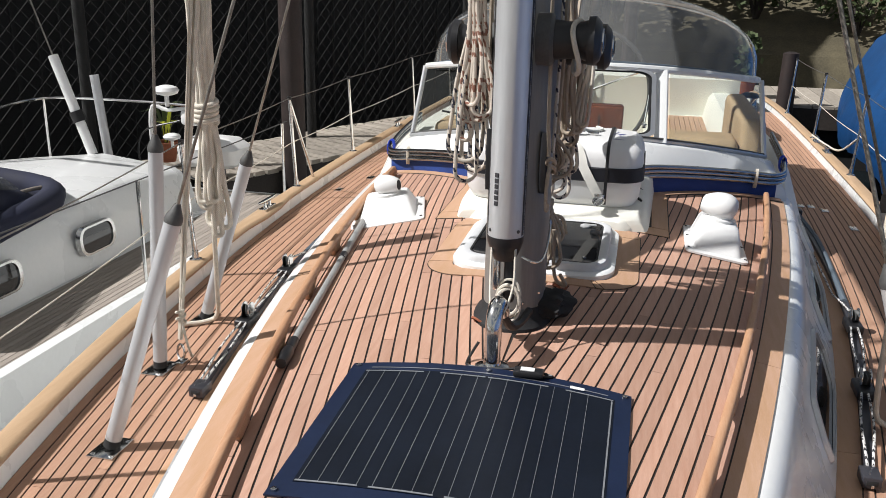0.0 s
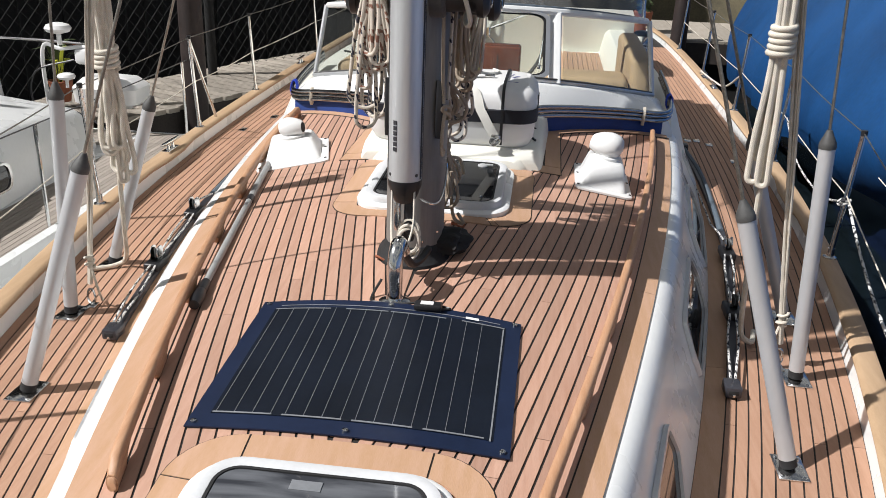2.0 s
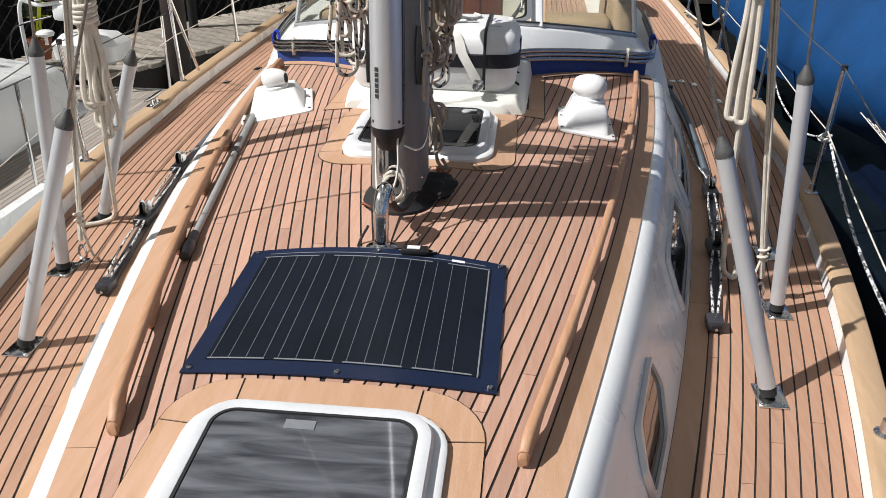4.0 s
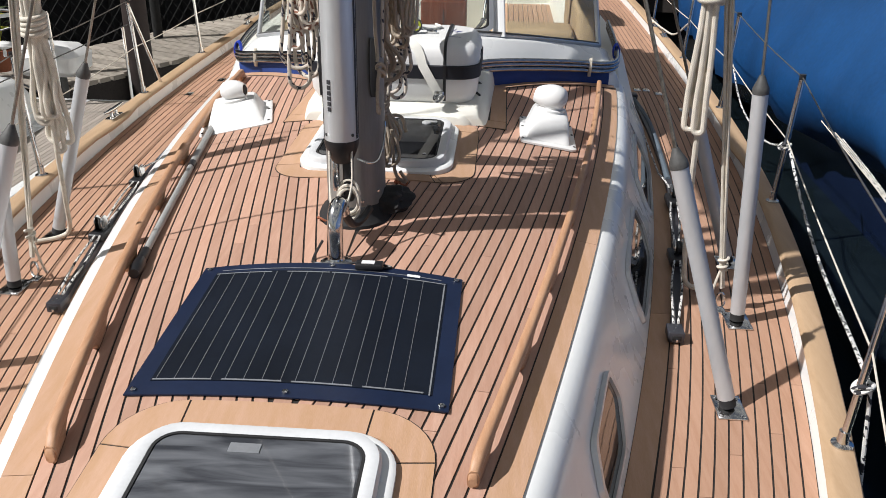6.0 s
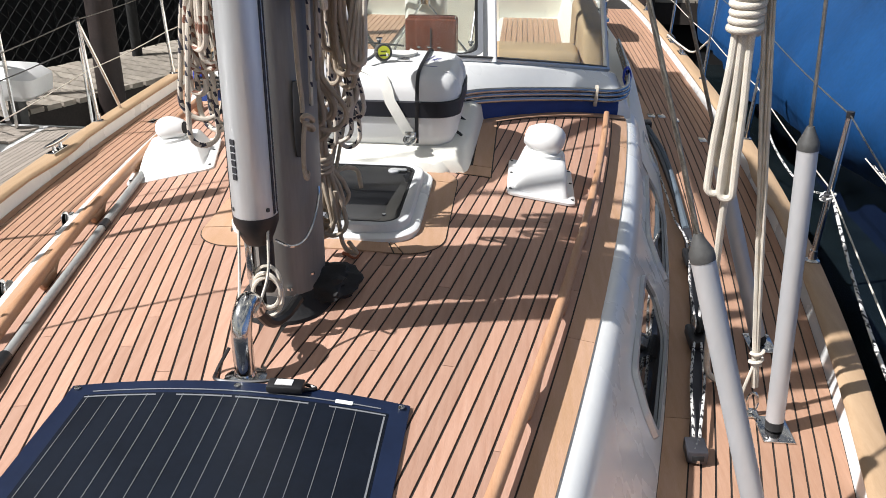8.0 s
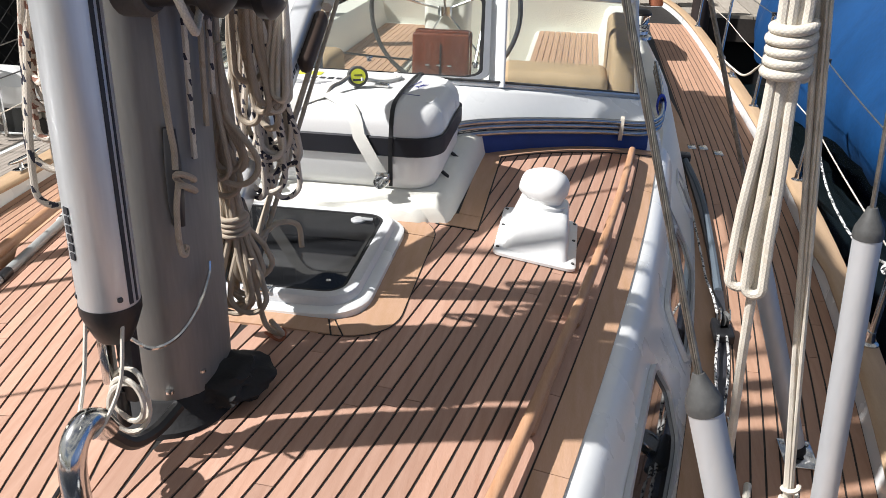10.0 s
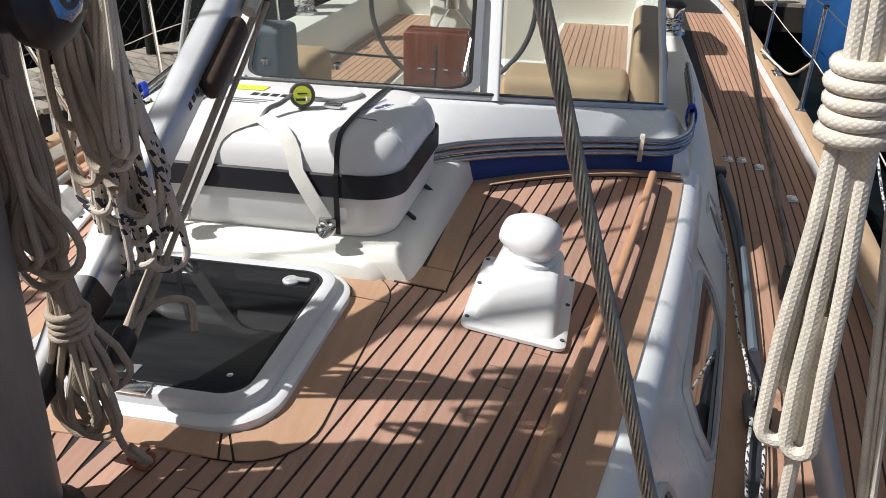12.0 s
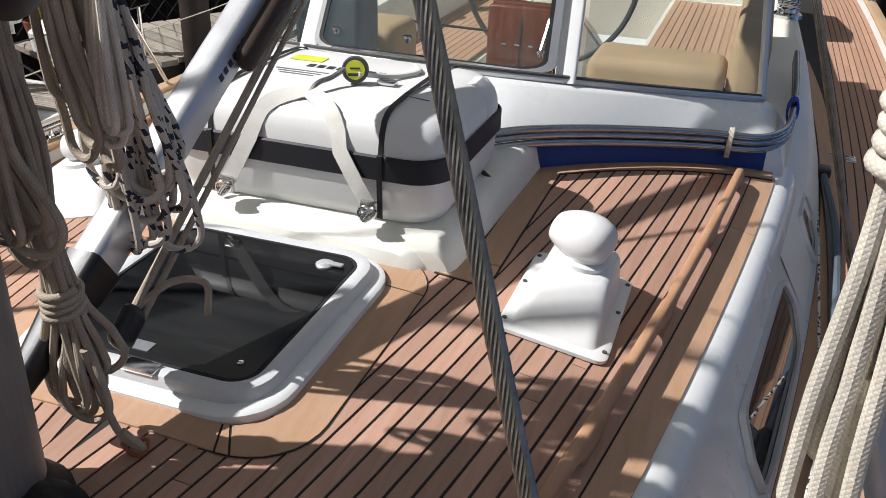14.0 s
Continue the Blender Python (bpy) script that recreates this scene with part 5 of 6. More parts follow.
part("black_strap", ribbon(over(0.245, 0.250), 0.014, 0.003, (1, 0, 0)), BLACK_PL, raft, "narrow black strap")
part("black_strap", ribbon(over(-0.23, -0.23), 0.014, 0.003, (1, 0, 0)), BLACK_PL, raft, "narrow black strap")
APEX = (0.014, -0.200)
for bx in (-0.185, 0.222):
    pts = [(bx, -0.297, RZ + 0.060), (bx + (APEX[0] - bx) * 0.20, -0.298, RZ + 0.13), (bx + (APEX[0] - bx) * 0.38, -0.295, RZ + 0.195)]
    for i in range(1, 11):
        t = i / 10
        x, y = bx + (APEX[0] - bx) * (0.38 + 0.62 * t), -0.285 + (APEX[1] + 0.285) * t
        pts.append((x, y, raft_surface(x * 0.5, y) + 0.006))
    rings = []
    for i, p in enumerate(pts):
        along = (Vector(pts[min(i + 1, len(pts) - 1)]) - Vector(pts[max(i - 1, 0)])).normalized()
        out = Vector((0, -1, 0)) if i < 3 else Vector((0, -1, 0)).lerp(Vector((0, -0.35, 1)), (i - 2) / 10).normalized()
        across = along.cross(out).normalized()
        rings.append([Vector(p) + across * 0.021 * a + out * 0.0016 * b for a, b in ((-1, -1), (1, -1), (1, 1), (-1, 1))])
    part("white_strap", loft(rings), STRAP, raft, "white webbing strap")
    b = part("buckle", box(0.045, 0.014, 0.045, (bx, -0.302, RZ + 0.058), 0.004), CHROME, raft, "steel shackle and buckle")
    for k in range(3):
        a0 = k * 1.1
        pts = [(bx + 0.018 * math.cos(a) + 0.008 * (k - 1), -0.310 - 0.004 * k, RZ + 0.048 + 0.018 * math.sin(a + a0)) for a in drange(0, 5.2, 14)]
        part("shackle", tube(pts, 0.004, 6), CHROME, b)
rel = part("release", lathe([(0.002, -0.016), (0.032, -0.016), (0.035, -0.010), (0.035, 0.010), (0.032, 0.016), (0.002, 0.016)], 24), DARK_GREY, raft, "round hydrostatic release unit")
rel.matrix_basis = pose(0.085, -0.075, RZ + 0.336, 78, 0, 22)
disc = part("label_disc", lathe([(0.001, 0.0165), (0.025, 0.0165), (0.025, 0.0175), (0.001, 0.0178)], 24), YELLOW, rel, "yellow label disc")
bar = part("print_bar", box(0.036, 0.007, 0.001, (0.0, -0.012, 0.0185), 0), INK, rel)
part("print_bar", box(0.026, 0.004, 0.001, (0.0, 0.004, 0.0185), 0), INK, rel)
part("shackle", tube(spline([(0.014, -0.20, RZ + 0.298), (0.025, -0.17, RZ + 0.318), (0.045, -0.13, RZ + 0.325), (0.070, -0.085, RZ + 0.345)], 5), 0.007, 6), WIRE, raft, "steel shackle")
part("lanyard", tube(spline([(0.10, -0.09, RZ + 0.33), (0.16, 0.0, RZ + 0.308), (0.20, 0.08, RZ + 0.305), (0.17, 0.14, RZ + 0.305)], 6), 0.007, 6), STRAP, raft, "pale webbing lanyard")
part("bracket", box(0.05, 0.03, 0.012, (0.165, -0.05, RZ + 0.306), 0.003), CHROME, raft)


def lettering(text, size, m, material, parent):
    cu = bpy.data.curves.new("lettering", "FONT")
    cu.body, cu.size, cu.align_x, cu.extrude = text, size, "CENTER", 0.0006
    tmp = bpy.data.objects.new("lettering", cu)
    scene.collection.objects.link(tmp)
    me = bpy.data.meshes.new_from_object(tmp)
    bpy.data.objects.remove(tmp)
    me.materials.append(material)
    ob = new("lettering", me)
    ob.parent = parent
    ob.matrix_basis = m
    return ob


lettering("NO STEP", 0.026, pose(0.300, 0.01, RZ + 0.2965, 0, 6, 76), INK_BLUE, raft)
part("print_bar", box(0.003, 0.13, 0.001, (0.262, 0.02, RZ + 0.2965), 0, Matrix.Rotation(radians(-14), 4, "Z")), INK_BLUE, raft)
part("print_bar", box(0.060, 0.005, 0.001, (0.278, -0.115, RZ + 0.2945), 0, Matrix.Rotation(radians(-12), 4, "Z")), INK_BLUE, raft)
for i in range(9):
    if i != 4:
        part("print_bar", box(0.020, 0.026, 0.001, (-0.10 + 0.030 * i, 0.035, RZ + 0.2990), 0), INK, raft, "plain dark bar")
for i in range(3):
    part("print_bar", box(0.16 - 0.03 * i, 0.006, 0.001, (-0.10, -0.02 - 0.018 * i, RZ + 0.2988), 0), PANEL_LINE, raft)
part("print_patch", box(0.10, 0.05, 0.001, (-0.14, 0.10, RZ + 0.2988), 0), YELLOW, raft, "yellow label patch")
for sx in (-0.28, 0.28):
    part("cradle", box(0.05, 0.50, 0.03, (sx, 0.0, RZ - 0.008), 0.006), BLACK_PL, raft, "black cradle bar")
for yy in (-0.1, 0.12):
    part("bolt", tube([(0.385, yy, RZ + 0.03), (0.405, yy, RZ + 0.015), (0.400, yy, RZ - 0.01)], 0.007, 6), BLACK_PL, raft)


# ---------------------------------------------------------------- shrouds with tube covers
def lobed_wire(a, b, r, strands=13, step=0.004, pitch=0.115):
    a, b = Vector(a), Vector(b)
    d = (b - a)
    n = max(2, int(d.length / step))
    u = d.normalized().orthogonal().normalized()
    w = d.normalized().cross(u)
    rings = []
    for i in range(n + 1):
        tw = 2 * math.pi * (d.length * i / n) / pitch
        ring = []
        for k in range(strands * 3):
            t = 2 * math.pi * k / (strands * 3)
            rr = r * (1.0 if k % 3 == 1 else (0.93 if k % 3 == 0 else 0.80))
            ring.append(a + d * (i / n) + (u * math.cos(t + tw) + w * math.sin(t + tw)) * rr)
        rings.append(ring)
    return loft(rings)


def shroud(base, upper, tube_len, r, label, detail=False):
    base, upper = Vector(base), Vector(upper)
    d = (upper - base).normalized()
    s = thing("shroud", label, "shroud", group="shrouds")
    plate = part("chain_plate", box(0.095, 0.135, 0.006, (base.x, base.y, DECK + 0.004), 0.002), CHROME, s, "stainless deck plate")
    for x, y in ((-0.035, -0.05), (0.035, -0.05), (-0.035, 0.05), (0.035, 0.05)):
        part("bolt", lathe([(0.008, 0.006), (0.008, 0.010), (0.001, 0.011)], 8, (base.x + x, base.y + y, DECK)), CHROME, plate)
    b0 = Vector((base.x, base.y, DECK)) + d * 0.012
    part("socket", tube([b0, b0 + d * 0.045], r * 0.98, 18), BLACK_SOFT, s, "black rubber socket")
    t0, t1 = b0 + d * 0.030, b0 + d * tube_len
    part("cover_tube", tube([t0.lerp(t1, k / 8) for k in range(9)], r, 20), TUBE_PL, s, "pale grey plastic tube")
    cap = [t1 + d * h for h in (-0.012, 0.0, 0.010, 0.030, 0.052)]
    rr = (1.04, 1.06, 1.0, 0.66, 0.34)
    part("cap", tube(cap, r, 18, rfun=lambda t: rr[min(4, round(t * 4))]), DARK_GREY, s, "dark grey cap")
    k = 2.4 if detail else 0.0
    w0 = t1 + d * 0.04
    if detail:
        part("wire", lobed_wire(w0, w0 + d * k, 0.0062), WIRE, s, "twisted wire rope")
    w1 = w0 + d * k
    part("wire", tube([w1, w1 + d * 7.5], 0.006 if detail else 0.0055, 8), WIRE, s, "twisted wire rope")
    return s


for side in (1, -1):
    shroud((side * 1.285, 2.29, DECK), (side * 0.852, 2.46, 1.0), 0.83, 0.0275, "forward lower shroud in a pale tube cover", side == 1)
    shroud((side * 1.450, 2.885, DECK), (side * 1.395, 2.89, 0.48), 0.90, 0.0275, "cap shroud in a pale tube cover")
    shroud((side * 1.535, 3.42, DECK), (side * 1.10, 3.375, 0.86), 0.80, 0.0275, "aft lower shroud in a pale tube cover", side == 1)
    # bundle of thin signal lines beside the shrouds
    fl = thing("signal_halyards", "bundle of thin cream lines made fast on deck", "rope", group="signal halyards")
    for k in range(6):
        a = Vector((side * (1.392 + 0.006 * math.cos(k)), 2.955 + 0.006 * math.sin(k * 2), -0.30))
        b = Vector((side * (1.238 + 0.013 * math.cos(k * 1.3)), 2.950 + 0.010 * math.sin(k), 0.95))
        part("line", tube([a.lerp(b, t) for t in (0, 0.3, 0.6, 1.0, 3.0)], 0.0055 if k < 4 else 0.004, 6), ROPE_CREAM, fl)
    part("eye", tube([(side * 1.396 + 0.016 * math.cos(a), 2.96, -0.36 + 0.035 * math.sin(a)) for a in drange(0, 6.28, 16)], 0.005, 6), CHROME, fl, "steel eye")
    part("pad_eye", box(0.04, 0.05, 0.008, (side * 1.400, 2.965, DECK + 0.006), 0.003), CHROME, fl)
    part("knot", tube([(side * 1.382 + 0.017 * math.cos(a), 2.955 + 0.017 * math.sin(a), -0.225 + 0.0045 * a) for a in drange(0, 12.5, 40)], 0.006, 6), ROPE_CREAM, fl, "knot")
    part("tail", tube(spline([(side * 1.38, 2.955, -0.21), (side * 1.358, 2.945, -0.30), (side * 1.362, 2.98, -0.38), (side * 1.38, 3.02, -0.398)], 6), 0.005, 6), ROPE_CREAM, fl)

coil("rope_hank", (1.185, 2.925, 1.25), 0.315, ROPE_CREAM, 5, 0.048, 0.0108, 0.835, 5.0, "thick cream rope hank hung on the shroud", (0.018, 0.01), 21,
     [(1.205, 2.93, 0.55), (1.215, 2.95, 0.22), (1.235, 3.0, 0.0), (1.265, 3.08, -0.25), (1.29, 3.12, -0.36), (1.335, 3.13, -0.39), (1.36, 3.22, -0.385)], 0.55, 0.4, group="shroud ropes")
coil("rope_hank", (-1.335, 3.16, 1.10), 0.06, ROPE_CREAM, 9, 0.070, 0.0105, 0.60, 4.2, "thick cream rope hank hung on the shroud", (0.02, 0.01), 22,
     [(-1.32, 3.16, 0.2), (-1.40, 3.3, -0.2), (-1.45, 3.38, -0.36), (-1.50, 3.36, -0.395), (-1.58, 3.3, -0.395)], 0.6, 0.35, group="shroud ropes")


# ---------------------------------------------------------------- genoa tracks and cars
def track_x(y):
    return foot(y) + 0.10 - max(0, y - 4.3) * 0.045


for side in (1, -1):
    tr = thing("genoa_track", "black genoa track with sliding cars and sheaves", "track", group="genoa tracks")
    ys = drange(2.70, 6.25, 26)
    rings = []
    for y in ys:
        x = track_x(y)
        rings.append([(side * (x + dx), y, DECK + z) for dx, z in ((-0.017, 0), (-0.012, 0.012), (-0.017, 0.014), (-0.017, 0.024), (0.017, 0.024), (0.017, 0.014), (0.012, 0.012), (0.017, 0))])
    part("rail", loft(rings), TRACK, tr)
    for y in (2.72, 6.24):
        stop = part("end_stop", box(0.060, 0.078, 0.042, (side * track_x(y), y, DECK + 0.030), 0.006), TRACK, tr, "dark end stop with a sheave")
        # thin black box on the face, painted shade of a hollow
        part("recess_shade", box(0.036, 0.006, 0.018, (side * track_x(y), y - 0.038, DECK + 0.030), 0.002), BLACK_SOFT, stop)
        part("pin", box(0.010, 0.010, 0.012, (side * track_x(y), y - 0.042, DECK + 0.022), 0.002), CHROME, stop)
        for dx in (-0.020, 0.0, 0.020):
            part("screw", lathe([(0.004, 0.050), (0.004, 0.0525), (0.001, 0.053)], 8, (side * track_x(y) + dx * 0.4, y + dx, DECK)), CHROME, stop)
    for y in (3.38, 4.08):
        car = part("car", box(0.070, 0.135, 0.042, (side * track_x(y), y, DECK + 0.036), 0.010, seg=3), BLACK_PL, tr, "dark sliding car")
        sh = part("sheave", lathe([(0.028, -0.010), (0.028, -0.007), (0.020, 0.0), (0.028, 0.007), (0.028, 0.010)], 20), DARK_GREY, car)
        sh.matrix_basis = pose(side * track_x(y), y + 0.01, DECK + 0.082, 0, 90, 25)
        for dx in (-0.014, 0.014):
            part("cheek", loft([[(side * track_x(y) + dx, y + 0.01 + px, DECK + 0.082 + pz) for px, pz in rrect(0.032, 0.038, 0.03, 4)], [(side * track_x(y) + dx * 1.3, y + 0.01 + px, DECK + 0.082 + pz) for px, pz in rrect(0.032, 0.038, 0.03, 4)]]), CHROME, car, "steel cheek plate")
    for dx in (-0.022, 0.020):
        part("control_line", tube([(side * (track_x(y) + dx * (0.4 + 0.6 * math.sin((y - 2.7) * 4.2) ** 2)), y, DECK + 0.050) for y in drange(2.76, 4.05, 24)], 0.005, 6), ROPE_BW, tr, "black and white control line")
    part("sheet_line", tube([(side * (track_x(y) - 0.03 - 0.02 * math.sin((y - 4.1) * 1.4)), y, DECK + 0.016 + 0.10 * max(0, 1 - (y - 4.05) * 2.0)) for y in drange(4.08, 6.4, 20)], 0.005, 6), ROPE_BW, tr, "thin flecked line")
    gl = thing("deck_hose", "dark rope tail lying along the side deck", "rope")
    part("rope", tube(spline([(side * (track_x(6.2)), 6.2, DECK + 0.02), (side * 1.50, 5.6, DECK + 0.02), (side * 1.475, 5.0, DECK + 0.02), (side * 1.44, 4.45, DECK + 0.02)], 8), 0.017, 8), SLATE, gl)
    # deck plates and filler caps further aft
    for k, (x, y) in enumerate(((1.55, 6.55), (1.62, 6.55), (1.70, 6.45), (1.80, 6.0))):
        part("plate", box(0.05, 0.09, 0.005, (side * x, y, DECK + 0.003), 0.002), CHROME, gl, "small deck plate")

# ---------------------------------------------------------------- stanchions, lifelines, cleats
STAN = {1: (0.15, 2.0, 3.98, 5.75, 7.35, 9.1, 10.8), -1: (0.15, 2.0, 3.95, 5.65, 7.0, 9.1, 10.8)}
SH = 0.625
ZC = DECK + 0.092
for side in (1, -1):
    tops, mids = [], []
    for y in STAN[side]:
        x = side * (hull_half(y) + 0.052)
        lean = 0.03 * side
        st = thing("stanchion", "polished stainless stanchion on the cap rail", "stanchion", group="stanchions")
        part("base", lathe([(0.032, 0.0), (0.032, 0.006), (0.018, 0.012), (0.016, 0.05)], 18, (x, y, ZC)), CHROME, st)
        part("post", tube([(x, y, ZC), (x + lean, y - 0.01, ZC + SH)], 0.0125, 12), CHROME, st)
        part("top", tube([(x + lean, y - 0.01, ZC + SH - 0.01), (x + lean, y - 0.01, ZC + SH + 0.014)], 0.015, 12), BLACK_PL, st, "black end cap")
        if side == -1 and y == 5.65:
            part("brace", tube([(x, y + 0.32, ZC), (x + lean, y, ZC + SH - 0.03)], 0.011, 10), CHROME, st)
        tops.append((x + lean, y - 0.01, ZC + SH))
        mids.append((x + lean * 0.5, y - 0.005, ZC + 0.32))
    tops.insert(0, (side * 0.15, -1.9, ZC + 0.62))
    mids.insert(0, (side * 0.15, -1.9, ZC + 0.32))
    for pts in (tops, mids):
        sag = []
        for a, b in zip(pts, pts[1:]):
            for k in range(6):
                p = Vector(a).lerp(Vector(b), k / 6)
                p.z -= 0.012 * math.sin(math.pi * k / 6)
                sag.append(p)
        sag.append(Vector(pts[-1]))
        solid("lifeline", tube(sag, 0.0032, 6), WIRE if pts is tops else ROPE_CREAM, "thin wire lifeline between the stanchions", "lifeline", "lifelines")
    # cleats on the cap rail
    for y in ((5.05, 8.4) if side == -1 else (8.35, 8.9)):
        x = side * (hull_half(y) + 0.04)
        cl = thing("cleat", "polished cast cleat on the cap rail", "cleat", group="cleats")
        part("horn", tube(spline([(x, y - 0.13, ZC + 0.055), (x, y - 0.06, ZC + 0.050), (x, y + 0.06, ZC + 0.050), (x, y + 0.13, ZC + 0.055)], 5), 0.013, 10, rfun=lambda t: 0.5 + 0.5 * math.sin(math.pi * t)), CHROME, cl)
        for dy in (-0.035, 0.035):
            part("leg", lathe([(0.018, 0.0), (0.010, 0.02), (0.011, 0.05)], 12, (x, y + dy, ZC)), CHROME, cl)
        part("base", box(0.05, 0.17, 0.008, (x, y, ZC + 0.004), 0.003), CHROME, cl)

ma = Vector((hull_half(3.98) + 0.08, 3.97, ZC + 0.29))
mb = Vector((hull_half(2.0) + 0.09, 2.0, ZC + 0.20))
fend = thing("fender_line", "black and white line tied between stanchions", "rope")
pts = [ma.lerp(mb, t) + Vector((0.05 * math.sin(math.pi * t), 0, -0.22 * math.sin(math.pi * t) * (1 - 0.5 * t))) for t in drange(0, 1, 16)]
part("line", tube(pts, 0.0068, 8), ROPE_BW, fend)
part("tail", tube(spline([mb, mb + Vector((0.02, 0.0, -0.15)), mb + Vector((0.05, -0.02, -0.5)), mb + Vector((0.06, -0.02, -0.9))], 6), 0.0068, 8), ROPE_BW, fend)
for c in (ma, mb):
    part("knot", tube([(c.x - 0.02 + 0.026 * math.cos(a), c.y + 0.02 * math.sin(a), c.z + 0.012 * math.sin(a * 1.3)) for a in drange(0, 14, 40)], 0.0066, 7), ROPE_BW, fend, "knot")
part("line", tube(spline([ma, ma + Vector((0.03, 0.5, -0.12)), ma + Vector((0.08, 1.2, -0.12)), (hull_half(5.75) + 0.09, 5.75, ZC + 0.30)], 8), 0.0055, 8), ROPE_BW, fend)
part("line", tube(spline([(hull_half(7.35) + 0.07, 7.35, ZC + 0.30), (2.05, 7.9, ZC + 0.1), (2.03, 8.35, ZC + 0.06), (1.99, 8.9, ZC + 0.06)], 8), 0.0085, 8), ROPE_CREAM, fend)

# ---------------------------------------------------------------- neighbouring boat under a blue cover
blue = thing("covered_yacht", "moored yacht under a royal blue tarpaulin", "yacht")
rings = []
BL = drange(-7.0, 12.6, 40)
for i, y in enumerate(BL):
    k = 1 - max(0, (y - 9.0) / 3.3) ** 2 * 0.10
    x0 = 4.3 - 1.62 * k
    rings.append([(x0 + 0.75, y, WATERLINE - 0.1), (x0 + 0.60, y, -1.1), (x0 + 0.54, y, -0.72), (8.1 - x0, y, -0.72), (8.1 - x0 - 0.2, y, WATERLINE - 0.1)])
part("hull", loft(rings), HULL_NAVY, blue, "dark navy hull")
rings = []
for i, y in enumerate(drange(-6.8, 12.7, 98)):
    k = 1 - max(0, (y - 9.0) / 3.3) ** 2 * 0.10
    x0 = 4.3 - 1.68 * k
    fold = 0.030 * math.sin(y * 4.1) + 0.022 * math.sin(y * 9.3 + 1.0) + 0.012 * math.sin(y * 17.0)
    top = 1.9 - 0.05 * max(0, y - 6)
    aft = min(1.0, max(0.0, (y - 5.5) / 3.0))
    hem = -0.80 + 0.05 * math.sin(y * 2.6) + 0.03 * abs(math.sin(y * 1.3))
    ring = []
    for s in drange(0, 1, 15):
        ring.append((x0 + 0.03 + fold * (1 - 0.6 * s) + s ** 1.5 * (4.3 - x0) * 0.35 + (0.55 - 0.42 * aft * aft * (3 - 2 * aft)) * max(0.0, 1 - s / 0.5) ** 2, y + (0.35 * s if y > 12.5 else 0), hem + (0.45 - hem) * s))
    for s in drange(0.12, 1, 8):
        xe = x0 + (4.3 - x0) * 0.35
        ring.append((xe + (4.3 - xe) * s + fold * 0.5, y, 0.45 + (top - 0.45) * s))
    ring.append((4.9, y, 1.2 + (top - 1.9) * 0.5))
    ring.append((5.9, y, 0.45))
    ring.append((6.0, y, hem))
    rings.append(ring)
part("cover", loft(rings, False, False), COVER_BLUE, blue, "royal blue tarpaulin cover")
end = [p for p in rings[-1]]
bm = bmesh.new()
bm.faces.new([bm.verts.new(p) for p in end])
part("cover_end", bm, COVER_BLUE, blue, "royal blue tarpaulin end")
lb = thing("line_bundle", "bundle of pale lines along the covered yacht", "rope")
for k in range(4):
    part("line", tube(spline([(2.30 + 0.02 * k, 1.2, -0.80 + 0.02 * k), (2.36 + 0.01 * k, 2.6, -0.50), (2.39 + 0.008 * k, 3.85, -0.293), (2.40 + 0.006 * k, 4.38 - 0.05 * k, -0.236), (2.40, 4.98 - 0.12 * k, -0.175)], 6), 0.0035, 6), ROPE_BW if k % 2 else ROPE_CREAM, lb)
part("tie", tube([(2.395 + 0.03 * math.cos(a), 3.3, -0.38 + 0.03 * math.sin(a)) for a in drange(0, 9, 24)], 0.005, 5), ROPE_CREAM, lb)

# ---------------------------------------------------------------- white yacht on the other side
ny = thing("white_yacht", "white moored yacht with a weathered teak deck", "yacht")


def nb(y):      # its half beam, about its own centre line
    return 1.45 * (1 - max(0, (y - 5.2) / 4.2) ** 2 * 0.25) if y < 7.6 else 1.0


NC = -3.70
rings = []
for y in drange(-6.0, 6.45, 30):
    h = nb(y)
    rings.append([(NC + h * 0.8, y, WATERLINE - 0.1), (NC + h, y, -1.0), (NC + h, y, -0.57), (NC + h - 0.05, y, -0.56), (NC + h - 0.06, y, -0.60), (NC - h, y, -0.60), (NC - h, y, -1.0), (NC - h * 0.8, y, WATERLINE - 0.1)])
part("hull", loft(rings), GEL, ny, "white topsides")
rings = []
for y in drange(-5.0, 5.9, 24):
    h = 0.80 - max(0, y - 4.6) * 0.10
    t = -0.20 - max(0, y - 5.0) * 0.12
    pts = [(h + 0.10, -0.60), (h + 0.06, -0.42), (h, t - 0.04), (h - 0.06, t), (0, t + 0.07)]
    rings.append([(NC + x, y, z) for x, z in pts] + [(NC - x, y, z) for x, z in pts[-2::-1]])
part("cabin", loft(rings), GEL, ny, "white cabin trunk")
part("guard_rail", tube([(NC + nb(y) - 0.08, y, -0.60 + 0.62) for y in drange(-5, 6.35, 14)], 0.004, 6), DARK_GREY, ny, "dark guard wire")
for y in (0.5, 2.4, 4.2, 6.25):
    part("stanchion", tube([(NC + nb(y) - 0.08, y, -0.58), (NC + nb(y) - 0.08, y, 0.02)], 0.011, 8), CHROME, ny)
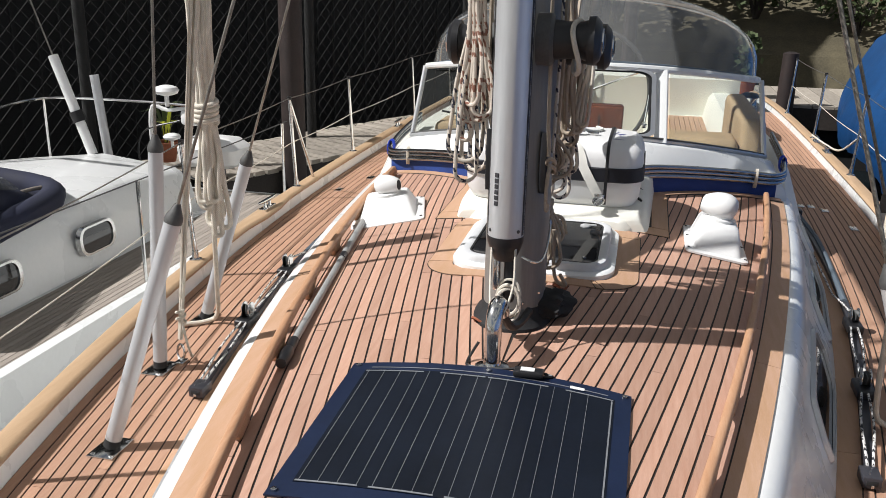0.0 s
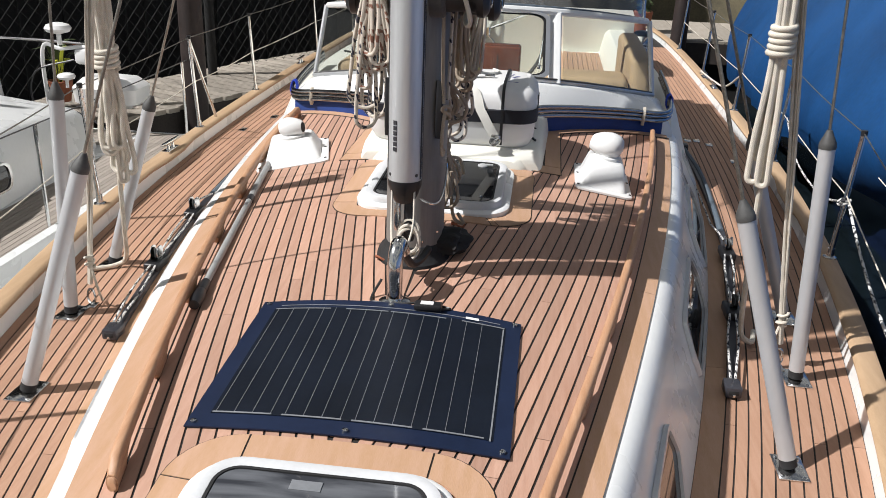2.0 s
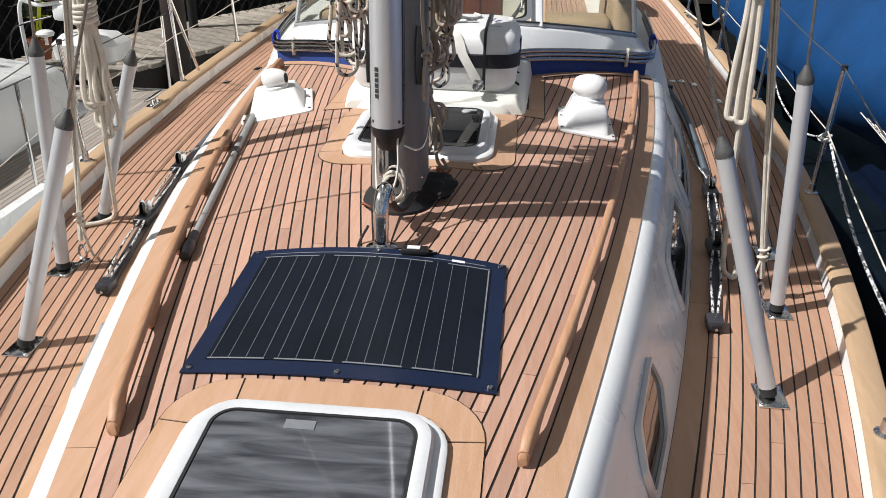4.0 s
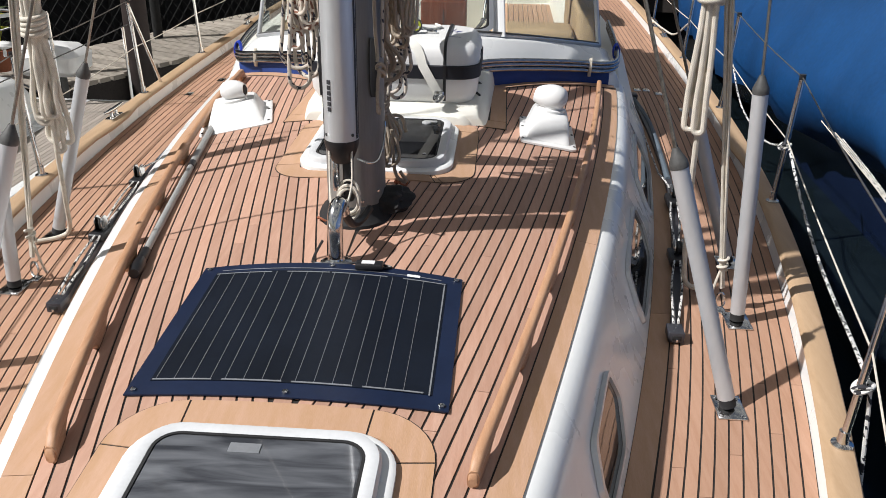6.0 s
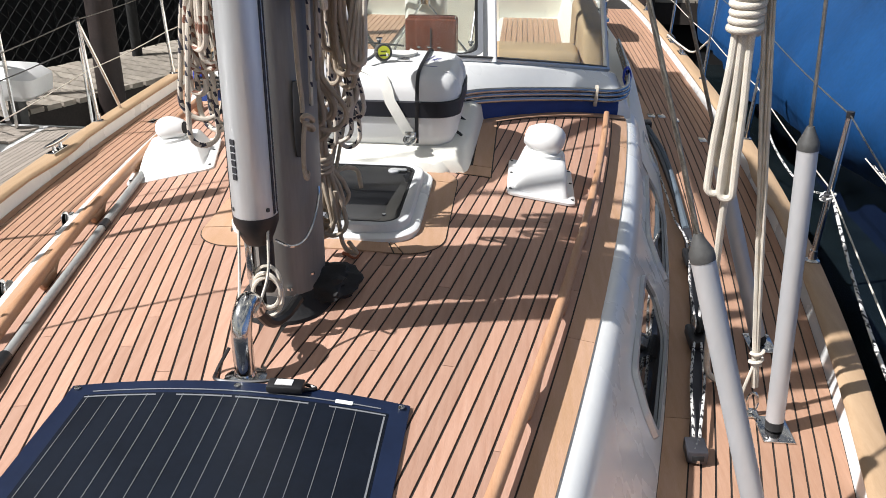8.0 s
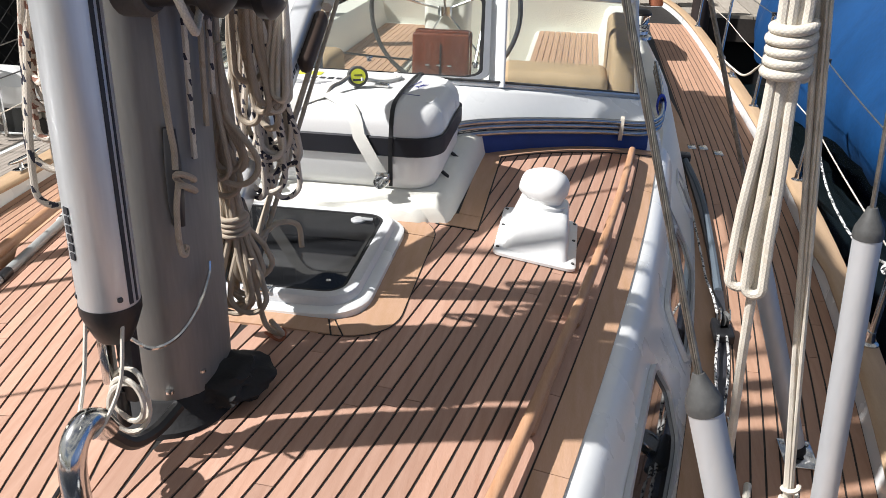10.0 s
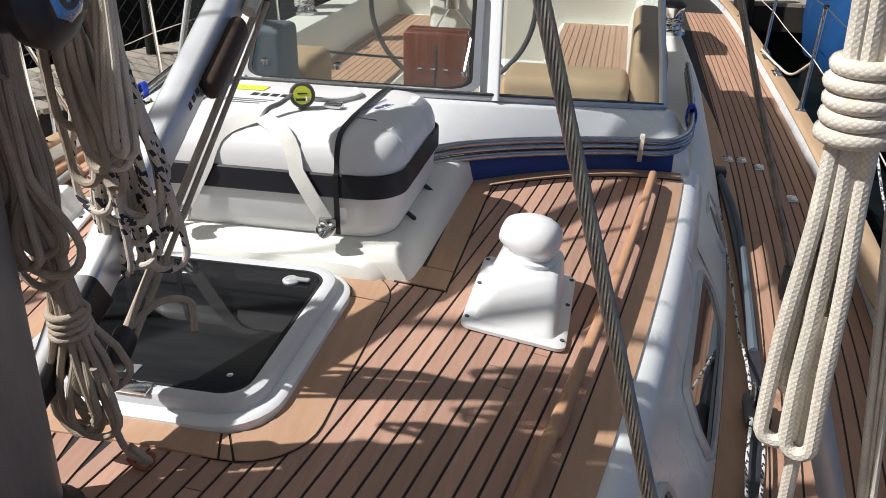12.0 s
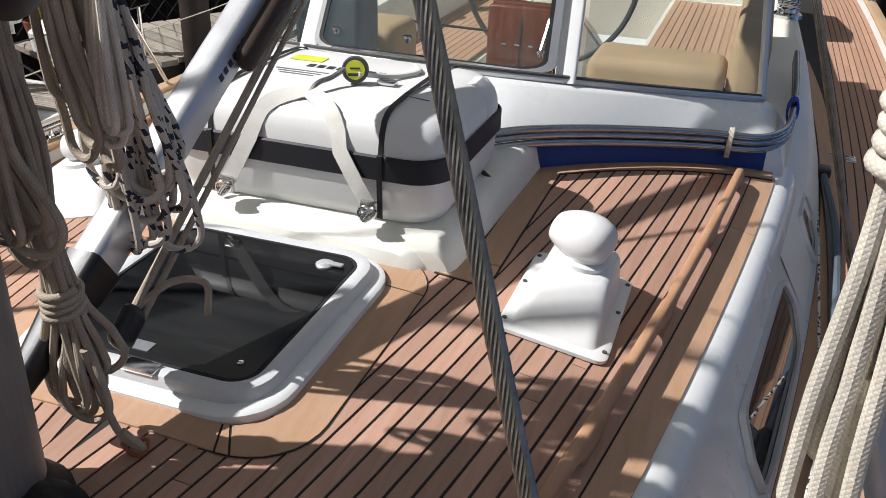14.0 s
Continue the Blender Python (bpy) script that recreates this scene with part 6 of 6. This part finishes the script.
for y in (2.7, 3.6, 4.45):
    pane_r = [[(NC + 0.885 + o - 0.14 * (zz + 0.06) * 0.5, y + yy, -0.42 + zz) for yy, zz in rrect(0.15 * g, 0.075 * g, 0.06 * g, 5)] for g, o in ((1.0, 0.0), (1.0, 0.020))]
    pl = part("portlight", loft(pane_r), PORT, ny, "dark oval portlight")
    fr = [[(NC + 0.885 + o - 0.14 * (zz + 0.06) * 0.5, y + yy, -0.42 + zz) for yy, zz in rrect(0.15 * g, 0.075 * g, 0.06 * g, 5)] for g, o in ((1.0, 0.018), (1.0, 0.028), (1.16, 0.028), (1.2, 0.0))]
    part("frame", loft(fr, True, False), CHROME, pl)
for side in (1, -1):
    part("handrail", tube(spline([(NC + side * 0.6, 3.0, -0.17), (NC + side * 0.6, 3.1, -0.11), (NC + side * 0.6, 4.3, -0.11), (NC + side * 0.6, 4.4, -0.19)], 6), 0.013, 8), TEAK_GREY, ny)
for k in range(14):
    xa = NC + 0.93 + k * 0.037
    bm = strip(lambda y, a=xa: min(a, NC + nb(y) - 0.07), lambda y, a=xa: min(a + 0.033, NC + nb(y) - 0.065), drange(-1.0, 6.40, 14), lambda x, y: -0.594, 0.01)
    part("plank", bm, TEAK_GREY, ny, smooth=False)
for k in range(13):
    ya = 5.98 + k * 0.031
    if ya < 6.38:
        part("plank", box(1.75, 0.027, 0.010, (NC, ya, -0.592), 0), TEAK_GREY, ny, smooth=False)
# stern pulpit
for x in (-0.8, 0.75):
    part("pulpit_post", tube([(NC + x, 6.3, -0.58), (NC + x, 6.3, 0.10)], 0.013, 8), CHROME, ny)
part("pulpit_rail", tube(spline([(NC - 0.8, 5.5, 0.08), (NC - 0.8, 6.3, 0.10), (NC, 6.42, 0.10), (NC + 0.75, 6.3, 0.10)], 6), 0.013, 8), CHROME, ny)
part("boarding_ladder", tube(spline([(NC - 0.95, 5.4, -0.25), (NC - 0.95, 5.4, 0.20), (NC - 0.60, 5.4, 0.20), (NC - 0.60, 5.4, -0.25)], 5), 0.015, 8), WHITE_PL, ny)
part("boarding_ladder", tube([(NC - 0.95, 5.4, -0.05), (NC - 0.60, 5.4, -0.05)], 0.013, 8), WHITE_PL, ny)
part("spar", tube([(NC - 0.10, 5.9, -0.25), (NC - 0.36, 5.9, 0.5)], 0.038, 10), WHITE_PL, ny, "white sloping strut")
part("spar", tube([(NC - 0.10, 6.1, -0.3), (NC - 0.16, 6.1, 0.34)], 0.035, 10), TUBE_PL, ny)
part("strut_band", tube([(NC - 0.185, 5.9, 0.0), (NC - 0.215, 5.9, 0.08)], 0.05, 10), BLACK_SOFT, ny)
part("back_stay", tube([(NC - 0.36, 5.9, 0.5), (NC - 0.9, 5.7, 2.5)], 0.006, 6), WIRE, ny)
part("shroud_wire", tube([(NC - 1.2, 5.2, -0.5), (NC - 0.9, 5.2, 2.5)], 0.008, 6), WIRE, ny)

ant = thing("stern_antenna", "white mushroom antennas on a steel stern frame", "antenna")
part("frame", tube(spline([(-3.45, 6.2, -0.55), (-3.45, 6.2, 0.06), (-3.30, 6.2, 0.08), (-3.0, 6.2, 0.05), (-2.95, 6.2, -0.50)], 5), 0.016, 8), WHITE_PL, ant)
for x, z, s in ((-3.30, 0.11, 1.0), (-3.28, -0.22, 0.7)):
    part("dome", lathe([(0.018 * s, 0.0), (0.018 * s, 0.08 * s), (0.085 * s, 0.10 * s), (0.100 * s, 0.125 * s), (0.085 * s, 0.15 * s), (0.04 * s, 0.165 * s), (0.002, 0.168 * s)], 20, (x, 6.2, z)), WHITE_PL, ant)
part("bracket", box(0.16, 0.08, 0.12, (-3.10, 6.2, 0.03), 0.03), WHITE_PL, ant)
part("cable", tube(spline([(-3.2, 6.2, 0.0), (-3.5, 6.15, -0.1), (-3.5, 6.1, -0.35), (-3.2, 6.15, -0.4), (-2.95, 6.1, -0.5)], 6), 0.007, 6), BLACK_PL, ant)
ob = thing("outboard_engine", "white outboard engine cover on the stern rail", "outboard engine")
part("cowl", loft([[(-3.10 + x, 6.55 + y, z) for x, y in rrect(hx, hy, 0.06)] for hx, hy, z in ((0.20, 0.13, -0.42), (0.26, 0.17, -0.38), (0.27, 0.18, -0.26), (0.20, 0.13, -0.19), (0.10, 0.08, -0.175))]), WHITE_PL, ob)
part("leg", box(0.09, 0.12, 0.5, (-3.10, 6.6, -0.62), 0.02), DARK_GREY, ob)
sc = thing("canvas_dodger", "navy canvas dodger with a clear window", "dodger")
rings = []
for t in drange(0, 1, 8):
    y = 3.0 + t * 1.4
    ring = []
    for a in drange(0, math.pi, 13):
        ring.append((-3.75 + (0.88 - 0.16 * t) * math.cos(a), y, -0.22 + (0.62 - 0.55 * t * t) * math.sin(a) ** 0.7))
    rings.append(ring)
part("canvas", loft(rings, False, False), CANVAS_NAVY, sc, "navy canvas")
part("roll", tube(spline([(-2.85, 3.05, -0.22), (-2.92, 3.7, -0.20), (-3.05, 4.42, -0.16), (-3.7, 4.5, -0.10)], 5), 0.075, 10), CANVAS_NAVY, sc, "rolled canvas skirt")
part("window", loft([[(-3.75 + (0.895 - 0.16 * t) * math.cos(a), 3.0 + t * 1.4, -0.20 + (0.635 - 0.55 * t * t) * math.sin(a) ** 0.7) for a in drange(0.35, 0.95, 6)] for t in (0.2, 0.5, 0.8)], False, False), VINYL, sc, "clear window")
pot = thing("potted_plant", "green plant with yellowing leaves in a pot on the dock", "plant")
part("pot", lathe([(0.07, 0.0), (0.10, 0.16), (0.105, 0.18), (0.09, 0.18), (0.085, 0.15)], 16, (-3.75, 6.9, -0.50)), RUST, pot)
rnd = random.Random(4)
for k in range(16):
    a, l = rnd.uniform(0, 6.28), rnd.uniform(0.2, 0.42)
    p0 = Vector((-3.75, 6.9, -0.34))
    p1 = p0 + Vector((math.cos(a) * l * 0.25, math.sin(a) * l * 0.25, l * 0.8))
    p2 = p0 + Vector((math.cos(a) * l * 0.55, math.sin(a) * l * 0.55, l * 0.85))
    part("leaf", ribbon(spline([p0, p1, p2], 4), 0.035, 0.002, (-math.sin(a), math.cos(a), 0.1)), LEAF if k % 3 else YELLOW, pot)

# ---------------------------------------------------------------- dock, piles, shed wall with netting, bank
DO, DD = Vector((-3.10, 6.66)), Vector((0.416, 0.909))
DN = Vector((-0.909, 0.416))


def dock_pt(s, w, z):
    p = DO + DD * s + DN * w
    return (p.x, p.y, z)


dock = tagged(new("dock"), "weathered grey plank dock on tarred beams", "dock", kind="structure")
for w in (0.04, 0.55, 1.06):
    bm = loft([[dock_pt(s, w - 0.05, -0.60), dock_pt(s, w + 0.05, -0.60), dock_pt(s, w + 0.05, -0.86), dock_pt(s, w - 0.05, -0.86)] for s in (-0.1, 8.6)])
    part("beam", bm, DARK_WOOD, dock, "dark tarred beam", smooth=False)
bm = loft([[dock_pt(s, -0.02, -0.60), dock_pt(s, 0.0, -0.60), dock_pt(s, 0.0, WATERLINE - 0.1), dock_pt(s, -0.02, WATERLINE - 0.1)] for s in (-0.1, 8.6)])
part("skirt", bm, DARK_WOOD, dock, "dark timber skirt", smooth=False)
for i, s in enumerate((0.72, 4.0, 7.4)):
    p = dock_pt(s, -0.13, 0)
    pl = thing("mooring_pile", "dark tarred timber pile beside the dock", "pile", (p[0], p[1], 0), 0, "mooring piles")
    part("post", lathe([(0.11, -2.0), (0.105, -0.3), (0.10, 1.5), (0.085, 2.6), (0.03, 2.64)], 14), RED_PILE, pl)
# stern quay behind the boats
quay = tagged(new("quay"), "plank quay behind the stern", "dock", kind="structure")
part("beam", box(14.0, 0.12, 0.3, (5.5, 13.35, -0.72), 0), DARK_WOOD, quay, smooth=False)
part("skirt", box(14.0, 0.04, 1.0, (5.5, 13.45, -1.2), 0), SHED, quay, smooth=False)
for x in (2.35, 5.4):
    pl = thing("mooring_pile", "dark tarred timber pile beside the dock", "pile", (x, 13.2, 0), 0, "mooring piles")
    part("post", lathe([(0.13, -2.0), (0.12, -0.3), (0.11, 0.2), (0.05, 0.22)], 14), RED_PILE, pl)

# backdrop wall; its deep shade is given by the near-black colour
wall = thing("boathouse", "boathouse side behind the dock, coloured black for its shade", "building")
WA, WB = Vector((-11.0, 4.5)), Vector((-0.4, 17.5))
wd = (WB - WA).normalized()
wn2 = Vector((-wd.y, wd.x))
bm = loft([[(WA.x, WA.y, WATERLINE), (WB.x, WB.y, WATERLINE), (WB.x + wn2.x, WB.y + wn2.y, WATERLINE), (WA.x + wn2.x, WA.y + wn2.y, WATERLINE)],
           [(WA.x, WA.y, 6), (WB.x, WB.y, 6), (WB.x + wn2.x, WB.y + wn2.y, 6), (WA.x + wn2.x, WA.y + wn2.y, 6)]])
part("wall", bm, SHED, wall, smooth=False)
for k in range(0, 60):
    p = WA + (WB - WA) * (k / 60) - wn2 * 0.02
    part("batten", box(0.05, 0.04, 7.4, (p.x, p.y, 2.25), 0, Matrix.Rotation(math.atan2(wd.y, wd.x), 4, "Z")), SHED, wall, smooth=False)
net = thing("netting", "grey diamond net hung behind the dock", "net", kind="stuff")
NA, NB = Vector((-5.6, 4.6)), Vector((-0.6, 12.9))
bm = bmesh.new()
nl = (NB - NA).length
for k in range(-22, 92):
    for sgn in (1, -1):
        u0 = k * 0.13
        a = (u0, -0.5) if sgn == 1 else (u0 + 2.6, -0.5)
        b = (u0 + 2.6, 2.4) if sgn == 1 else (u0, 2.4)
        pts = []
        for t in (0.0, 0.5, 1.0):
            u = a[0] + (b[0] - a[0]) * t
            q = NA + (NB - NA) * (u / nl)
            pts.append((q.x, q.y, a[1] + (b[1] - a[1]) * t))
        if 0 <= min(a[0], b[0]) and max(a[0], b[0]) <= nl:
            tube(pts, 0.003, 4, False, bm)
part("mesh", bm, NET, net, smooth=False)
for k in range(5):
    q = NA + (NB - NA) * (k / 4)
    pp = thing("net_post", "dark post holding the netting", "post", (q.x, q.y, 0), 0, "net posts")
    part("post", lathe([(0.05, -1.6), (0.05, 2.6), (0.02, 2.62)], 10), SHED, pp)

bank = bmesh.new()
rings = []
for x in drange(-30, 60, 40):
    rings.append([(x, 17.5 + 0.4 * noise.noise((x * 0.3, 0, 0)), WATERLINE - 0.2), (x, 18.2, -0.2), (x, 20.5 + 0.5 * noise.noise((x * 0.2, 1, 0)), 0.9 + 0.3 * noise.noise((x * 0.4, 2, 0))), (x, 26, 2.6), (x, 60, 4.0)])
solid("bank", loft(rings, False, False), SOIL, "earth bank rising behind the harbour", "ground", kind="structure")


def bush(x, y, z, size, seed, label="leafy green bush on the bank"):
    rnd = random.Random(seed)
    b = thing("bush", label, "bush", (x, y, z), 0, "bushes")
    limbs = bmesh.new()
    for k in range(5):
        a = rnd.uniform(0, 6.28)
        tube(spline([(0, 0, -0.2), (0.2 * size * math.cos(a), 0.2 * size * math.sin(a), 0.35 * size), (0.5 * size * math.cos(a), 0.5 * size * math.sin(a), 0.75 * size)], 3), 0.035 * size, 5, False, limbs, lambda t: 1 - 0.8 * t)
    part("limbs", limbs, DARK_WOOD, b)
    bm = bmesh.new()
    for k in range(900):
        d = Vector((rnd.gauss(0, 1), rnd.gauss(0, 1), rnd.gauss(0, 0.8)))
        d = d.normalized() * rnd.uniform(0.45, 1.0) ** 0.6
        p = Vector((d.x * size, d.y * size * 0.8, 0.65 * size + d.z * 0.62 * size)) * (1 + 0.25 * noise.noise(d * 2.5 + Vector((seed, 0, 0))))
        s = size * rnd.uniform(0.05, 0.10)
        u = Vector((rnd.gauss(0, 1), rnd.gauss(0, 1), rnd.gauss(0, 1))).normalized()
        w = u.orthogonal().normalized() * 0.5
        bm.faces.new([bm.verts.new(p + q * s) for q in (u, w, -u, -w)])
    part("leaves", bm, LEAF, b, smooth=False)


rnd = random.Random(9)
for k in range(26):
    bush(-6 + k * 1.5 + rnd.uniform(-0.6, 0.6), 19.5 + rnd.uniform(-0.8, 2.5), 0.2 + rnd.uniform(0, 0.6), rnd.uniform(0.8, 1.7), k)
fl = bmesh.new()
for k in range(260):
    p = Vector((rnd.uniform(3.5, 9.0), rnd.uniform(18.6, 20.0), rnd.uniform(0.9, 1.5)))
    bmesh.ops.create_icosphere(fl, subdivisions=1, radius=rnd.uniform(0.03, 0.07), matrix=Matrix.Translation(p))
solid("blossoms", fl, FLOWER, "red blossoms among the bushes", "flowers", kind="stuff")
cact = thing("garden_post", "green potted shrub in a rust-brown pot on the quay", "plant", (1.85, 13.9, -0.52))
part("pot", lathe([(0.12, 0.0), (0.17, 0.30), (0.15, 0.32)], 14), RUST, cact)
bm = bmesh.new()
for k in range(160):
    p = Vector((rnd.gauss(0, 0.07), rnd.gauss(0, 0.07), rnd.uniform(0.3, 0.95)))
    u = Vector((rnd.gauss(0, 1), rnd.gauss(0, 1), rnd.gauss(0, 1))).normalized()
    w = u.orthogonal() * 0.5
    bm.faces.new([bm.verts.new(p + q * 0.07) for q in (u, w, -u, -w)])
part("leaves", bm, LEAF, cact, smooth=False)


# ---------------------------------------------------------------- planks, last
rnd = random.Random(31)
PITCH, SEAM = 0.0402, 0.0064


def lay(parent, x0, x1, ya, yb, zf, material, side, n=None):
    """One plank between two lines, cut into lengths with butt joints."""
    y = ya
    first = rnd.uniform(0.7, 2.2)
    while y < yb - 0.02:
        e = min(yb, y + first)
        if yb - e < 0.5:
            e = yb
        ys = drange(y + 0.0012, e - 0.0012, max(3, int((e - y) / 0.16) + 2))
        bm = strip(lambda q: side * x0(q), lambda q: side * x1(q), ys, zf, 0.006)
        part("plank", bm, material, parent, smooth=False)
        y = e
        first = rnd.uniform(1.5, 2.6)


def roof_top(x, y):
    return roof(x, y)


KING = 0.024
for side in (1, -1):
    # wide margin board along the edge
    lay(coach, lambda y: edge(y) - 0.078, lambda y: edge(y) - 0.002, ROOF_Y0, 5.20, roof_top, TEAK_TRIM, side)
    for k in range(30):
        o = 0.083 + k * PITCH
        # the plank runs where it lies clear of the king plank, and stops at the aft margin
        ys = [y for y in drange(ROOF_Y0, 5.2, 200) if edge(y) - o > KING + 0.008 and y < aft_edge(edge(y) - o) - 0.058]
        if len(ys) < 4:
            continue
        lay(coach, lambda y, o=o: max(KING + 0.003, edge(y) - o - PITCH + SEAM), lambda y, o=o: max(KING + 0.008, edge(y) - o), ys[0], ys[-1], roof_top, TEAK, side)
lay(coach, lambda y: -KING, lambda y: KING - SEAM * 0.5, ROOF_Y0, 4.3, roof_top, TEAK, 1)

for side in (1, -1):
    # board along the coaming, then planks that follow the bulwark
    lay(side_deck, lambda y: foot(y) + 0.004 if y > ROOF_Y0 else 0.0, lambda y: foot(y) + 0.082, ROOF_Y0, 8.6, deck_z, TEAK_TRIM, side)
    for k in range(24):
        o = 0.006 + k * 0.0422
        ys = [y for y in drange(-1.9, 11.5, 300) if hull_half(y) - o - 0.021 > (foot(min(y, 6.4)) + 0.070 if y > ROOF_Y0 else 0.03)]
        if len(ys) < 4:
            continue
        lay(side_deck, lambda y, o=o: max(hull_half(y) - o - 0.0422 + SEAM, foot(min(y, 6.4)) + 0.087 if y > ROOF_Y0 else 0.055), lambda y, o=o: max(hull_half(y) - o, foot(min(y, 6.4)) + 0.089 if y > ROOF_Y0 else 0.058), ys[0], ys[-1], deck_z, TEAK_SIDE, side)

lay(side_deck, lambda y: -0.052, lambda y: 0.052, -1.9, ROOF_Y0 - 0.10, deck_z, TEAK_TRIM, 1)

s = -0.1
while s < 8.5:
    w = rnd.uniform(0.125, 0.150)
    jitter = rnd.uniform(-0.02, 0.02)
    zt = -0.555 + rnd.uniform(-0.004, 0.004)
    a, b = s, s + w - 0.022
    bm = loft([[dock_pt(a, -0.04 + jitter, zt - 0.04), dock_pt(b, -0.04 + jitter, zt - 0.04), dock_pt(b, 1.12 + jitter, zt - 0.04), dock_pt(a, 1.12 + jitter, zt - 0.04)],
               [dock_pt(a, -0.04 + jitter, zt), dock_pt(b, -0.04 + jitter, zt), dock_pt(b, 1.12 + jitter, zt), dock_pt(a, 1.12 + jitter, zt)]])
    part("plank", bm, DOCK_WOOD, dock, smooth=False)
    s += w
for k in range(34):
    x = -1.0 + k * 0.30
    part("plank", box(0.285, 2.4, 0.04, (x, 14.5, -0.55), 0), DOCK_WOOD, quay, smooth=False)
